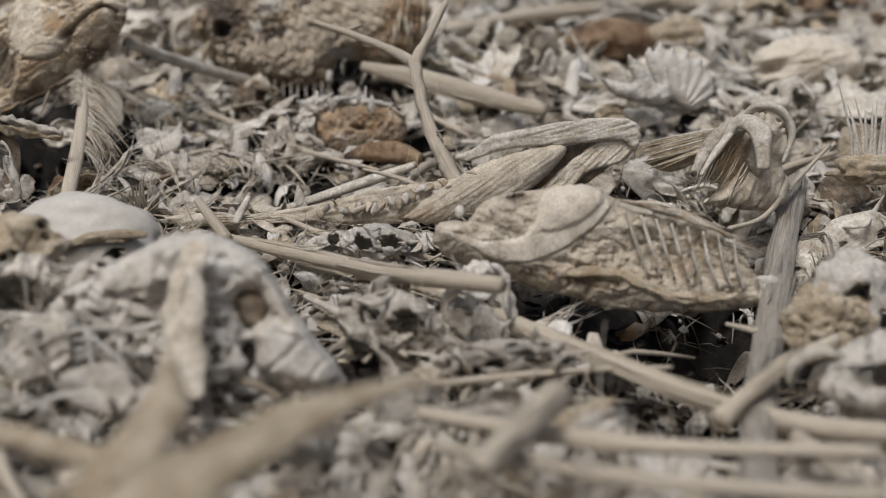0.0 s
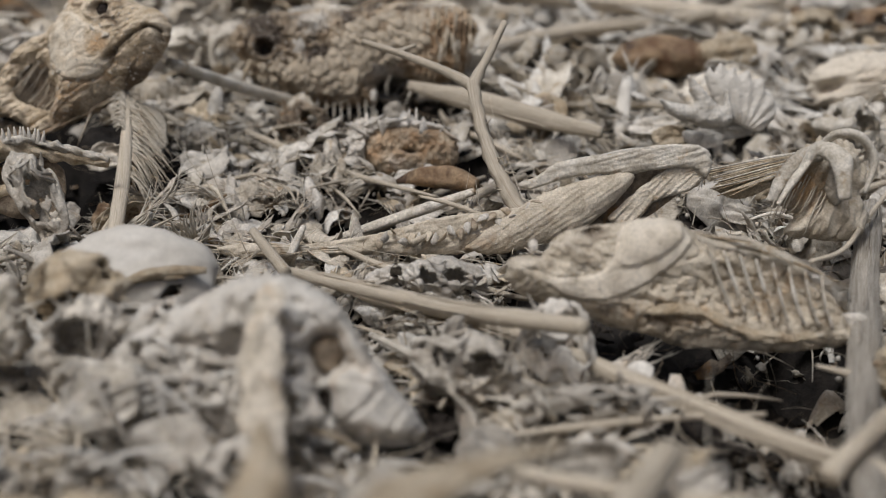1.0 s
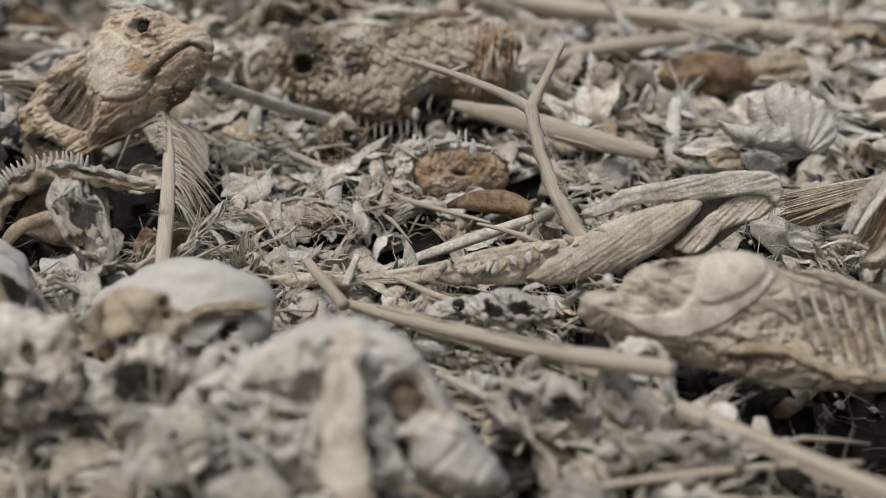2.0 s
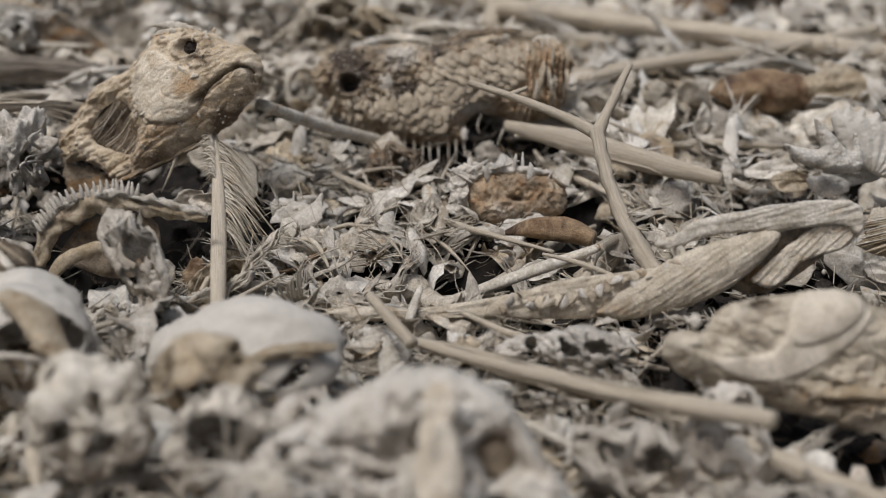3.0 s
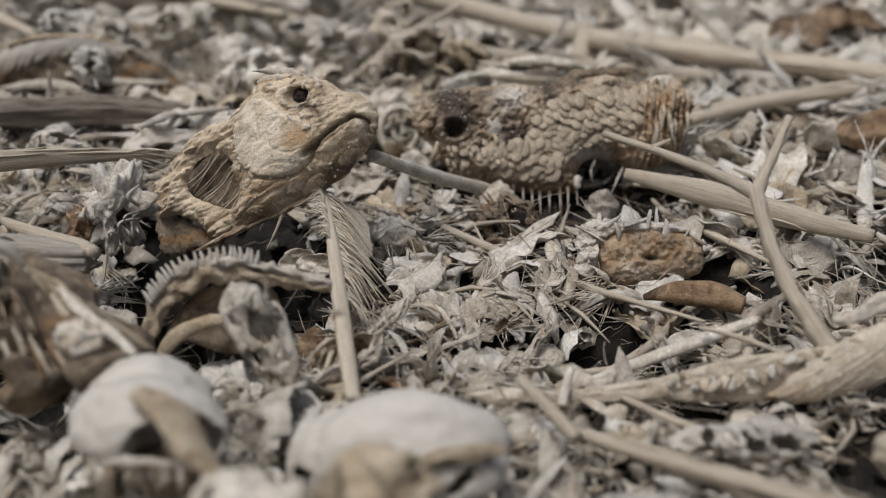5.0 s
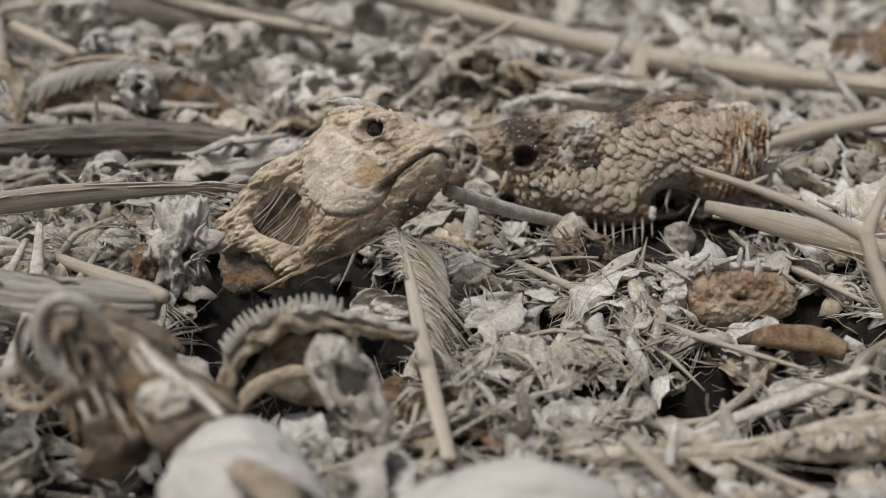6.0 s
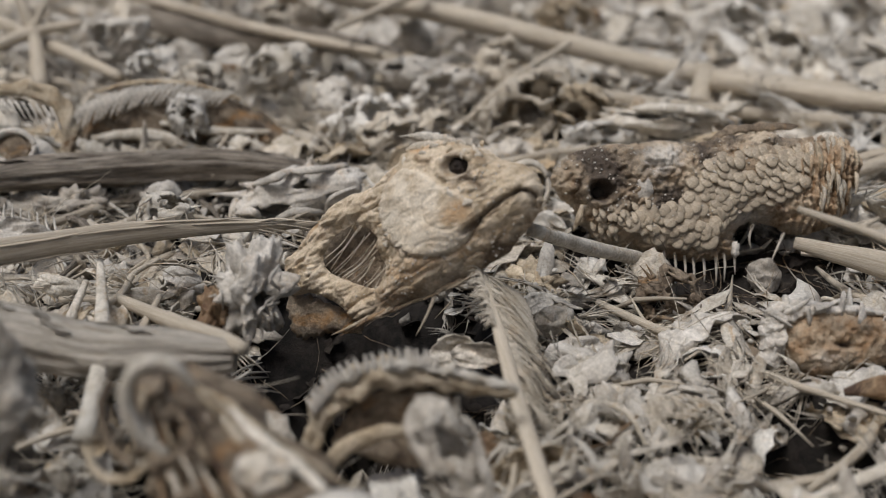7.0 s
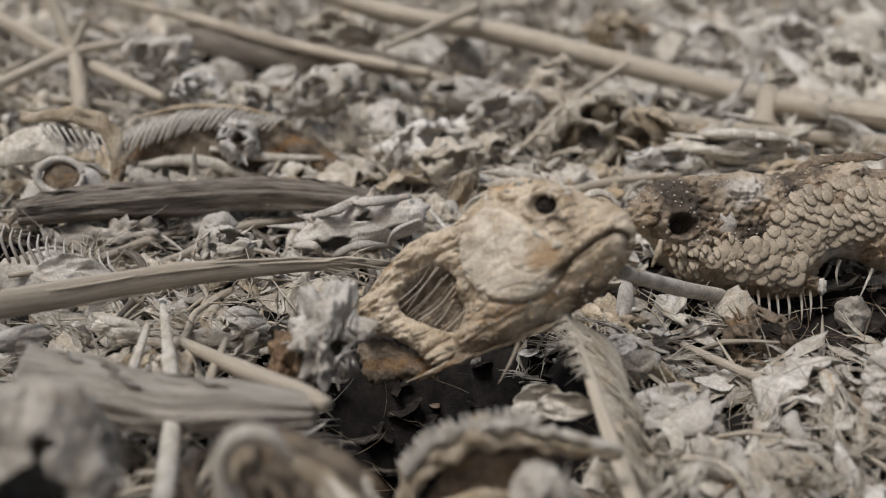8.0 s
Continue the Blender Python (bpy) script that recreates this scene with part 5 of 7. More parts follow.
def bone_form(name, c, radii, roll, label, holes, mat=BONE, seed=0.0, rough=0.32, open_at=0.35, sub=5, category="skull", freq=1.7, thick=0.14):
    """A hollow bone form with a few spurs and struts that stand off it."""
    ob = solid(name, shellform(radii, holes, rough=rough, freq=freq, sub=sub, seed=seed, thick=thick, open_at=open_at), mat, label, category, "bone forms", m=face(c, roll))
    g = random.Random(int(seed * 10))
    r = np.array(radii)
    if max(radii) > 0.009 and mat is not BROWN:
        for i in range(5):
            a, b = g.uniform(0, 6.28), g.uniform(0.5, 1.3)
            p = np.array([math.cos(a), math.sin(a), 0.25]) * r
            e = np.array([math.cos(a + b), math.sin(a + b), 0.3]) * r
            mid = (p + e) / 2 * 0.8 + np.array([0, 0, r[2] * 1.1])
            k = max(radii) * g.uniform(0.04, 0.085)
            part("bone_strut", tube([p, mid, e], [k * 0.6, k, k * 0.4], seg=8, steps=14, rough=0.5, freq=500, flat=0.6), mat, ob)
        for i in range(4):
            a = g.uniform(0, 6.28)
            p = np.array([math.cos(a), math.sin(a), 0.2]) * r * 0.9
            part("bone_spur", tube([p, p * 1.2, p * g.uniform(1.35, 1.7) + (0, 0, r[2] * 0.2)], [max(radii) * 0.08, max(radii) * 0.05, max(radii) * 0.01], seg=7, steps=8, rough=0.4, freq=500, flat=0.5), mat, ob)
    return ob


fs = thing("bird_skull", face((-0.0568, 0.2551, 0.0189), -18.0), "bleached porous skull with dark eye opening", "skull")
K = 0.000145
SNOUT = closed([(64, -14), (108, 22), (158, 27), (209, 8), (242, -26), (203, -54), (142, -61), (96, -50)], 120)
CHEEK_BAR, ROOF = curve_through([(50, 125), (76, 94), (101, 64), (143, 33), (187, 16)], 60), curve_through([(-182, 39), (-133, 88), (-82, 128), (-28, 141), (49, 122)], 80)


def skull_depth(x, y, d):
    """A bleached dome with a smooth roof, two hollow sockets and a pitted side."""
    z = 70 * dome(d, 110)
    on = np.where(within(SNOUT, x, y), 1, -1) * to_line(SNOUT, x, y)
    z += 16 / (1 + np.exp(-np.clip(on, -80, 80) / 4)) + 18 * np.exp(-(to_line(CHEEK_BAR, x, y) / 14) ** 2) + 12 * np.exp(-(to_line(ROOF, x, y) / 26) ** 2)
    z -= 75 * blob(x, y, 58, 38, 30, 34, 10) + 80 * blob(x, y, 80, -40, 20, 32) + 26 * blob(x, y, 144, -71, 34, 10) + 34 * blob(x, y, -195, -92, 64, 40, 10) + 42 * blob(x, y, -83, -19, 36, 42, 30)
    porous = np.clip(1 - np.maximum(on / 8 + 0.5, np.exp(-(to_line(ROOF, x, y) / 50) ** 2) + np.exp(-(to_line(CHEEK_BAR, x, y) / 20) ** 2)), 0, 1)
    z += porous * (30 * grains(x, y, 0.016, 1.0) + 22 * grains(x, y, 0.04, 2.0) + 10 * grains(x, y, 0.11, 3.0) - 70 * np.maximum(0, grains(x, y, 0.04, 6.0) - 0.10)) + 6 * grains(x, y, 0.03, 4.0) - 8 * creases(x, y, 0.014, 8.0, 30, 2.0, 0.05) + 1.5 * grains(x, y, 0.2, 5.0)
    return np.where(d < 0.5, 0, z)


dome_geo, _ = relief([(-152, 80), (-121, 109), (-88, 128), (-38, 137), (10, 133), (53, 118), (92, 88), (132, 55), (179, 20), (232, -15), (258, -48), (219, -80), (144, -97), (86, -123), (6, -162), (-88, -199), (-170, -212), (-243, -189), (-281, -142), (-288, -91), (-255, -30), (-201, 27)], skull_depth, step=4.0, torn=6.0, seed=12.0)
part("braincase", scaled(dome_geo, K), CHALK, fs)
# the opening's shade, made as a black lump
part("eye_socket", moved(scaled(lump((20, 32, 14), 0.3, 2, 3, 5), K), pose(80 * K, -40 * K, 14 * K)), BLACK, fs, "black lump imitating shade in the hollow eye opening")
part("inner_membrane", moved(scaled(lump((30, 30, 12), 0.4, 2, 3, 6), K), pose(58 * K, 38 * K, 16 * K)), DARKSKIN, fs, "brown dried membrane in the socket")
part("lower_bar", scaled(tube([(70, -80, 88), (110, -76, 92), (160, -86, 84)], [4, 8, 4], seg=10, steps=20, rough=0.4, freq=0.03), K), TAN, fs)
IN = fs.matrix_world.inverted()
ca, cb, cc, cd = (np.array(v) for v in ((-0.1213, 0.2651, 0.0195), (-0.0521, 0.2669, 0.0298), (-0.0992, 0.2079, 0.0141), (-0.0380, 0.2108, 0.0197)))
for i in range(22):
    u, v = rnd.random() * 0.6, rnd.random()
    a = ca * (1 - u) * (1 - v) + cb * u * (1 - v) + cc * (1 - u) * v + cd * u * v
    d = np.array([rnd.gauss(0, 1), rnd.gauss(0, 0.7), rnd.gauss(0, 0.5)])
    d = d / np.linalg.norm(d) * rnd.uniform(0.007, 0.015)
    r = rnd.uniform(0.0005, 0.0014)
    part("bone_strut", moved(tube([a - d, a + (0, 0, rnd.uniform(0.0005, 0.003)), a + d], [r * 0.5, r, r * 0.4], seg=7, steps=12, rough=0.5, freq=350, flat=0.6), IN), (CHALK, GREYBIT, WHITE, BONE)[i % 4], fs)
for i in range(9):
    u, v = (i % 3 + rnd.random()) / 3, (i // 3 + rnd.random()) / 3
    a = ca * (1 - u) * (1 - v) + cb * u * (1 - v) + cc * (1 - u) * v + cd * u * v
    part("porous_bone", moved(shellform((rnd.uniform(0.006, 0.010), rnd.uniform(0.005, 0.007), 0.004), [((0.3, 0.2, 0.9), 0.9), ((-0.5, -0.2, 0.8), 0.93), ((0.1, -0.6, 0.8), 0.94)], rough=0.6, freq=2.4, sub=4, seed=80.0 + i, thick=0.14, open_at=0.2), IN @ face(a - np.array([0, 0, 0.006]), rnd.uniform(-60, 60))), (GREYBIT, CHALK)[i % 2], fs)
stick("flat_bone", [(-0.0596, 0.2518, 0.0415), (-0.0596, 0.2432, 0.0378), (-0.0591, 0.2332, 0.0311), (-0.0568, 0.2252, 0.0238), (-0.0525, 0.2183, 0.0187)], [0.0018, 0.0038, 0.0052, 0.0050, 0.0012], GREYSKIN, "upright cream bone blade", "bone", flat=0.28, rough=0.7, steps=50, seg=24, freq=240.0)
stick("husk", [(0.0026, 0.1825, 0.0525), (-0.0124, 0.1729, 0.0533), (-0.0247, 0.1615, 0.0528), (-0.0378, 0.1475, 0.0515), (-0.0460, 0.1350, 0.0487)], [0.0010, 0.0035, 0.0058, 0.0075, 0.0080], TAN, "curled tan plant husk with frayed edge", "husk", flat=0.45, rough=0.25, seg=16)
stick("husk", [(-0.0514, 0.1904, 0.0459), (-0.0483, 0.1741, 0.0466), (-0.0497, 0.1605, 0.0463), (-0.0542, 0.1465, 0.0450)], [0.0018, 0.0040, 0.0050, 0.0050], TAN, "upright frayed tan husk with frayed edge", "husk", flat=0.5, rough=0.25, seg=16)
stick("husk", [(-0.0854, 0.1831, 0.0310), (-0.0725, 0.1782, 0.0324), (-0.0580, 0.1731, 0.0334), (-0.0472, 0.1682, 0.0347)], [0.0022, 0.0026, 0.0026, 0.0018], TAN, "tan stem with frayed edge", "husk", rough=0.15)

bone_form("fish_skull", (-0.0210, 0.3372, 0.0022), (0.012, 0.0065, 0.007), -8, "small grey-white fish skull beside stem", [((0.3, 0.3, 0.9), 0.94), ((-0.5, 0.0, 0.85), 0.93), ((0.7, -0.5, 0.5), 0.9)], CHALK, 3.0)
bone_form("fish_skull", (-0.0370, 0.3402, -0.0007), (0.0075, 0.0045, 0.006), 10, "small bleached bone arch", [((0, -0.6, 0.8), 0.8)], CHALK, 4.0)
bone_form("bone_lump", (-0.0132, 0.2818, 0.0051), (0.0145, 0.0095, 0.009), -6, "porous grey bone lump", [((0.3, 0.1, 0.9), 0.93), ((-0.5, 0.3, 0.8), 0.95), ((0.6, -0.3, 0.7), 0.95)], GREYBIT, 5.0)
bone_form("bone_plate", (0.0121, 0.2927, 0.0069), (0.0105, 0.0125, 0.005), 12, "thin white bone plate under stem", [((0.6, 0.5, 0.6), 0.9)], CHALK, 6.0, open_at=0.2)
bone_form("vertebra_piece", (0.0185, 0.2655, 0.0060), (0.0175, 0.006, 0.007), 4, "grey jointed backbone piece", [((-0.2, 0.1, 0.98), 0.97), ((0.5, 0.1, 0.85), 0.96)], GREYBIT, 7.0, category="backbone")
domed = thing("domed_fish_skull", face((0.1663, 0.5381, 0.0165), 8), "cream domed skull with brown eye slit", "skull")
KD = 0.00024
dome_geo, _ = relief([(-117, 9), (-95, 43), (-49, 61), (0, 64), (46, 55), (83, 34), (110, 3), (98, -38), (32, -44), (-15, -48), (-49, -73), (-76, -66), (-80, -35), (-103, -24)], lambda x, y, d: np.where(d < 0.5, 0, 46 * dome(d, 60) + 4 * grains(x, y, 0.04) + 3 * grains(x, y, 0.12, 2.0, 5, 4) - 40 * blob(x, y, -81, 4, 24, 11, 8) + 6 * blob(x, y, -81, 21, 34, 6) - 3 * creases(x, y, 0.03, 3.0, 5, 3.0)), step=2.6, torn=5.0, seed=18.0,
                     tone=lambda x, y: (0.6 * blob(x, y, -81, 4, 22, 9, 8), 0.55 * blob(x, y, -3, 9, 40, 18) + 0.5 * blob(x, y, -100, -58, 20, 24), 0.5 + 0 * x))
part("dome", scaled(dome_geo, KD), PALEHIDE, domed)
part("lower_arch", scaled(tube([(-83, -77, 20), (-70, -47, 30), (-37, -41, 36), (10, -51, 30)], [4, 9, 10, 6], seg=12, steps=30, rough=0.3, freq=0.08, flat=0.7), KD), CHALK, domed)
flap, _ = relief([(-53, -74), (-34, -48), (1, -38), (18, -46), (5, -72), (-27, -88), (-49, -88)], lambda x, y, d: np.where(d < 0.5, 0, 9 * dome(d, 16) + 2 * grains(x, y, 0.08)), step=2.4, torn=2.0, seed=19.0)
part("cheek_plate", moved(scaled(flap, KD), pose(0, 0, 30 * KD)), WHITE, domed, "smooth white cheek plate")
bundle = thing("gill_bundle", face((0.1019, 0.3711, 0.0281)), "curled pale gill bones over dried skin", "fish skull")
KB = 0.0002
bundle_geo, _ = relief([(-95, -15), (-83, 26), (-53, 62), (-17, 85), (20, 88), (51, 73), (67, 37), (57, -5), (72, -46), (41, -78), (-16, -78), (-69, -67), (-53, -41), (-69, -26)], lambda x, y, d: np.where(d < 0.5, 0, 24 * dome(d, 40) + 9 * grains(x, y, 0.04) + 5 * grains(x, y, 0.12, 2.0, 70, 3) - 24 * blob(x, y, -41, 12, 40, 34) - 5 * creases(x, y, 0.03, 3.0, 70, 2.5)), step=2.6, torn=8.0, seed=20.0, tone=lambda x, y: (0.4 * grains(x, y, 0.03, 6.0), 0.55 * blob(x, y, -41, 12, 36, 40), 0 * x))
part("dried_skin", scaled(bundle_geo, KB), PALEHIDE, bundle, "grey-tan dried skin with rusty hollow")
for q, z0 in (([(-104, -16), (-90, 20), (-70, 51), (-39, 72), (-3, 84), (12, 76), (8, 60), (-23, 48), (-47, 36), (-70, 5), (-88, -18)], 16), ([(-6, 67), (12, 64), (22, 40), (19, 4), (10, -21), (-4, -11), (-10, 9), (-3, 35)], 26)):
    flap, _ = relief(q, lambda x, y, d: np.where(d < 0.5, 0, 10 * dome(d, 14) + 2.5 * grains(x, y, 0.07) + 2 * grains(x, y, 0.2, 2.0, 60, 4)), step=2.2, torn=2.5, seed=z0)
    part("gill_plate", moved(scaled(flap, KB), pose(0, 0, z0 * KB)), BONE, bundle, "smooth cream gill plate")
for i in range(16):
    x0, y0 = -91 + i * 5, -15 + rnd.uniform(-6, 30) - i * 1.5
    part("gill_filament", scaled(tube([(x0 + 14, y0 + 26, 20), (x0, y0, 24), (x0 - rnd.uniform(6, 20), y0 - rnd.uniform(14, 40), 16)], [1.6, 1.5, 0.4], seg=5, steps=8), KB), FIBRE, bundle)
for pts, r in (([(0.0956, 0.3688, 0.0438), (0.0998, 0.3672, 0.0497), (0.1068, 0.3651, 0.0500), (0.1115, 0.3620, 0.0437), (0.1086, 0.3555, 0.0350)], [0.0016, 0.0024, 0.0026, 0.0022, 0.0010]), ([(0.0910, 0.3675, 0.0368), (0.0951, 0.3669, 0.0445), (0.1009, 0.3616, 0.0429), (0.1027, 0.3545, 0.0329)], [0.0014, 0.0028, 0.0036, 0.0020]),
               ([(0.0839, 0.3604, 0.0268), (0.0889, 0.3643, 0.0348), (0.0940, 0.3675, 0.0411)], [0.0010, 0.0022, 0.0014])):
    stick("gill_arch", pts, r, BONE, "curled cream gill arch bone", "bone", flat=0.6, rough=0.12, group="gill arches")
crown = thing("jagged_bone", face((0.0898, 0.4653, 0.0272), -4), "white scalloped bone sheet with pointed teeth", "bone")
KW = 0.000236
fan_geo, _ = relief([(-53, 33), (-46, 48), (-37, 41), (-27, 57), (-15, 45), (-2, 51), (4, 38), (22, 48), (29, 33), (48, 35), (53, 15), (66, 5), (74, -22), (62, -44), (41, -57), (7, -43), (-15, -34), (-43, 8)], lambda x, y, d: np.where(d < 0.5, 0, 12 * dome(d, 30) + 1.3 * np.sin(np.arctan2(y - -65, x - 17) * 22) + 2 * grains(x, y, 0.05) + 1.2 * grains(x, y, 0.2, 2.0)), step=2.0, torn=1.5, seed=16.0)
part("sheet", moved(scaled(fan_geo, KW), pose(0, 6 * KW, -8 * KW)), SHELL, crown, "white ridged fan with scalloped edge")
tooth_geo, _ = relief([(-86, 28), (-78, 23), (-56, 4), (-39, -13), (-22, -21), (-20, 8), (-11, -9), (-6, -46), (-30, -57), (-73, -53), (-106, -44), (-131, -18), (-108, -21), (-73, -21), (-81, 2)], lambda x, y, d: np.where(d < 0.5, 0, 14 * dome(d, 14) + 4 * grains(x, y, 0.06) + 2 * grains(x, y, 0.2, 2.0)), step=2.0, torn=2.0, seed=17.0)
part("front_sheet", moved(scaled(tooth_geo, KW), pose(0, 8 * KW, 12 * KW)), WHITE, crown, "torn front edge with pointed teeth")
torn = thing("torn_fin", face((0.0874, 0.4012, 0.0215), 0), "tan torn fin with long spread rays", "fin")
for i in range(15):
    v = i / 14
    part("fin_ray", scaled(tube([(100 - 10 * v, 38 - 20 * v, 4), (10, 22 - 36 * v + rnd.uniform(-3, 3), 12), (-96 + 34 * v + rnd.uniform(-12, 12), 2 - 44 * v, 4)], [3.2, 2.6, 0.8], seg=6, steps=12, rough=0.3, freq=0.1), 0.00021), TAN if i % 3 else BONE, torn)
part("fin_skin", moved(scaled(plate([(-80, -26), (-30, 10), (60, 34), (96, 20), (40, -14), (-30, -44)], 3, bulge=4, ridges=2, ridge_n=16, rings=7, seg=60, rough=4), 0.00021), pose(0, 0, -0.001)), TAN, torn)
spiky = thing("spiky_fin", face((0.1469, 0.3915, 0.0357), 0), "cream fin with upright spines", "fin")
for i in range(11):
    part("spine", scaled(tube([(-30 + 7 * i, -60, 0), (-36 + 8 * i + rnd.uniform(-4, 4), 0, 6), (-52 + 11 * i + rnd.uniform(-6, 6), 60 + rnd.uniform(-20, 40), 2)], [4.5, 3.4, 0.8], seg=6, steps=10), 0.0002), BONE if i % 2 else CHALK, spiky)
part("fin_root", moved(scaled(lump((56, 26, 20), 0.5, 2.2, 4, 12.0, 0.1), 0.0002), pose(0, -0.013, 0)), TAN, spiky)
solid("brown_husk", lump((0.0235, 0.0105, 0.012), 0.2, 1.8, 5, 3.0, 0.03), BROWN, "glossy dark brown seed-like lump", "husk", m=face((0.0770, 0.5716, 0.0122), -2))
solid("brown_husk", lump((0.016, 0.011, 0.012), 0.4, 2.2, 5, 4.0, 0.08), TAN, "rough tan crust beside dark lump", "husk", m=face((0.1069, 0.5723, 0.0136), 12))
bone_form("bone_ring", (0.1274, 0.5680, 0.0093), (0.012, 0.014, 0.008), 20, "pale bone loop with dark opening", [((0.2, -0.2, 0.96), 0.88), ((-0.2, 0.2, -0.96), 0.8)], CHALK, 11.0, category="bone", open_at=None)
crustbox = thing("brown_crust_lump", face((-0.0399, 0.4546, -0.0015), -2), "rust-brown crusted fish lump with white top edge", "dried fish")
crust_geo, crust_front = relief([(-76, -4), (-72, 21), (-45, 37), (-7, 45), (38, 44), (70, 33), (86, 8), (82, -21), (56, -32), (21, -39), (-23, -49), (-61, -34)], lambda x, y, d: np.where(d < 0.5, 0, 32 * dome(d, 34) + 5 * grains(x, y, 0.06, 1.0) + 4 * grains(x, y, 0.16, 2.0) + 1.6 * grains(x, y, 0.4, 3.0) - 22 * blob(x, y, 5, -3, 13, 3.4, -8) - 12 * blob(x, y, 13, 3, 4, 4)), step=1.8, torn=4.0, seed=14.0,
                                tone=lambda x, y: (0.42 * blob(x, y, 5, -3, 14, 5) + 0.34 * blob(x, y, 20, 23, 60, 16), 0.26 + 0.3 * grains(x, y, 0.05, 4.0), 0.34 * blob(x, y, -17, -23, 30, 16)))
part("crust", scaled(crust_geo, 0.00024), SCALYHIDE, crustbox, "rust-brown crust with a torn slit")
edge_geo, _ = relief([(-99, -18), (-101, 20), (-86, 45), (-58, 51), (-13, 50), (44, 46), (60, 37), (13, 34), (-32, 33), (-64, 18), (-71, -4), (-74, -39), (-93, -37)], lambda x, y, d: np.where(d < 0.5, 0, 12 * dome(d, 12) + 6 * grains(x, y, 0.10, 1.0) + 4 * grains(x, y, 0.3, 2.0)), step=1.8, torn=5.0, seed=15.0)
part("white_edge", moved(scaled(edge_geo, 0.00024), pose(0, 0, 14 * 0.00024)), CHALK, crustbox, "chalky white crumbled edge")
for i in range(12):
    part("white_flake", moved(scaled(plate([(-14, -6), (-4, 9), (13, 5), (12, -8)], 2, bulge=3, rings=2, seg=12, jag=0.3, seed=i), 0.00024), pose((-84 + 14 * i) * 0.00024, (30 + 14 * math.sin(i * 0.30) + rnd.uniform(-5, 8)) * 0.00024, rnd.uniform(10, 32) * 0.00024, rnd.uniform(-95, -40), rnd.uniform(-30, 30), rnd.uniform(0, 360)) @ Matrix.Diagonal((rnd.uniform(0.8, 1.7), rnd.uniform(0.5, 1.2), 1, 1))), CHALK, crustbox)
for i in range(4):
    part("white_flake", moved(scaled(plate([(-12, -8), (-4, 10), (12, 6), (10, -9)], 2, bulge=3, rings=2, seg=12, jag=0.3, seed=i + 20), 0.00024), pose((-78 + rnd.uniform(-8, 6)) * 0.00024, (26 - 17 * i) * 0.00024, 22 * 0.00024, rnd.uniform(-40, 40), rnd.uniform(-60, -10), rnd.uniform(0, 360)) @ Matrix.Diagonal((1.6, 1.1, 1, 1))), CHALK, crustbox)
stick("brown_pod", [(-0.0422, 0.4294, -0.0050), (-0.0332, 0.4287, -0.0020), (-0.0218, 0.4252, -0.0001), (-0.0114, 0.4205, -0.0005)], [0.0010, 0.0034, 0.0044, 0.0030], BROWN, "dark brown shrivelled pod", "husk", rough=0.35, seg=14)
# curled ring
ring = [np.array((-0.1366, 0.5677, -0.0026)) + np.array([math.cos(a) * 0.0082, math.sin(a) * 0.003, math.sin(a) * 0.0095]) for a in np.linspace(0.5, 6.9, 22)]
stick("curled_ring", [tuple(p) for p in ring], [0.0012, 0.0022, 0.0022, 0.0018, 0.0008], BONE, "curled pale bone ring with dark centre", "bone", flat=0.8, steps=50)
# bones of the left side
flat_skull = thing("flat_fish_skull", face((-0.3581, 0.5828, -0.0045)), "tan-edged flattened fish skull with round eye socket", "skull")
KF = 0.000232
part("roof_plate", moved(scaled(plate([(-120, -20), (-60, 30), (-10, 52), (30, 30), (44, -6), (0, -16), (-70, -26)], 4, bulge=12, bend=6, rings=8, seg=56, rough=6, freq=0.04), KF), pose(-20 * KF, 18 * KF, 20 * KF, -12, 0, 0)), BONE, flat_skull, "smooth grey roof plate")
part("cheek_plate", moved(scaled(plate([(-70, -34), (-40, 14), (10, 40), (70, 30), (84, -20), (30, -40), (-20, -48)], 4, bulge=16, bend=10, rings=8, seg=56, rough=6, freq=0.04), KF), pose(6 * KF, -44 * KF, 24 * KF, -4, 6, 0)), CHALK, flat_skull)
socket = part("socket_ring", scaled(tube([(22 + 38 * math.cos(a), -26 + 30 * math.sin(a), 44 - 6 * math.cos(a)) for a in np.linspace(0.2, 6.4, 18)], [5, 7, 7, 5], seg=10, steps=48, rough=0.3, freq=0.1), KF), CHALK, flat_skull, "white eye ring")
# dark lump inside the ring imitates a shaded hollow
part("socket_hollow", moved(scaled(lump((32, 25, 8), 0.3, 2, 3, 3.0), KF), pose(22 * KF, -26 * KF, 38 * KF)), DARKSKIN, socket, "dark brown lump in place of the socket's shaded hollow")
part("skin_edge", scaled(tube([(-60, 78, 10), (20, 86, 16), (80, 74, 20), (112, 30, 20), (112, -30, 16), (100, -60, 10)], [8, 14, 16, 15, 12, 6], seg=16, steps=60, rough=0.8, freq=0.06, flat=0.6), KF), TAN, flat_skull, "ochre dried skin edge")
for i in range(9):
    part("small_ray", scaled(tube([(-20 + 13 * i, 66 - 2 * i, 26), (-8 + 13 * i, 54 - 3 * i, 32), (2 + 13 * i, 38 - 4 * i, 30)], [2.5, 2.2, 1], seg=6, steps=7), KF), CHALK, flat_skull)
comb = thing("spine_comb", face((-0.2958, 0.6262, -0.0058), -4), "dried fish back with comb of white spines", "dried fish")
KC = 0.00025
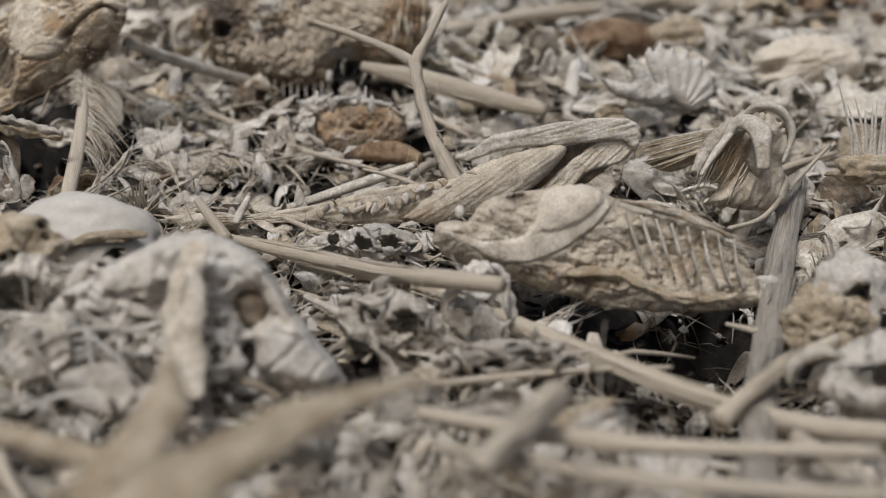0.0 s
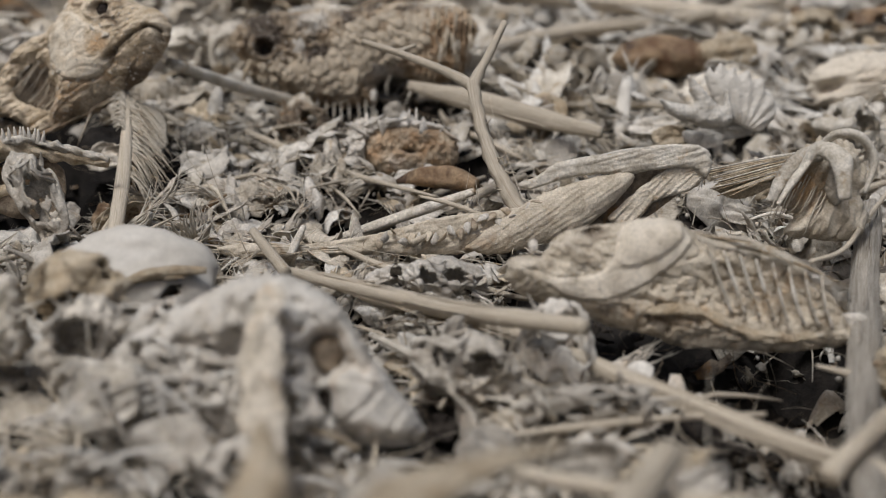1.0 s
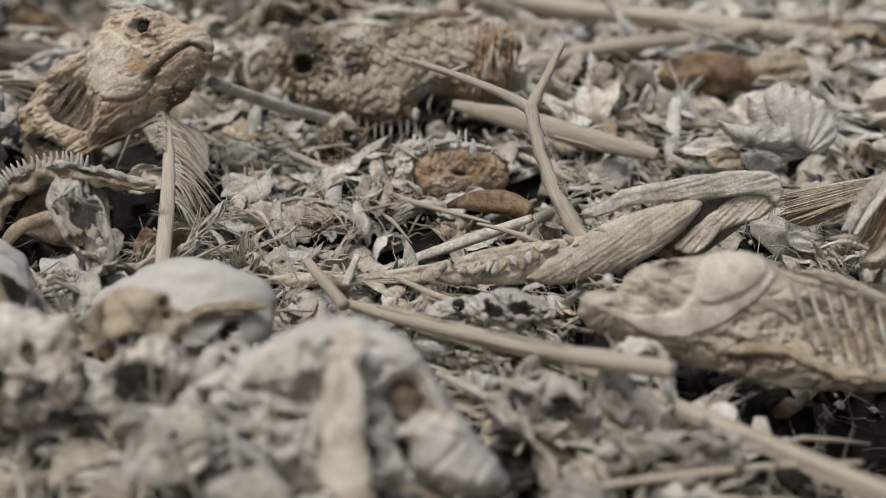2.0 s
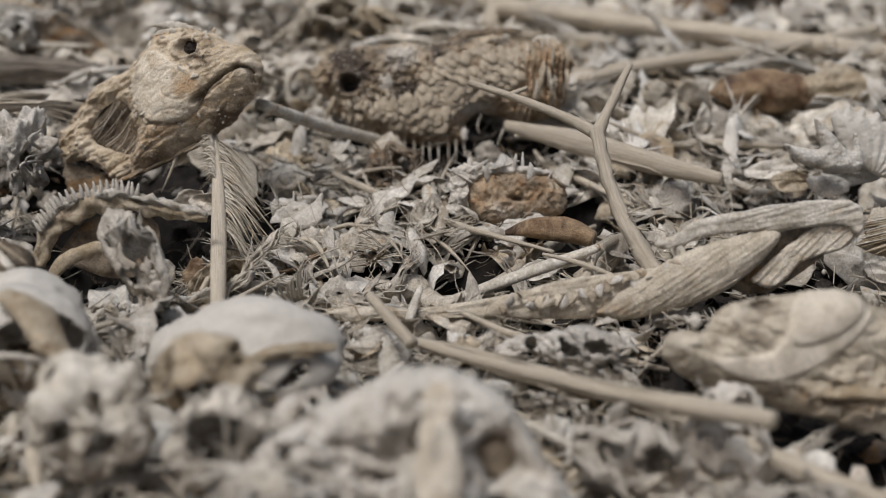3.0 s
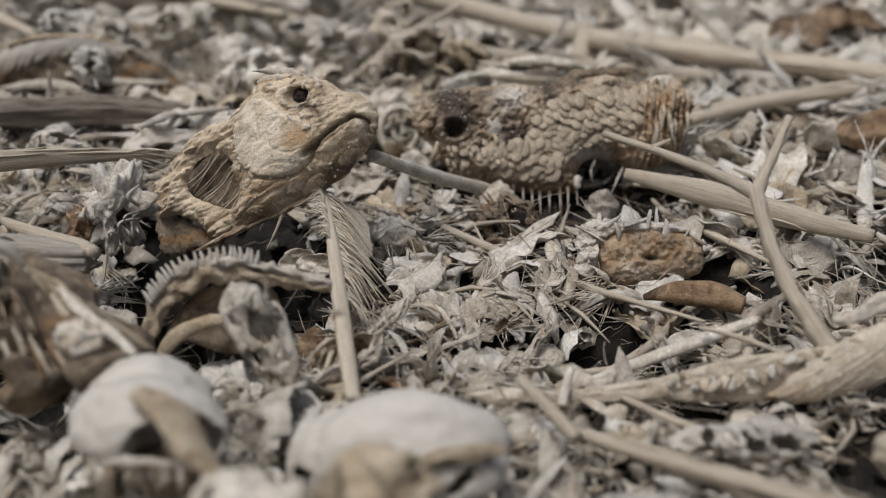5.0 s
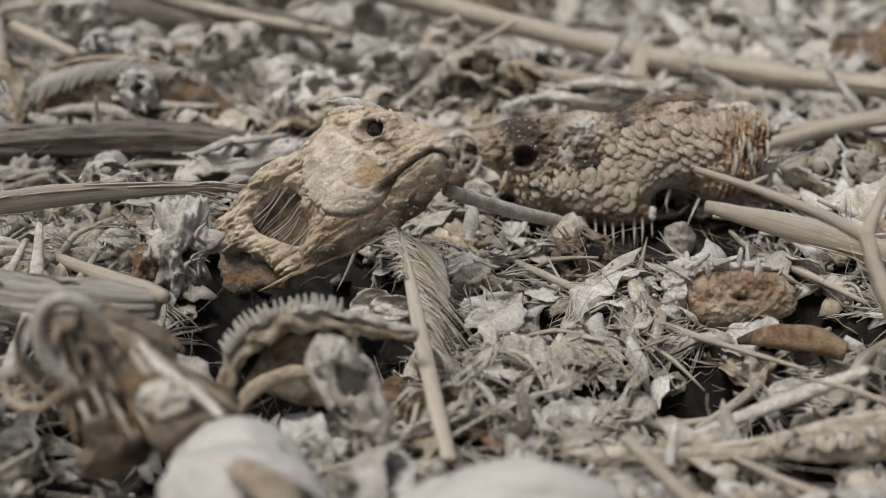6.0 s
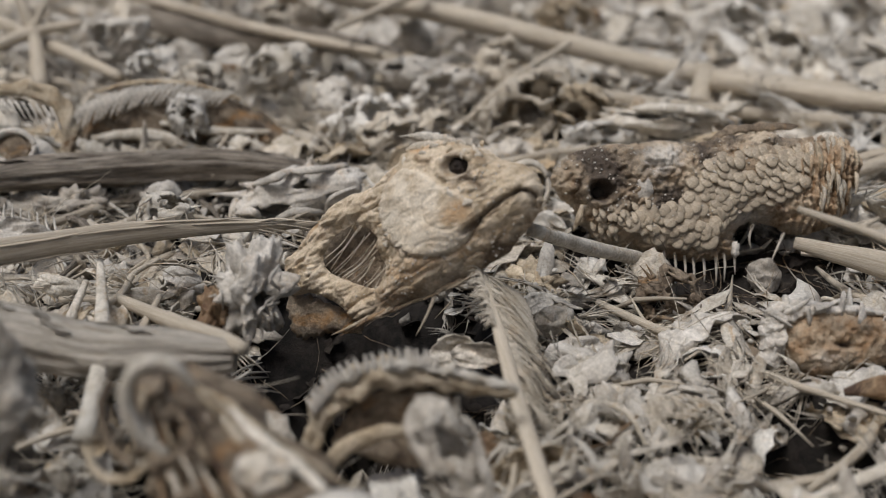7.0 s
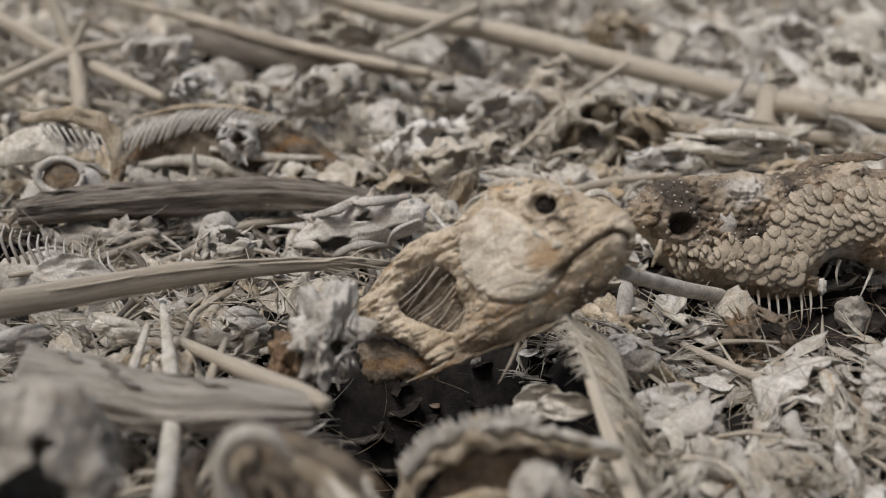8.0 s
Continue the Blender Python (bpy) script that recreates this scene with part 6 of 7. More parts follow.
part("back", scaled(loft([(-190, -20, -50, 8, 0), (-150, 26, -58, 22, 0), (-60, 50, -54, 30, 0), (40, 50, -48, 30, 0), (120, 30, -52, 26, 0), (190, -10, -56, 18, 0), (210, -40, -56, 6, 0)], seg=60, steps=70, rough=11, freq=0.04), KC), DARKSKIN, comb)
spine_mesh = mesh_of("spine", scaled(tube([(12, 14, 0), (0, 2, 7), (-16, -20, 4)], [1.6, 3.0, 0.9], seg=6, steps=8, flat=0.6), KC), CHALK)
for i in range(27):
    v = i / 26
    ob = new("spine", spine_mesh)
    ob.parent = comb
    ob.matrix_local = pose((-176 + 262 * v) * KC, (-10 + 52 * math.sin(min(1, v * 1.25) * 1.9)) * KC, 33 * KC, 0, 0, rnd.uniform(-5, 5) + 18 - 30 * v) @ Matrix.Diagonal((*[1.6 - 0.6 * v] * 3, 1))
part("backbone", scaled(tube([(-160, 34, 24), (-80, 56, 26), (20, 60, 26), (110, 40, 24)], [3, 6, 6, 3], seg=8, steps=24, rough=0.4, freq=0.1), KC), TAN, comb)
part("side_bone", scaled(tube([(-30, -14, 36), (60, -22, 38), (170, -16, 30)], [4, 9, 4], seg=8, steps=16, flat=0.6), KC), BONE, comb)
part("snapped_bone", scaled(tube([(-150, -52, 40), (-60, -38, 44), (20, -52, 44), (60, -70, 40)], [6, 13, 10, 5], seg=10, steps=20, rough=0.4, freq=0.06, flat=0.7), KC), BONE, comb)
bone_form("fish_skull", (-0.2268, 0.5501, -0.0065), (0.0265, 0.0105, 0.010), 14, "white chalky skull roof behind fish head", [((0.1, 0.2, 0.97), 0.985), ((-0.5, -0.5, 0.7), 0.93)], CHALK, 13.0, rough=0.25, open_at=0.42)
bone_form("vertebra_piece", (-0.2216, 0.4409, 0.0071), (0.0095, 0.0125, 0.009), -12, "knobbly white vertebrae lump", [((0.6, -0.4, 0.7), 0.93)], CHALK, 14.0, rough=0.7, freq=2.6, open_at=None, category="backbone")
bone_form("vertebra_piece", (-0.2320, 0.4392, -0.0025), (0.006, 0.0085, 0.007), 0, "rust-brown crumb beside vertebrae", [], BROWN, 15.0, rough=0.6, freq=2.2, open_at=None, category="crust")
bone_form("fish_skull", (-0.2298, 0.6650, -0.0054), (0.010, 0.0135, 0.007), 6, "white torn bone plate pointing down", [((0.7, 0.2, 0.6), 0.9)], CHALK, 16.0, open_at=0.3)
bone_form("fish_skull", (-0.1954, 0.7135, -0.0022), (0.021, 0.0085, 0.009), -6, "small white beaked skull", [((-0.55, 0.2, 0.8), 0.95)], CHALK, 17.0, rough=0.25, open_at=None)
bone_form("fish_skull", (-0.1322, 0.6629, 0.0006), (0.016, 0.0165, 0.011), 10, "grey fibrous husk behind fish", [((-0.3, -0.3, 0.9), 0.88)], TAN, 18.0, open_at=0.25)
bone_form("fish_skull", (-0.0750, 0.6360, 0.0075), (0.030, 0.0065, 0.010), -2, "cream cracked jaw bones behind scaly fish", [((-0.4, 0.2, 0.88), 0.96), ((0.3, 0.1, 0.9), 0.97)], BONE, 19.0, open_at=0.3)
jaw = thing("jaw_arch", face((-0.1680, 0.3828, 0.0063)), "arched brown jaw bone with row of teeth", "jaw bone")
KJ = 0.000157
part("arch", scaled(tube([(-160, -76, 0), (-146, -14, 6), (-96, 36, 10), (-10, 60, 10), (80, 40, 4), (180, 24, -6)], [12, 20, 24, 22, 14, 9], seg=24, steps=90, rough=0.9, freq=0.06, flat=0.7), KJ), TAN, jaw)
part("arch_edge", scaled(tube([(-152, -4, 18), (-104, 48, 22), (-10, 74, 24), (60, 62, 16), (180, 30, -4)], [5, 9, 11, 9, 7], seg=12, steps=80, rough=1.2, freq=0.1), KJ), BONE, jaw)
part("lower_arch", scaled(tube([(-150, -130, 8), (-110, -70, 18), (-50, -40, 20), (10, -36, 16)], [8, 15, 14, 6], seg=12, steps=26, rough=0.3, freq=0.06, flat=0.6), KJ), TAN, jaw)
part("inner_plate", moved(scaled(plate([(-110, -40), (-60, 30), (30, 54), (96, 30), (90, -60), (0, -80)], 5, bulge=-20, rough=8, freq=0.05), KJ), pose(-20 * KJ, -20 * KJ, -10 * KJ)), DARKSKIN, jaw)
jt = mesh_of("tooth", scaled(tube([(0, -4, 4), (-1, 12, 8), (-4, 27, 8)], [5.5, 4.6, 1.4], seg=6, steps=6), KJ), CHALK)
arch_line = curve_through([(-152, -4, 18), (-104, 48, 22), (-10, 74, 24), (60, 62, 16)], 24)
for i in range(22):
    ob = new("tooth", jt)
    ob.parent = jaw
    ob.matrix_local = pose(*(arch_line[i] * KJ), 0, 0, rnd.uniform(-8, 8) + 30 - 2 * i)
bone_form("bone_plate", (-0.1554, 0.3601, 0.0088), (0.0075, 0.015, 0.006), 28, "grey folded bone strip with holes", [((0.2, 0.2, 0.96), 0.9), ((-0.2, -0.5, 0.84), 0.93)], GREYBIT, 20.0, open_at=0.3)
o = np.array((-0.2077, 0.3502, 0.0201))
hook = thing("hooked_bone", pose(*o), "brown dried head with hooked pale jaw bone", "dried fish")
part("body", tube(rel((-0.2212, 0.3605, 0.0244), (-0.2099, 0.3537, 0.0184), (-0.1979, 0.3443, 0.0136), (-0.1853, 0.3324, 0.0083)), [0.0050, 0.0095, 0.0115, 0.0120], seg=40, steps=80, rough=0.5, freq=170, flat=0.7), DARKSKIN, hook)
part("neck", tube(rel((-0.2258, 0.3512, 0.0286), (-0.2230, 0.3491, 0.0192), (-0.2166, 0.3430, 0.0101), (-0.2059, 0.3313, 0.0029)), [0.0040, 0.0075, 0.0100, 0.0110], seg=48, steps=90, rough=0.8, freq=330, flat=0.7, seed=3.0), DARKSKIN, hook)
g3 = random.Random(77)
for i in range(26):
    a, b = np.array((-0.2229, 0.3459, 0.0288)), np.array((-0.2049, 0.3238, 0.0105))
    w, side = g3.uniform(0, 0.6), np.array([0.0095 * g3.uniform(-1, 1), 0, g3.uniform(-0.003, 0.001)])
    p, e = a + (b - a) * w, a + (b - a) * (w + g3.uniform(0.2, 0.45))
    part("skin_fibre", tube([p + side * (0.3 + w) - o, (p + e) / 2 + side * (0.5 + w) + (0, 0, g3.uniform(-0.001, 0.0015)) - o, e + side * (0.7 + w) - o], [0.0003, g3.uniform(0.0005, 0.0014), 0.0003], seg=6, steps=10, rough=0.6, freq=400, flat=0.5), (GREYSKIN, DARKSKIN, TAN, BROWN)[i % 4], hook)
part("hook", tube(rel((-0.2178, 0.3359, 0.0186), (-0.2233, 0.3358, 0.0237), (-0.2262, 0.3368, 0.0309), (-0.2255, 0.3393, 0.0363), (-0.2221, 0.3408, 0.0391), (-0.2172, 0.3417, 0.0383), (-0.2124, 0.3417, 0.0331)), [0.0016, 0.0025, 0.0027, 0.0027, 0.0026, 0.0024, 0.0012], seg=14, steps=50, rough=0.3, freq=220, flat=0.7), BONE, hook, "smooth pale hooked jaw")
part("side_bar", tube(rel((-0.2053, 0.3463, 0.0256), (-0.1990, 0.3408, 0.0227), (-0.1891, 0.3355, 0.0200), (-0.1814, 0.3301, 0.0172)), [0.0008, 0.0014, 0.0017, 0.0012], seg=10, steps=24, rough=0.4, freq=300), BONE, hook)
part("gill_arch", tube(rel((-0.2315, 0.3437, 0.0320), (-0.2329, 0.3402, 0.0269), (-0.2299, 0.3358, 0.0197), (-0.2237, 0.3334, 0.0162)), [0.0006, 0.0010, 0.0010, 0.0005], seg=8, steps=20, rough=0.5, freq=300), DARKSKIN, hook)
part("gill_arch", tube(rel((-0.2356, 0.3354, 0.0194), (-0.2317, 0.3314, 0.0152), (-0.2245, 0.3298, 0.0157), (-0.2203, 0.3316, 0.0193)), [0.0006, 0.0010, 0.0010, 0.0005], seg=8, steps=20, rough=0.5, freq=300), TAN, hook)
part("cheek_bone", moved(lump((0.0055, 0.0042, 0.0020), 0.6, 2.2, 4, 8.0, 0.15), pose(*rel((-0.1946, 0.3292, 0.0212))[0], *FACE)), BONE, hook)
for i in range(22):
    u, w = rnd.uniform(-1, 1), rnd.uniform(0, 0.5)
    a, b = np.array((-0.2178, 0.3545, 0.0280)), np.array((-0.1844, 0.3268, 0.0150))
    side = np.array([0.0085 * u, 0, 0.004 * u])
    p, e = a + (b - a) * w, a + (b - a) * (w + rnd.uniform(0.25, 0.5))
    part("skin_fibre", tube([p + side * w * 1.4 - o, (p + e) / 2 + side + (0, 0, rnd.uniform(-0.001, 0.0012)) - o, e + side * 1.2 - o], [0.0003, rnd.uniform(0.0004, 0.0011), 0.0003], seg=6, steps=10, rough=0.5, freq=400, flat=0.5), (TAN, DARKSKIN, GREYSKIN)[i % 3], hook)
bone_form("fish_skull", (-0.2675, 0.3465, 0.0227), (0.0165, 0.0175, 0.013), -10, "grey skull with large black socket", [((0.22, -0.42, 0.87), 0.87), ((0.25, 0.35, 0.9), 0.985)], GREYBIT, 21.0, rough=0.32, open_at=None, freq=1.6)
finc = thing("fin_comb", face((-0.3304, 0.5156, -0.0099), -14), "white fin comb with thin spread rays", "fin")
for i in range(13):
    part("fin_ray", tube([(-0.022 + 0.0032 * i, 0.003, 0.001), (-0.021 + 0.0034 * i, -0.002, 0.003), (-0.017 + 0.0036 * i, -0.009 + 0.0003 * i, 0.001)], [0.0003, 0.0006, 0.0006], seg=6, steps=8), CHALK, finc)
part("fin_base", moved(scaled(plate([(-150, -30), (-60, 10), (60, 0), (120, -40), (20, -70), (-110, -80)], 5, bulge=14, rough=6, jag=0.1), 0.00018), pose(0.003, -0.006, 0)), CHALK, finc)
bone_form("bone_plate", (-0.2716, 0.5156, -0.0044), (0.0105, 0.0075, 0.007), 12, "cream angular bone wedge", [((0.4, 0.5, 0.7), 0.9)], BONE, 22.0, open_at=0.35)
bone_form("white_flake_lump", (0.1183, 0.2930, 0.0166), (0.0135, 0.0155, 0.011), 4, "white crumpled fish skull on tan skin", [((-0.2, 0.2, 0.95), 0.95), ((0.5, -0.3, 0.8), 0.95)], CHALK, 23.0, open_at=0.35)
solid("tan_lump", lump((0.012, 0.011, 0.010), 0.35, 1.6, 5, 24.0, 0.22), TAN, "crumbly tan crust beside white skull", "crust", m=face((0.1098, 0.2858, 0.0134)))
for k, (cx, cy, R) in enumerate(((1450, 668, 52), (1480, 690, 34))):
    a0 = np.array((0.0955, 0.2460, 0.0208))
    s = 28.6 / 2042 / 100 * 1.0
    pts = [tuple(a0 + np.array([(cx - 1450 + R * math.cos(a)) * s, 0.002 * k, (1450 - 1450 + (668 - cy) + R * math.sin(a)) * s])) for a in np.linspace(-0.3, 3.5, 12)]
    stick("curled_bone", pts, [0.0008, 0.0020, 0.0024, 0.0012], BONE, "curled pale bone loop over straw", "bone", flat=0.7, group="curled bones")
bone_form("bone_plate", (0.1445, 0.3688, 0.0007), (0.019, 0.011, 0.008), 24, "grey-white ridged bone plate", [((0.2, -0.6, 0.75), 0.85)], BONE, 25.0, open_at=0.4)
bone_form("fish_skull", (0.1086, 0.2413, 0.0248), (0.013, 0.010, 0.008), 8, "pale curled skull bones", [((0.0, 0.2, 0.95), 0.92)], CHALK, 26.0)
bone_form("fish_skull", (-0.1383, 0.2682, 0.0146), (0.014, 0.0125, 0.011), 0, "rounded cream bone knob", [((0.3, -0.6, 0.7), 0.93)], BONE, 27.0, rough=0.4, open_at=0.38)
bone_form("fish_skull", (-0.1085, 0.2634, 0.0151), (0.0105, 0.0105, 0.009), 0, "bone socket with dark hollow", [((0.0, -0.05, 0.99), 0.78)], GREYBIT, 28.0, rough=0.45, open_at=0.36)
bone_form("bone_plate", (-0.0889, 0.2641, 0.0158), (0.0115, 0.0105, 0.008), 20, "white bone plate with ridge", [((0.4, 0.4, 0.8), 0.92)], CHALK, 29.0)
bone_form("fish_skull", (-0.1159, 0.2786, 0.0214), (0.012, 0.0085, 0.009), 0, "tan broken skull edge", [((0.2, -0.5, 0.8), 0.88)], TAN, 30.0)


# ---------------------------------------------------------------- crumpled white and tan scraps


def scrap_geo(w, h, seed, crumple=0.22, thick=0.035):
    g = random.Random(seed)
    n = 7
    o = [(math.cos(2 * math.pi * i / n + g.uniform(-0.25, 0.25)) * g.uniform(0.82, 1.1), math.sin(2 * math.pi * i / n) * g.uniform(0.75, 1.08)) for i in range(n)]
    V, F, G = plate(o, thick, bulge=g.uniform(-0.25, 0.45), bend=g.uniform(-0.6, 1.0), rings=9, seg=44, rough=crumple, freq=1.9, jag=0.12, seed=seed)
    V = V + np.array([[0, 0, 0.5 * crumple * noise.noise(Vector((v[0] * 4.5, v[1] * 4.5, seed))) + 0.22 * crumple * noise.noise(Vector((v[0] * 11, v[1] * 11, seed)))] for v in V])
    return V * (w / 2, h / 2, (w + h) / 4), F, G


SCRAPS = [((-0.1186, 0.4379, -0.0090), 0.022, 0.010, CHALK, 4), ((-0.1521, 0.4303, -0.0040), 0.019, 0.010, GREYBIT, -6), ((-0.0889, 0.4239, -0.0100), 0.0115, 0.0062, CHALK, 6), ((-0.1027, 0.4135, -0.0120), 0.006, 0.021, CHALK, 12),
          ((-0.0748, 0.4477, -0.0090), 0.0085, 0.013, CHALK, -20), ((-0.1272, 0.4672, -0.0100), 0.016, 0.011, BONE, 30), ((-0.0312, 0.4042, -0.0060), 0.015, 0.008, CHALK, 10), ((-0.1126, 0.4274, -0.0140), 0.014, 0.012, GREYBIT, 0), ((-0.0812, 0.4885, -0.0140), 0.012, 0.012, GREYBIT, 40),
          ((-0.0497, 0.4475, -0.0150), 0.018, 0.010, TAN, 8), ((-0.1463, 0.3951, -0.0140), 0.012, 0.012, BROWN, 0), ((-0.1214, 0.4023, -0.0160), 0.013, 0.010, DARKSKIN, 20), ((-0.1578, 0.4373, -0.0080), 0.019, 0.012, BONE, 8), ((-0.1173, 0.4442, -0.0120), 0.020, 0.011, CHALK, -8),
          ((-0.0895, 0.4268, -0.0100), 0.015, 0.008, CHALK, 4), ((-0.1029, 0.4166, -0.0100), 0.006, 0.016, CHALK, 6), ((-0.2887, 0.7023, 0.0040), 0.021, 0.013, CHALK, 12), ((-0.3641, 0.7275, 0.0030), 0.018, 0.016, BONE, 0), ((-0.2022, 0.7726, 0.0020), 0.020, 0.024, GREYBIT, 30), ((-0.1646, 0.7601, 0.0020), 0.020, 0.012, CHALK, 0),
          ((-0.0624, 0.8247, 0.0040), 0.028, 0.016, CHALK, -10), ((-0.0277, 0.8473, 0.0060), 0.022, 0.013, CHALK, 14), ((-0.0109, 0.7613, 0.0060), 0.022, 0.012, CHALK, 0), ((-0.0789, 0.8941, 0.0050), 0.026, 0.014, CHALK, -8), ((0.0321, 0.8796, 0.0060), 0.020, 0.024, TAN, 0), ((-0.3675, 0.5843, 0.0040), 0.026, 0.013, BONE, 4),
          ((-0.2828, 0.5465, -0.0100), 0.016, 0.012, CHALK, 20), ((-0.3168, 0.4914, -0.0060), 0.026, 0.012, CHALK, -4), ((-0.2936, 0.4627, -0.0100), 0.018, 0.008, BONE, -10), ((-0.2550, 0.4757, -0.0090), 0.016, 0.007, CHALK, -14), ((-0.3148, 0.4443, -0.0060), 0.022, 0.010, CHALK, 10),
          ((0.0615, 0.4778, 0.0100), 0.024, 0.010, CHALK, 8), ((0.0795, 0.4648, 0.0100), 0.020, 0.010, CHALK, 0), ((-0.1325, 0.4792, -0.0100), 0.016, 0.010, CHALK, 20), ((-0.1198, 0.4533, -0.0120), 0.022, 0.010, CHALK, 4), ((-0.0497, 0.5141, -0.0080), 0.014, 0.014, GREYBIT, 0), ((0.0258, 0.5217, 0.0020), 0.018, 0.016, TAN, 10),
          ((0.0906, 0.4735, 0.0120), 0.026, 0.010, CHALK, 4), ((0.0658, 0.4660, 0.0100), 0.016, 0.010, TAN, 0), ((0.0991, 0.4214, 0.0100), 0.022, 0.012, TAN, 24), ((0.0823, 0.3946, 0.0080), 0.016, 0.008, CHALK, -10), ((0.0185, 0.5043, 0.0060), 0.022, 0.014, TAN, -20), ((0.0107, 0.5436, 0.0040), 0.018, 0.012, CHALK, 0),
          ((0.0515, 0.5390, 0.0060), 0.024, 0.016, GREYBIT, 0), ((0.1655, 0.4419, 0.0150), 0.020, 0.018, TAN, 0), ((0.1473, 0.3986, 0.0120), 0.020, 0.018, DARKSKIN, 40), ((-0.1551, 0.3782, -0.0060), 0.012, 0.012, GREYBIT, 0), ((-0.1207, 0.4425, -0.0100), 0.022, 0.012, CHALK, -20), ((-0.0855, 0.4301, -0.0120), 0.016, 0.008, CHALK, 4),
          ((0.0160, 0.2318, 0.0140), 0.018, 0.010, GREYBIT, 10), ((0.0428, 0.2285, 0.0140), 0.016, 0.008, CHALK, 6), ((-0.0019, 0.2808, 0.0040), 0.012, 0.014, GREYBIT, 0), ((-0.0282, 0.2091, 0.0160), 0.020, 0.014, GREYBIT, 0), ((-0.0969, 0.2369, 0.0160), 0.022, 0.016, BONE, 24), ((-0.0756, 0.2210, 0.0170), 0.020, 0.014, GREYBIT, -10), ((-0.0776, 0.2568, 0.0160), 0.016, 0.012, BONE, 10)]
for i, (c, w, h, mat, roll) in enumerate(SCRAPS):
    word = {"chalky_bone": "white", "bleached_bone": "cream", "grey_debris": "grey", "tan_skin": "tan", "brown_crust": "rust-brown", "dark_scaly_skin": "dark brown"}[mat.name]
    solid("bone_scrap", scrap_geo(w, h, 70 + i), mat, word + " crumpled papery scrap of bone and skin", "scrap", "crumpled scraps", m=face(c, roll) @ pose(0, 0, 0, rnd.uniform(-35, 5), rnd.uniform(-20, 20), 0))


# heaps of broken bone on the far side
HEAPS = [((-0.3230, 0.6706, 0.0020), 0.013, WHITE, 31), ((-0.2962, 0.6608, 0.0030), 0.012, BONE, 32), ((-0.2629, 0.6767, 0.0050), 0.014, BONE, 33), ((-0.2117, 0.6279, -0.0020), 0.014, WHITE, 34), ((-0.1971, 0.6160, -0.0030), 0.012, GREYSKIN, 35), ((-0.1515, 0.7246, 0.0040), 0.014, GREYSKIN, 36),
         ((-0.1066, 0.6289, 0.0000), 0.012, WHITE, 37), ((-0.3584, 0.7235, 0.0030), 0.015, CHALK, 38), ((-0.0100, 0.8447, 0.0080), 0.018, WHITE, 39), ((0.0038, 0.7748, 0.0080), 0.017, BONE, 40), ((-0.1154, 0.8302, 0.0070), 0.016, TAN, 41), ((-0.2736, 0.7856, 0.0060), 0.018, GREYSKIN, 42), ((-0.2903, 0.6145, 0.0000), 0.010, WHITE, 43),
         ((-0.1369, 0.6572, 0.0040), 0.020, GREYSKIN, 44), ((-0.1125, 0.6532, 0.0040), 0.016, TAN, 45), ((0.0888, 0.7498, 0.0080), 0.024, BROWN, 46), ((0.1363, 0.7254, 0.0080), 0.018, CHALK, 47), ((-0.1764, 0.6765, 0.0020), 0.015, CHALK, 48), ((0.0255, 0.5548, 0.0030), 0.017, GREYSKIN, 49), ((0.0736, 0.5818, 0.0060), 0.016, CHALK, 50),
         ((0.0188, 0.5487, 0.0060), 0.016, GREYSKIN, 51), ((0.1252, 0.6102, 0.0090), 0.015, BONE, 52), ((0.1684, 0.6427, 0.0100), 0.016, TAN, 53), ((0.2144, 0.6618, 0.0120), 0.018, BROWN, 54), ((0.1428, 0.4806, 0.0140), 0.013, BONE, 55), ((-0.0469, 0.6025, 0.0030), 0.016, TAN, 56), ((-0.0866, 0.4875, -0.0080), 0.012, DARKSKIN, 57), ((-0.1650, 0.5704, -0.0040), 0.016, BONE, 58)]
for i, (c, r, mat, seed) in enumerate(HEAPS):
    word = {"chalky_bone": "white", "bleached_bone": "cream", "grey_debris": "grey", "tan_skin": "tan", "brown_crust": "rust-brown", "dark_scaly_skin": "dark brown", "grey_tan_skin": "grey-tan", "white_bleached_bone": "bright white"}[mat.name]
    g = random.Random(seed)
    bone_form("broken_skull", c, (r * g.uniform(0.9, 1.4), r * g.uniform(0.6, 0.95), r * 0.7), g.uniform(-30, 30), word + " broken fish skull among pale bone chips", [((g.uniform(-0.6, 0.6), g.uniform(-0.4, 0.4), 0.8), 0.88), ((g.uniform(-0.8, 0.8), -0.4, 0.5), 0.9)], mat, float(seed), rough=0.45, open_at=0.22, sub=4, freq=1.8)

# fibres that peel off the stems
for ob in [o2 for o2 in scene.objects if o2.name.startswith(("long_reed", "back_reed", "flat_reed", "dry_reed", "brown_reed", "husk", "flat_bone", "curved_strip"))]:
    vs = np.array([v.co[:] for v in ob.data.vertices]).reshape(50 if ob.name.startswith("flat_bone") else 40, -1, 3)
    mid = vs.mean(1)
    for i in range(7):
        j, a = rnd.randrange(vs.shape[1]), rnd.randrange(2, len(vs) - 12)
        pts = [mid[k] + (vs[k, j] - mid[k]) * (1.03 + (0.5 if k == a + 9 else 0.0)) for k in (a, a + 3, a + 6, a + 9)]
        part("peeled_fibre", tube(pts, [0.0002, 0.0005, 0.0004, 0.0001], seg=5, steps=10), ob.data.materials[0], ob)

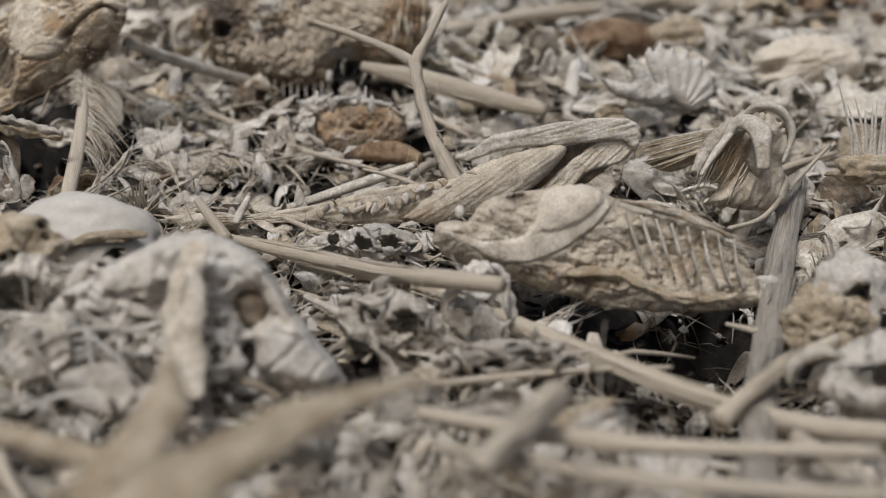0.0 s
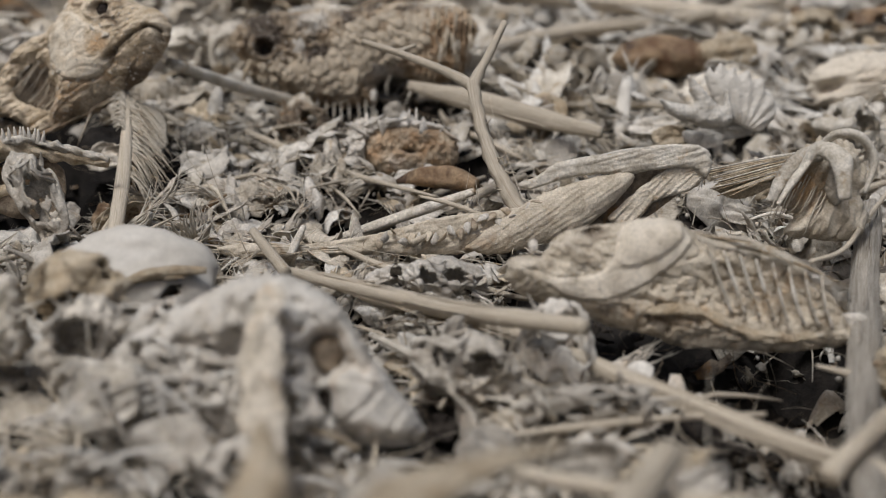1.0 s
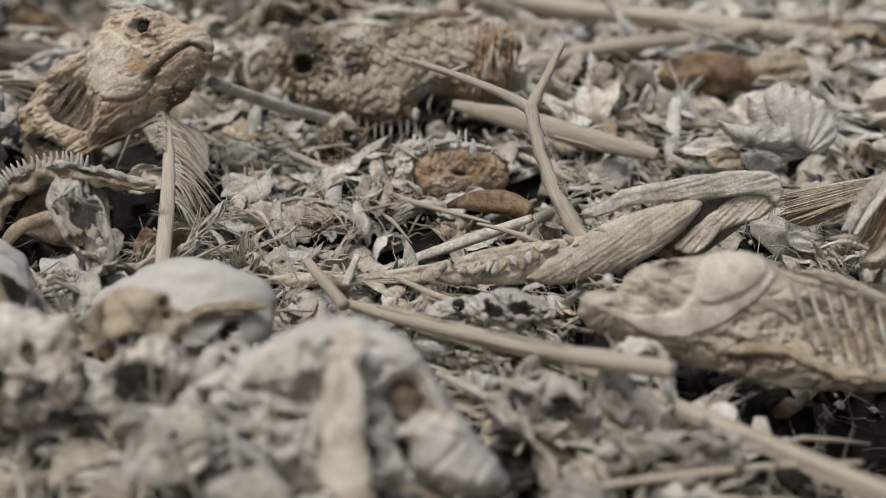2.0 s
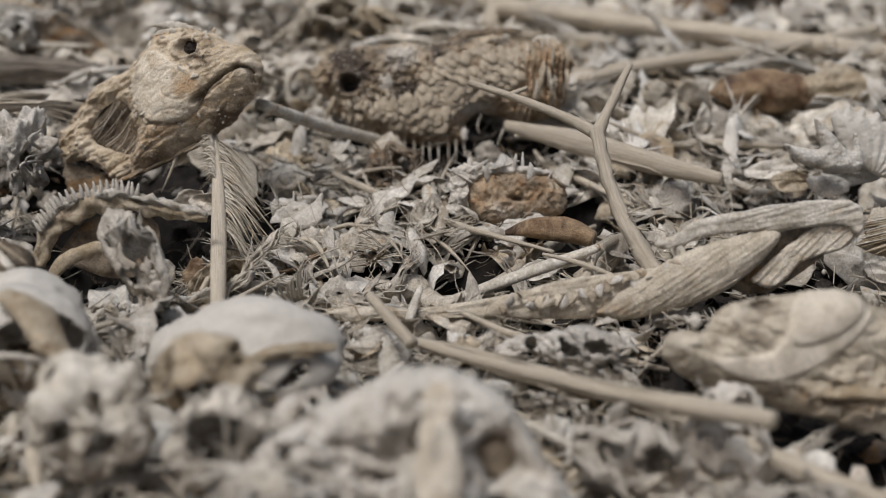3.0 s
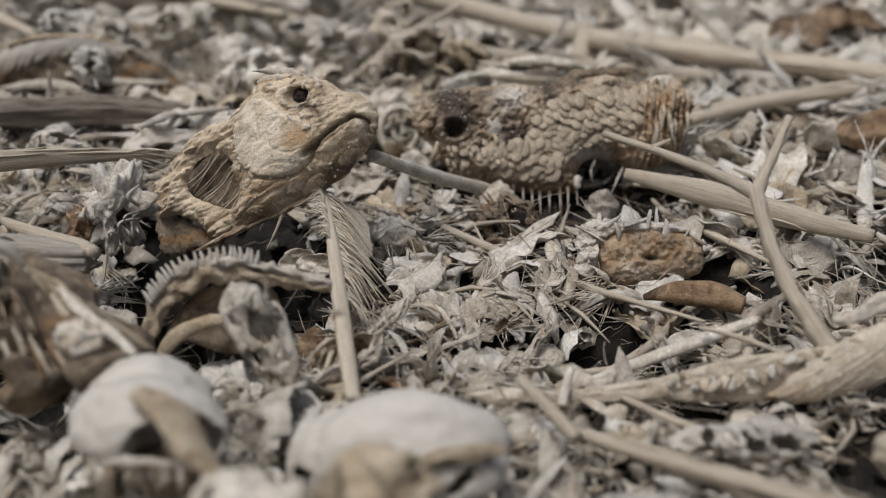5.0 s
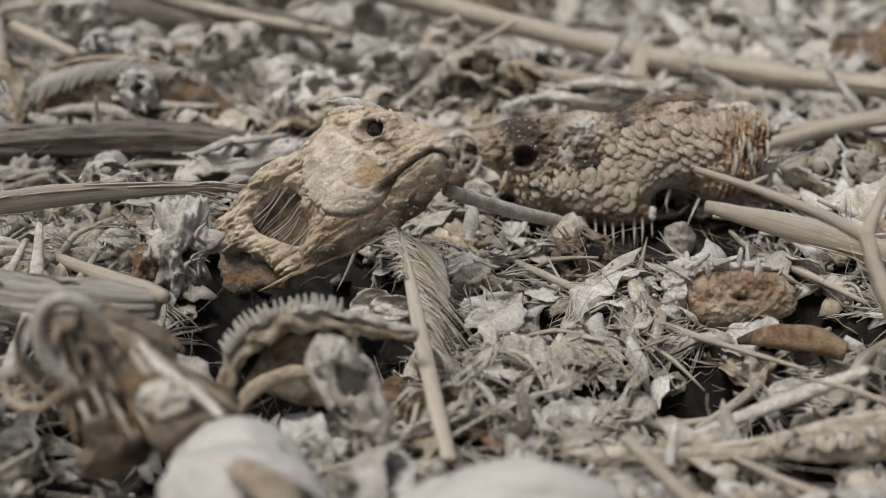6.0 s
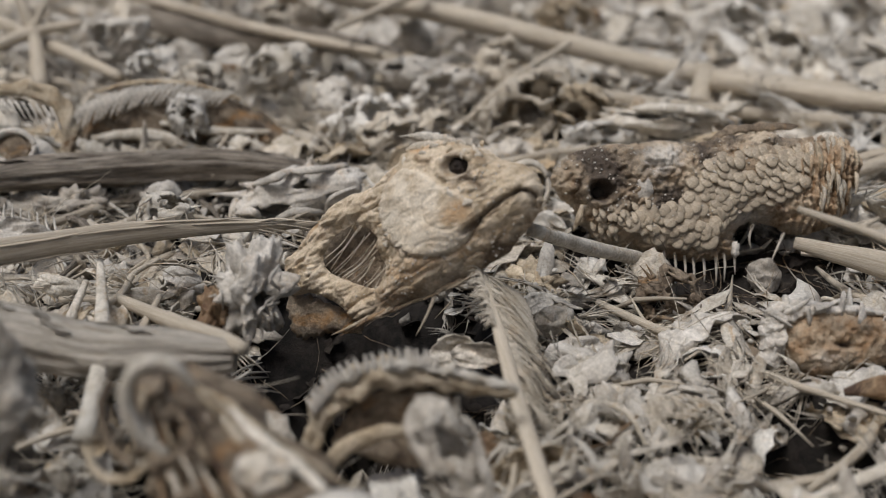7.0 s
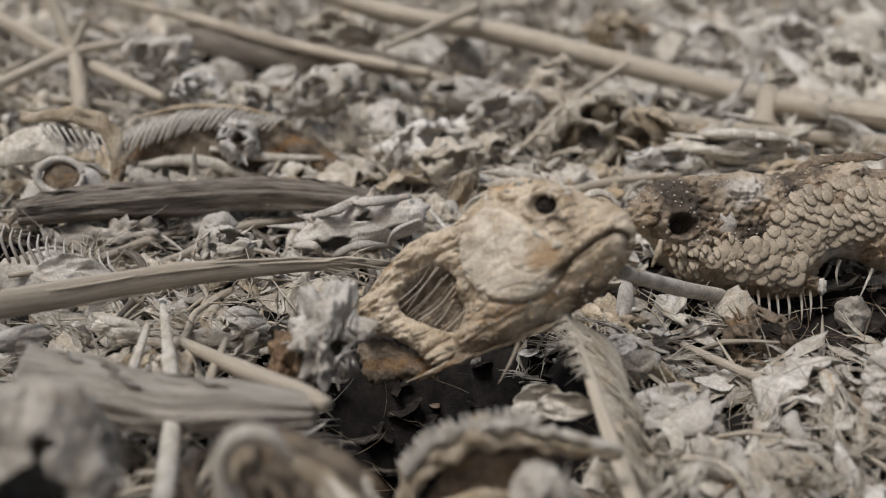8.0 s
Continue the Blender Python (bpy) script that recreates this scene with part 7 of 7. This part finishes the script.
# ---------------------------------------------------------------- middle-sized litter, each piece a thing


def vertebra_geo(seed):
    body = tube([(-0.004, 0, 0), (-0.002, 0, 0), (0.002, 0, 0), (0.004, 0, 0)], [0.0030, 0.0021, 0.0021, 0.0030], seg=12, steps=10, rough=0.15, freq=400, seed=seed)
    up = tube([(0, 0, 0.0015), (0.002, 0, 0.006), (0.006, 0, 0.011)], [0.0014, 0.0010, 0.0003], seg=6, steps=7)
    dn = tube([(0, 0.001, -0.0015), (0.002, 0.005, -0.003), (0.005, 0.010, -0.004)], [0.0012, 0.0008, 0.0003], seg=6, steps=7)
    return merge(body, up, dn)


def shard_geo(seed, long=1.0):
    q = random.Random(seed)
    n = 9
    o = [(math.cos(2 * math.pi * i / n) * q.uniform(0.55, 1.15) * long, math.sin(2 * math.pi * i / n) * q.uniform(0.45, 1.0) * 0.6) for i in range(n)]
    return scaled(plate(o, 0.10, bulge=q.uniform(-0.3, 0.35), bend=q.uniform(-0.5, 0.7), rings=5, seg=30, rough=0.16, freq=2.2, jag=0.22, seed=seed, ridges=0.03 if seed % 3 == 0 else 0), 0.0085)


KINDS = [("bone_fragment", [mesh_of("bone_fragment", shellform((0.0085, 0.0065, 0.006), [((0.3, 0.2, 0.9), 0.85), ((-0.6, 0.5, 0.3), 0.9)], rough=0.5, freq=1.8, sub=4, seed=40 + i, thick=0.16, open_at=0.18), (CHALK, BONE, GREYBIT, BONE)[i % 4]) for i in range(9)], "broken hollow bleached bone fragment in litter", "bone", 230),
         ("vertebra", [mesh_of("vertebra", vertebra_geo(i), (CHALK, BONE)[i % 2]) for i in range(3)], "small bleached fish vertebra with spines", "vertebra", 70),
         ("bone_shard", [mesh_of("bone_shard", shard_geo(i, 1.0 + 0.15 * (i % 4)), (BONE, CHALK, TAN, GREYBIT, CHALK)[i % 5]) for i in range(12)], "thin curved bone plate shard lying in litter", "bone", 290),
         ("skin_scrap", [mesh_of("skin_scrap", shard_geo(60 + i, 1.5), (TAN, DARKSKIN, BROWN)[i % 3]) for i in range(6)], "brown dried scrap of fish skin", "fish skin", 120),
         ("dry_twig", [mesh_of("dry_twig", tube([(-0.03, 0, 0), (-0.01, 0.002 * (i - 2), 0.001), (0.012, 0.0015, 0), (0.03, -0.002 * i, 0.001)], [0.0008, 0.0014, 0.0013, 0.0007], seg=8, steps=14, rough=0.2, seed=i), (STRAW, STRAW, BARK)[i % 3]) for i in range(6)], "loose pale dry straw piece", "straw", 170),
         ("papery_scrap", [mesh_of("papery_scrap", scrap_geo(0.020, 0.013, 200 + i, 0.3), (CHALK, BONE, GREYBIT, TAN, GREYSKIN, CHALK)[i % 6]) for i in range(14)], "crumpled papery scrap of dried skin", "scrap", 290),
         ("large_scrap", [mesh_of("large_scrap", scrap_geo(0.030, 0.019, 300 + i, 0.35), (CHALK, GREYSKIN, BONE, GREYBIT, TAN)[i % 5]) for i in range(10)], "large torn scrap of bleached skin and bone", "scrap", 170),
         ("crusty_clump", [mesh_of("crusty_clump", scaled(lump((1.2, 0.9, 0.6), 0.9, 2.3, 4, 7.0 * i, 0.4), 0.0062), (GREYBIT, CHALK, TAN, GREYSKIN)[i % 4]) for i in range(8)], "crusty clump of salt and bone crumbs", "crust", 170),
         ("splinter", [mesh_of("splinter", tube([(-0.011, 0, 0), (0, 0.0008 * (i - 1), 0.0012), (0.011, 0, 0)], [0.0004, 0.0016, 0.0002], seg=7, steps=8, rough=0.3, flat=0.5, seed=i), (BONE, CHALK, STRAW)[i % 3]) for i in range(6)], "pointed bone splinter in litter", "bone", 260),
         ("white_scrap", [mesh_of("white_scrap", scrap_geo(0.023, 0.014, 400 + i, 0.35, 0.03), WHITE) for i in range(8)], "bright white torn flake of bleached bone", "scrap", 110),
         ("fish_rib", [mesh_of("fish_rib", tube([(-0.014, 0, -0.002), (-0.005, 0.0015 * (i - 2), 0.002), (0.005, 0.002 * (i - 2), 0.003), (0.014, 0.0, -0.002)], [0.0003, 0.0008, 0.0007, 0.0002], seg=6, steps=12, rough=0.2, flat=0.7, seed=i), (WHITE, BONE, FIBRE)[i % 3]) for i in range(6)], "thin curved pale fish rib in litter", "bone", 240)]


def place(rng):
    while True:
        # denser towards the near shore
        y = 0.19 + 0.90 * rng.random() ** 1.15
        x = rng.uniform(-0.66, 0.46)
        if in_plan(x, y):
            return x, y


q = random.Random(11)


def lay(name, m_of, label, cat, n):
    for i in range(n):
        for _ in range(30):
            x, y = place(q)
            if not is_clear(x, y, 0.006) and gap(x, y) < 0.35:
                break
        k = q.uniform(0.6, 1.4) * (1.0 if y < 0.55 else 1.35)
        lift = {"bone_fragment": 0.0045, "dry_twig": 0.010}.get(name, 0.0075)
        flat = {"dry_twig": 8, "papery_scrap": 30}.get(name, 26)
        m_of(pose(x, y, ground_z(x, y) + lift * q.uniform(0.6, 1.4), q.gauss(12, flat), q.gauss(0, flat), q.uniform(0, 360)), k, label, cat, name)


def one_mesh(meshes):
    def put(m, k, label, cat, name):
        ob = new(name, q.choice(meshes))
        ob.matrix_world = m @ Matrix.Diagonal((k, k, k, 1))
        tagged(ob, label, cat, name.replace("_", " ") + "s in the litter")
    return put


for name, meshes, label, cat, n in KINDS:
    lay(name, one_mesh(meshes), label, cat, n)

# fans of fin rays: a few rays that spread from one root
ray = [mesh_of("fin_ray", tube([(0, 0, 0), (0.5, 0, 0.08 + 0.03 * i), (1, 0.02, -0.04)], [0.045, 0.034, 0.010], seg=5, steps=6), (FIBRE, BONE)[i % 2]) for i in range(2)]
fans = []
for v in range(4):
    f = thing("fin_fan", pose(0, 0, -0.5), "fan of loose dried fin rays", "fin", "fin fans in the litter")
    n = 8 + v
    for i in range(n):
        r = new("fin_ray", ray[v % 2])
        r.parent = f
        L = q.uniform(0.011, 0.017)
        r.matrix_local = pose(0, (i - n / 2) * 0.0009, 0, 0, q.gauss(0, 5), (i / (n - 1) - 0.5) * (24 + 12 * v)) @ Matrix.Diagonal((L, L, L, 1))
    fans.append(f)
used = 0


def put_fan(m, k, label, cat, name):
    global used
    if used < len(fans):
        fans[used].matrix_world = m
    else:
        copy_thing(fans[used % len(fans)], m)
    used += 1


lay("fin_fan", put_fan, "", "", 110)

# ---------------------------------------------------------------- fine litter: nobody could count it


def tri(geo):
    V, F, G = geo
    T = []
    for f in F:
        for i in range(1, len(f) - 1):
            T.append((f[0], f[i], f[i + 1]))
    return np.asarray(V, float), np.array(T), G


def stuff(name, geos, n, mat, label, seed, size, tilt, lift, keep=0.0, smooth=True, smin=0.5, smax=1.5, lowclear=False, anywhere=False):
    rng = np.random.default_rng(seed)
    qq = random.Random(seed)
    geos = [tri(g) for g in geos]
    Vs, Ts, Gs, base = [], [], [], 0
    per = [[] for _ in geos]
    for i in range(n):
        x, y = place(qq)
        if not anywhere and is_clear(x, y, keep) or not anywhere and gap(x, y) > qq.uniform(0.25, 0.9):
            if not lowclear or qq.random() < 0.85:
                continue
        per[i % len(geos)].append((x, y, ground_z(x, y) + qq.uniform(*lift)))
    for (V, T, G), at in zip(geos, per):
        m = len(at)
        if not m:
            continue
        at = np.array(at)
        a, b, c = rng.normal(0, tilt, m), rng.normal(0, tilt, m), rng.uniform(0, 2 * np.pi, m)
        k = size * rng.uniform(smin, smax, m)
        ca, sa, cb, sb, cc, sc = np.cos(a), np.sin(a), np.cos(b), np.sin(b), np.cos(c), np.sin(c)
        O, I = np.zeros(m), np.ones(m)
        Rx = np.array([[I, O, O], [O, ca, -sa], [O, sa, ca]]).transpose(2, 0, 1)
        Ry = np.array([[cb, O, sb], [O, I, O], [-sb, O, cb]]).transpose(2, 0, 1)
        Rz = np.array([[cc, -sc, O], [sc, cc, O], [O, O, I]]).transpose(2, 0, 1)
        R = Rz @ Ry @ Rx
        W = np.einsum("nij,vj->nvi", R, V) * k[:, None, None] + at[:, None, :]
        Vs.append(W.reshape(-1, 3))
        Ts.append((T[None] + (np.arange(m) * len(V))[:, None, None]).reshape(-1, 3) + base)
        Gs.append(np.tile(G if G is not None else np.zeros((len(V), 3)), (m, 1)) + np.repeat(rng.uniform(0, 9, m), len(V))[:, None] * [1, 0, 0])
        base += m * len(V)
    V, T, G = np.vstack(Vs), np.vstack(Ts), np.vstack(Gs)
    me = bpy.data.meshes.new(name)
    me.vertices.add(len(V))
    me.vertices.foreach_set("co", V.astype(np.float32).ravel())
    me.loops.add(len(T) * 3)
    me.loops.foreach_set("vertex_index", T.astype(np.int32).ravel())
    me.polygons.add(len(T))
    me.polygons.foreach_set("loop_start", (np.arange(len(T)) * 3).astype(np.int32))
    me.update(calc_edges=True)
    if smooth:
        me.polygons.foreach_set("use_smooth", np.ones(len(T), bool))
    at = me.attributes.new("grain", "FLOAT_VECTOR", "POINT")
    at.data.foreach_set("vector", G.astype(np.float32).ravel())
    me.materials.append(mat)
    me.validate()
    tagged(new(name, me), label, "litter", kind="stuff")


def flake_geo(seed, long=1.0, seg=10, rings=2):
    g = random.Random(seed)
    n = 7
    o = [(math.cos(2 * math.pi * i / n) * g.uniform(0.5, 1.2) * long, math.sin(2 * math.pi * i / n) * g.uniform(0.4, 1.0) * 0.7) for i in range(n)]
    return plate(o, 0.05, bulge=g.uniform(-0.4, 0.4), bend=g.uniform(-0.7, 0.9), rings=rings, seg=seg, rough=0.3, freq=1.8, jag=0.35, seed=seed)


def needle_geo(seed, r=0.03):
    g = random.Random(seed)
    return tube([(-1, 0, 0), (0, g.uniform(-0.2, 0.2), g.uniform(0, 0.2)), (1, g.uniform(-0.2, 0.2), 0)], [r * 0.4, r, r * 0.25], seg=4, steps=5)


def fibre_geo(seed, r=0.012):
    g = random.Random(seed)
    p, d, pts = np.array([-1.0, 0, 0]), np.array([0.5, 0, 0.1]), []
    for _ in range(6):
        pts.append(tuple(p))
        p = p + d
        d = d + [g.gauss(-0.04, 0.14), g.gauss(0, 0.2), g.gauss(-0.02, 0.14)]
    return tube(pts, [r, r, r * 0.5], seg=4, steps=9)


def tuft_geo(seed):
    """A brush of fine fibres from one root."""
    g = random.Random(seed)
    hairs = []
    for _ in range(34):
        a, e = g.gauss(0, 0.3), g.gauss(0.25, 0.2)
        d = np.array([math.cos(a) * math.cos(e), math.sin(a) * math.cos(e), math.sin(e)])
        root = np.array([g.uniform(-0.15, 0.15), g.uniform(-0.22, 0.22), 0])
        L = g.uniform(0.6, 1.25)
        hairs.append(tube([root, root + d * L * 0.5, root + d * L + (0, g.gauss(0, 0.12), -0.15 * L)], [0.022, 0.017, 0.006], seg=3, steps=5))
    return merge(*hairs)


def curl_geo(seed):
    g = random.Random(seed)
    span = g.uniform(2.0, 4.5)
    return tube([(math.cos(a), math.sin(a), 0.2 * a) for a in np.linspace(0, span, 8)], [0.08, 0.22, 0.2, 0.06], seg=6, steps=10, flat=0.5)


def shred_geo(seed):
    """A torn strip of dry skin that splits into fibres at one end."""
    g = random.Random(seed)
    V, F, G = plate([(-1.0, -0.16), (-0.5, 0.2), (0.1, 0.17), (0.7, 0.24), (1.0, 0.05), (0.75, -0.2), (0.2, -0.1), (-0.5, -0.22)], 0.03, bulge=g.uniform(-0.1, 0.2), bend=g.uniform(-0.3, 0.5), rings=3, seg=22, jag=0.2, seed=seed)
    V = V + np.array([[0, 0.08 * noise.noise(Vector((v[0] * 2, seed, 0))), 0.10 * noise.noise(Vector((v[0] * 1.5, v[1] * 9, seed)))] for v in V])
    hairs = [tube([(0.4, g.uniform(-0.15, 0.15), 0.02), (0.9, g.uniform(-0.25, 0.25), 0.05), (g.uniform(1.2, 1.7), g.uniform(-0.45, 0.45), g.uniform(-0.1, 0.3))], [0.03, 0.024, 0.006], seg=4, steps=6) for _ in range(8)]
    return merge((V, F, G), *hairs)


def crumple_geo(seed):
    """A small crumpled papery piece with creases."""
    g = random.Random(seed)
    n = 8
    V, F, G = plate([(math.cos(2 * math.pi * i / n) * g.uniform(0.6, 1.15), math.sin(2 * math.pi * i / n) * g.uniform(0.45, 0.9)) for i in range(n)], 0.03, bulge=g.uniform(-0.2, 0.3), bend=g.uniform(-0.4, 0.7), rings=6, seg=22, jag=0.25, seed=seed)
    return V + np.array([[0, 0, 0.30 * abs(noise.noise(Vector((v[0] * 1.6, v[1] * 1.6, seed)))) + 0.12 * noise.noise(Vector((v[0] * 5, v[1] * 5, seed)))] for v in V]), F, G


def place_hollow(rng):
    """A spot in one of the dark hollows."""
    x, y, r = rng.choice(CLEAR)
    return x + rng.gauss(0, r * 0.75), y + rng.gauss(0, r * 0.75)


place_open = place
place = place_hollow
# black pieces put into the hollows so that they look shaded
stuff("hollow_scraps", [crumple_geo(900 + i) for i in range(8)], 500, BLACK, "black scraps added to darken hollows like shade", 51, 0.0050, 0.5, (0.0, 0.004), anywhere=True)
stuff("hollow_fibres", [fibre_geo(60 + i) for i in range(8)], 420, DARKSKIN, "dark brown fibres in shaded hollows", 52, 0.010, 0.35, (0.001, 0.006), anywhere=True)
place = place_open
stuff("skin_shreds", [shred_geo(i) for i in range(12)], 1500, BONE, "torn strips of dry skin with split ends", 54, 0.0105, 0.42, (0.003, 0.012), 0.001)
stuff("grey_shreds", [shred_geo(30 + i) for i in range(10)], 1000, GREYBIT, "grey torn strips of dry skin", 55, 0.0110, 0.45, (0.002, 0.011), 0.001)
stuff("pale_crumples", [crumple_geo(i) for i in range(14)], 900, WHITE, "white crumpled papery skin pieces", 56, 0.0072, 0.5, (0.004, 0.012), 0.002)
stuff("tan_crumples", [crumple_geo(40 + i) for i in range(12)], 900, GREYSKIN, "tan crumpled papery skin pieces", 57, 0.0085, 0.5, (0.004, 0.012), 0.002)
stuff("salt_dust", [lump((1, 0.8, 0.7), 0.6, 1.6, 1, 3.0 * i) for i in range(5)], 7000, CHALK, "white crumbs of salt and bone dust", 58, 0.0009, 1.0, (0.004, 0.012), 0.0, smin=0.3, smax=1.7)


def place_slope(rng):
    """The far slope behind the scaly fish."""
    return rng.uniform(-0.12, 0.30), rng.uniform(0.50, 0.95)


place = place_slope
stuff("slope_shreds", [shred_geo(60 + i) for i in range(10)], 420, WHITE, "long pale shreds of skin on the far slope", 59, 0.020, 0.4, (0.006, 0.018), 0.004)
stuff("slope_crumples", [crumple_geo(70 + i) for i in range(12)], 380, BONE, "cream crumpled skin pieces on the far slope", 60, 0.015, 0.5, (0.006, 0.016), 0.006)
place = place_open
stuff("large_flakes", [flake_geo(500 + i, 1.3, 16, 4) for i in range(16)], 1500, GREYSKIN, "grey-tan torn skin and bone flakes in thick layer", 20, 0.0075, 0.5, (0.002, 0.009), 0.001, smin=0.6, smax=1.4)
stuff("grey_flakes", [flake_geo(i) for i in range(14)], 3000, GREYBIT, "grey-white flakes of bone and skin covering ground", 21, 0.0060, 0.5, (0.0, 0.007), 0.0, lowclear=True)
stuff("pale_flakes", [flake_geo(100 + i, 1.4) for i in range(14)], 2000, BONE, "cream bone flakes scattered over ground", 22, 0.0056, 0.55, (0.002, 0.010), 0.001)
stuff("white_flakes", [flake_geo(200 + i, 1.3) for i in range(10)], 1900, CHALK, "small chalky white bone chips", 23, 0.0058, 0.6, (0.003, 0.011), 0.002)
stuff("tan_flakes", [flake_geo(300 + i, 1.6) for i in range(10)], 1500, TANBIT, "tan dried skin chips", 24, 0.0050, 0.5, (0.0, 0.009), 0.001)
stuff("bone_needles", [needle_geo(i) for i in range(8)], 7500, FIBRE, "fine loose fish spines and needles", 25, 0.0085, 0.42, (0.003, 0.013), 0.001)
stuff("grey_needles", [needle_geo(50 + i, 0.045) for i in range(8)], 4500, GREYBIT, "grey splinters of bone", 26, 0.0072, 0.45, (0.001, 0.010), 0.0, lowclear=True)
stuff("fibres", [fibre_geo(i) for i in range(12)], 6500, FIBRE, "tangled thin dry fibres", 27, 0.0115, 0.45, (0.002, 0.012), 0.0)
stuff("fibre_tufts", [tuft_geo(i) for i in range(8)], 1300, FIBRE, "brushes of fine dry fibres", 32, 0.0125, 0.5, (0.001, 0.008), 0.002)
stuff("straw_bits", [needle_geo(80 + i, 0.055) for i in range(8)], 1500, STRAW, "short scattered straw bits", 28, 0.0135, 0.25, (0.005, 0.013), 0.003)
stuff("bone_curls", [curl_geo(i) for i in range(8)], 1500, BONE, "small curled bone rings and hooks", 29, 0.0034, 0.8, (0.002, 0.010), 0.003)
stuff("crumbs", [lump((1, 0.8, 0.7), 0.6, 1.6, 2, 5.0 * i) for i in range(6)], 2600, GREYBIT, "grey crumbs of bone and salt", 30, 0.0013, 1.0, (0.0, 0.006), 0.0, smin=0.3, smax=1.8, lowclear=True)
stuff("dark_flakes", [flake_geo(400 + i, 1.4) for i in range(8)], 900, DARKSKIN, "dark brown scraps between bones", 31, 0.0050, 0.5, (-0.002, 0.005), 0.0, lowclear=True)

# thinner litter on the shore all round, which is not walked past


def place_far(rng):
    while True:
        x, y = rng.uniform(-2.2, 2.0), rng.uniform(-1.2, 3.0)
        if not in_plan(x, y) and math.hypot(x + 0.1, y - 0.5) < 2.1 and not (-0.3 < x < 0.15 and -0.15 < y < 0.26):
            return x, y


place = place_far
stuff("outer_flakes", [flake_geo(600 + i, 1.4) for i in range(10)], 5200, GREYSKIN, "pale torn flakes on the shore around", 41, 0.014, 0.4, (0.002, 0.010))
stuff("outer_chips", [flake_geo(700 + i, 1.3) for i in range(10)], 3600, WHITE, "white bone chips on the shore around", 42, 0.011, 0.5, (0.002, 0.012))
stuff("outer_straw", [needle_geo(800 + i, 0.05) for i in range(6)], 1800, STRAW, "straw bits on the shore around", 43, 0.030, 0.12, (0.006, 0.014))
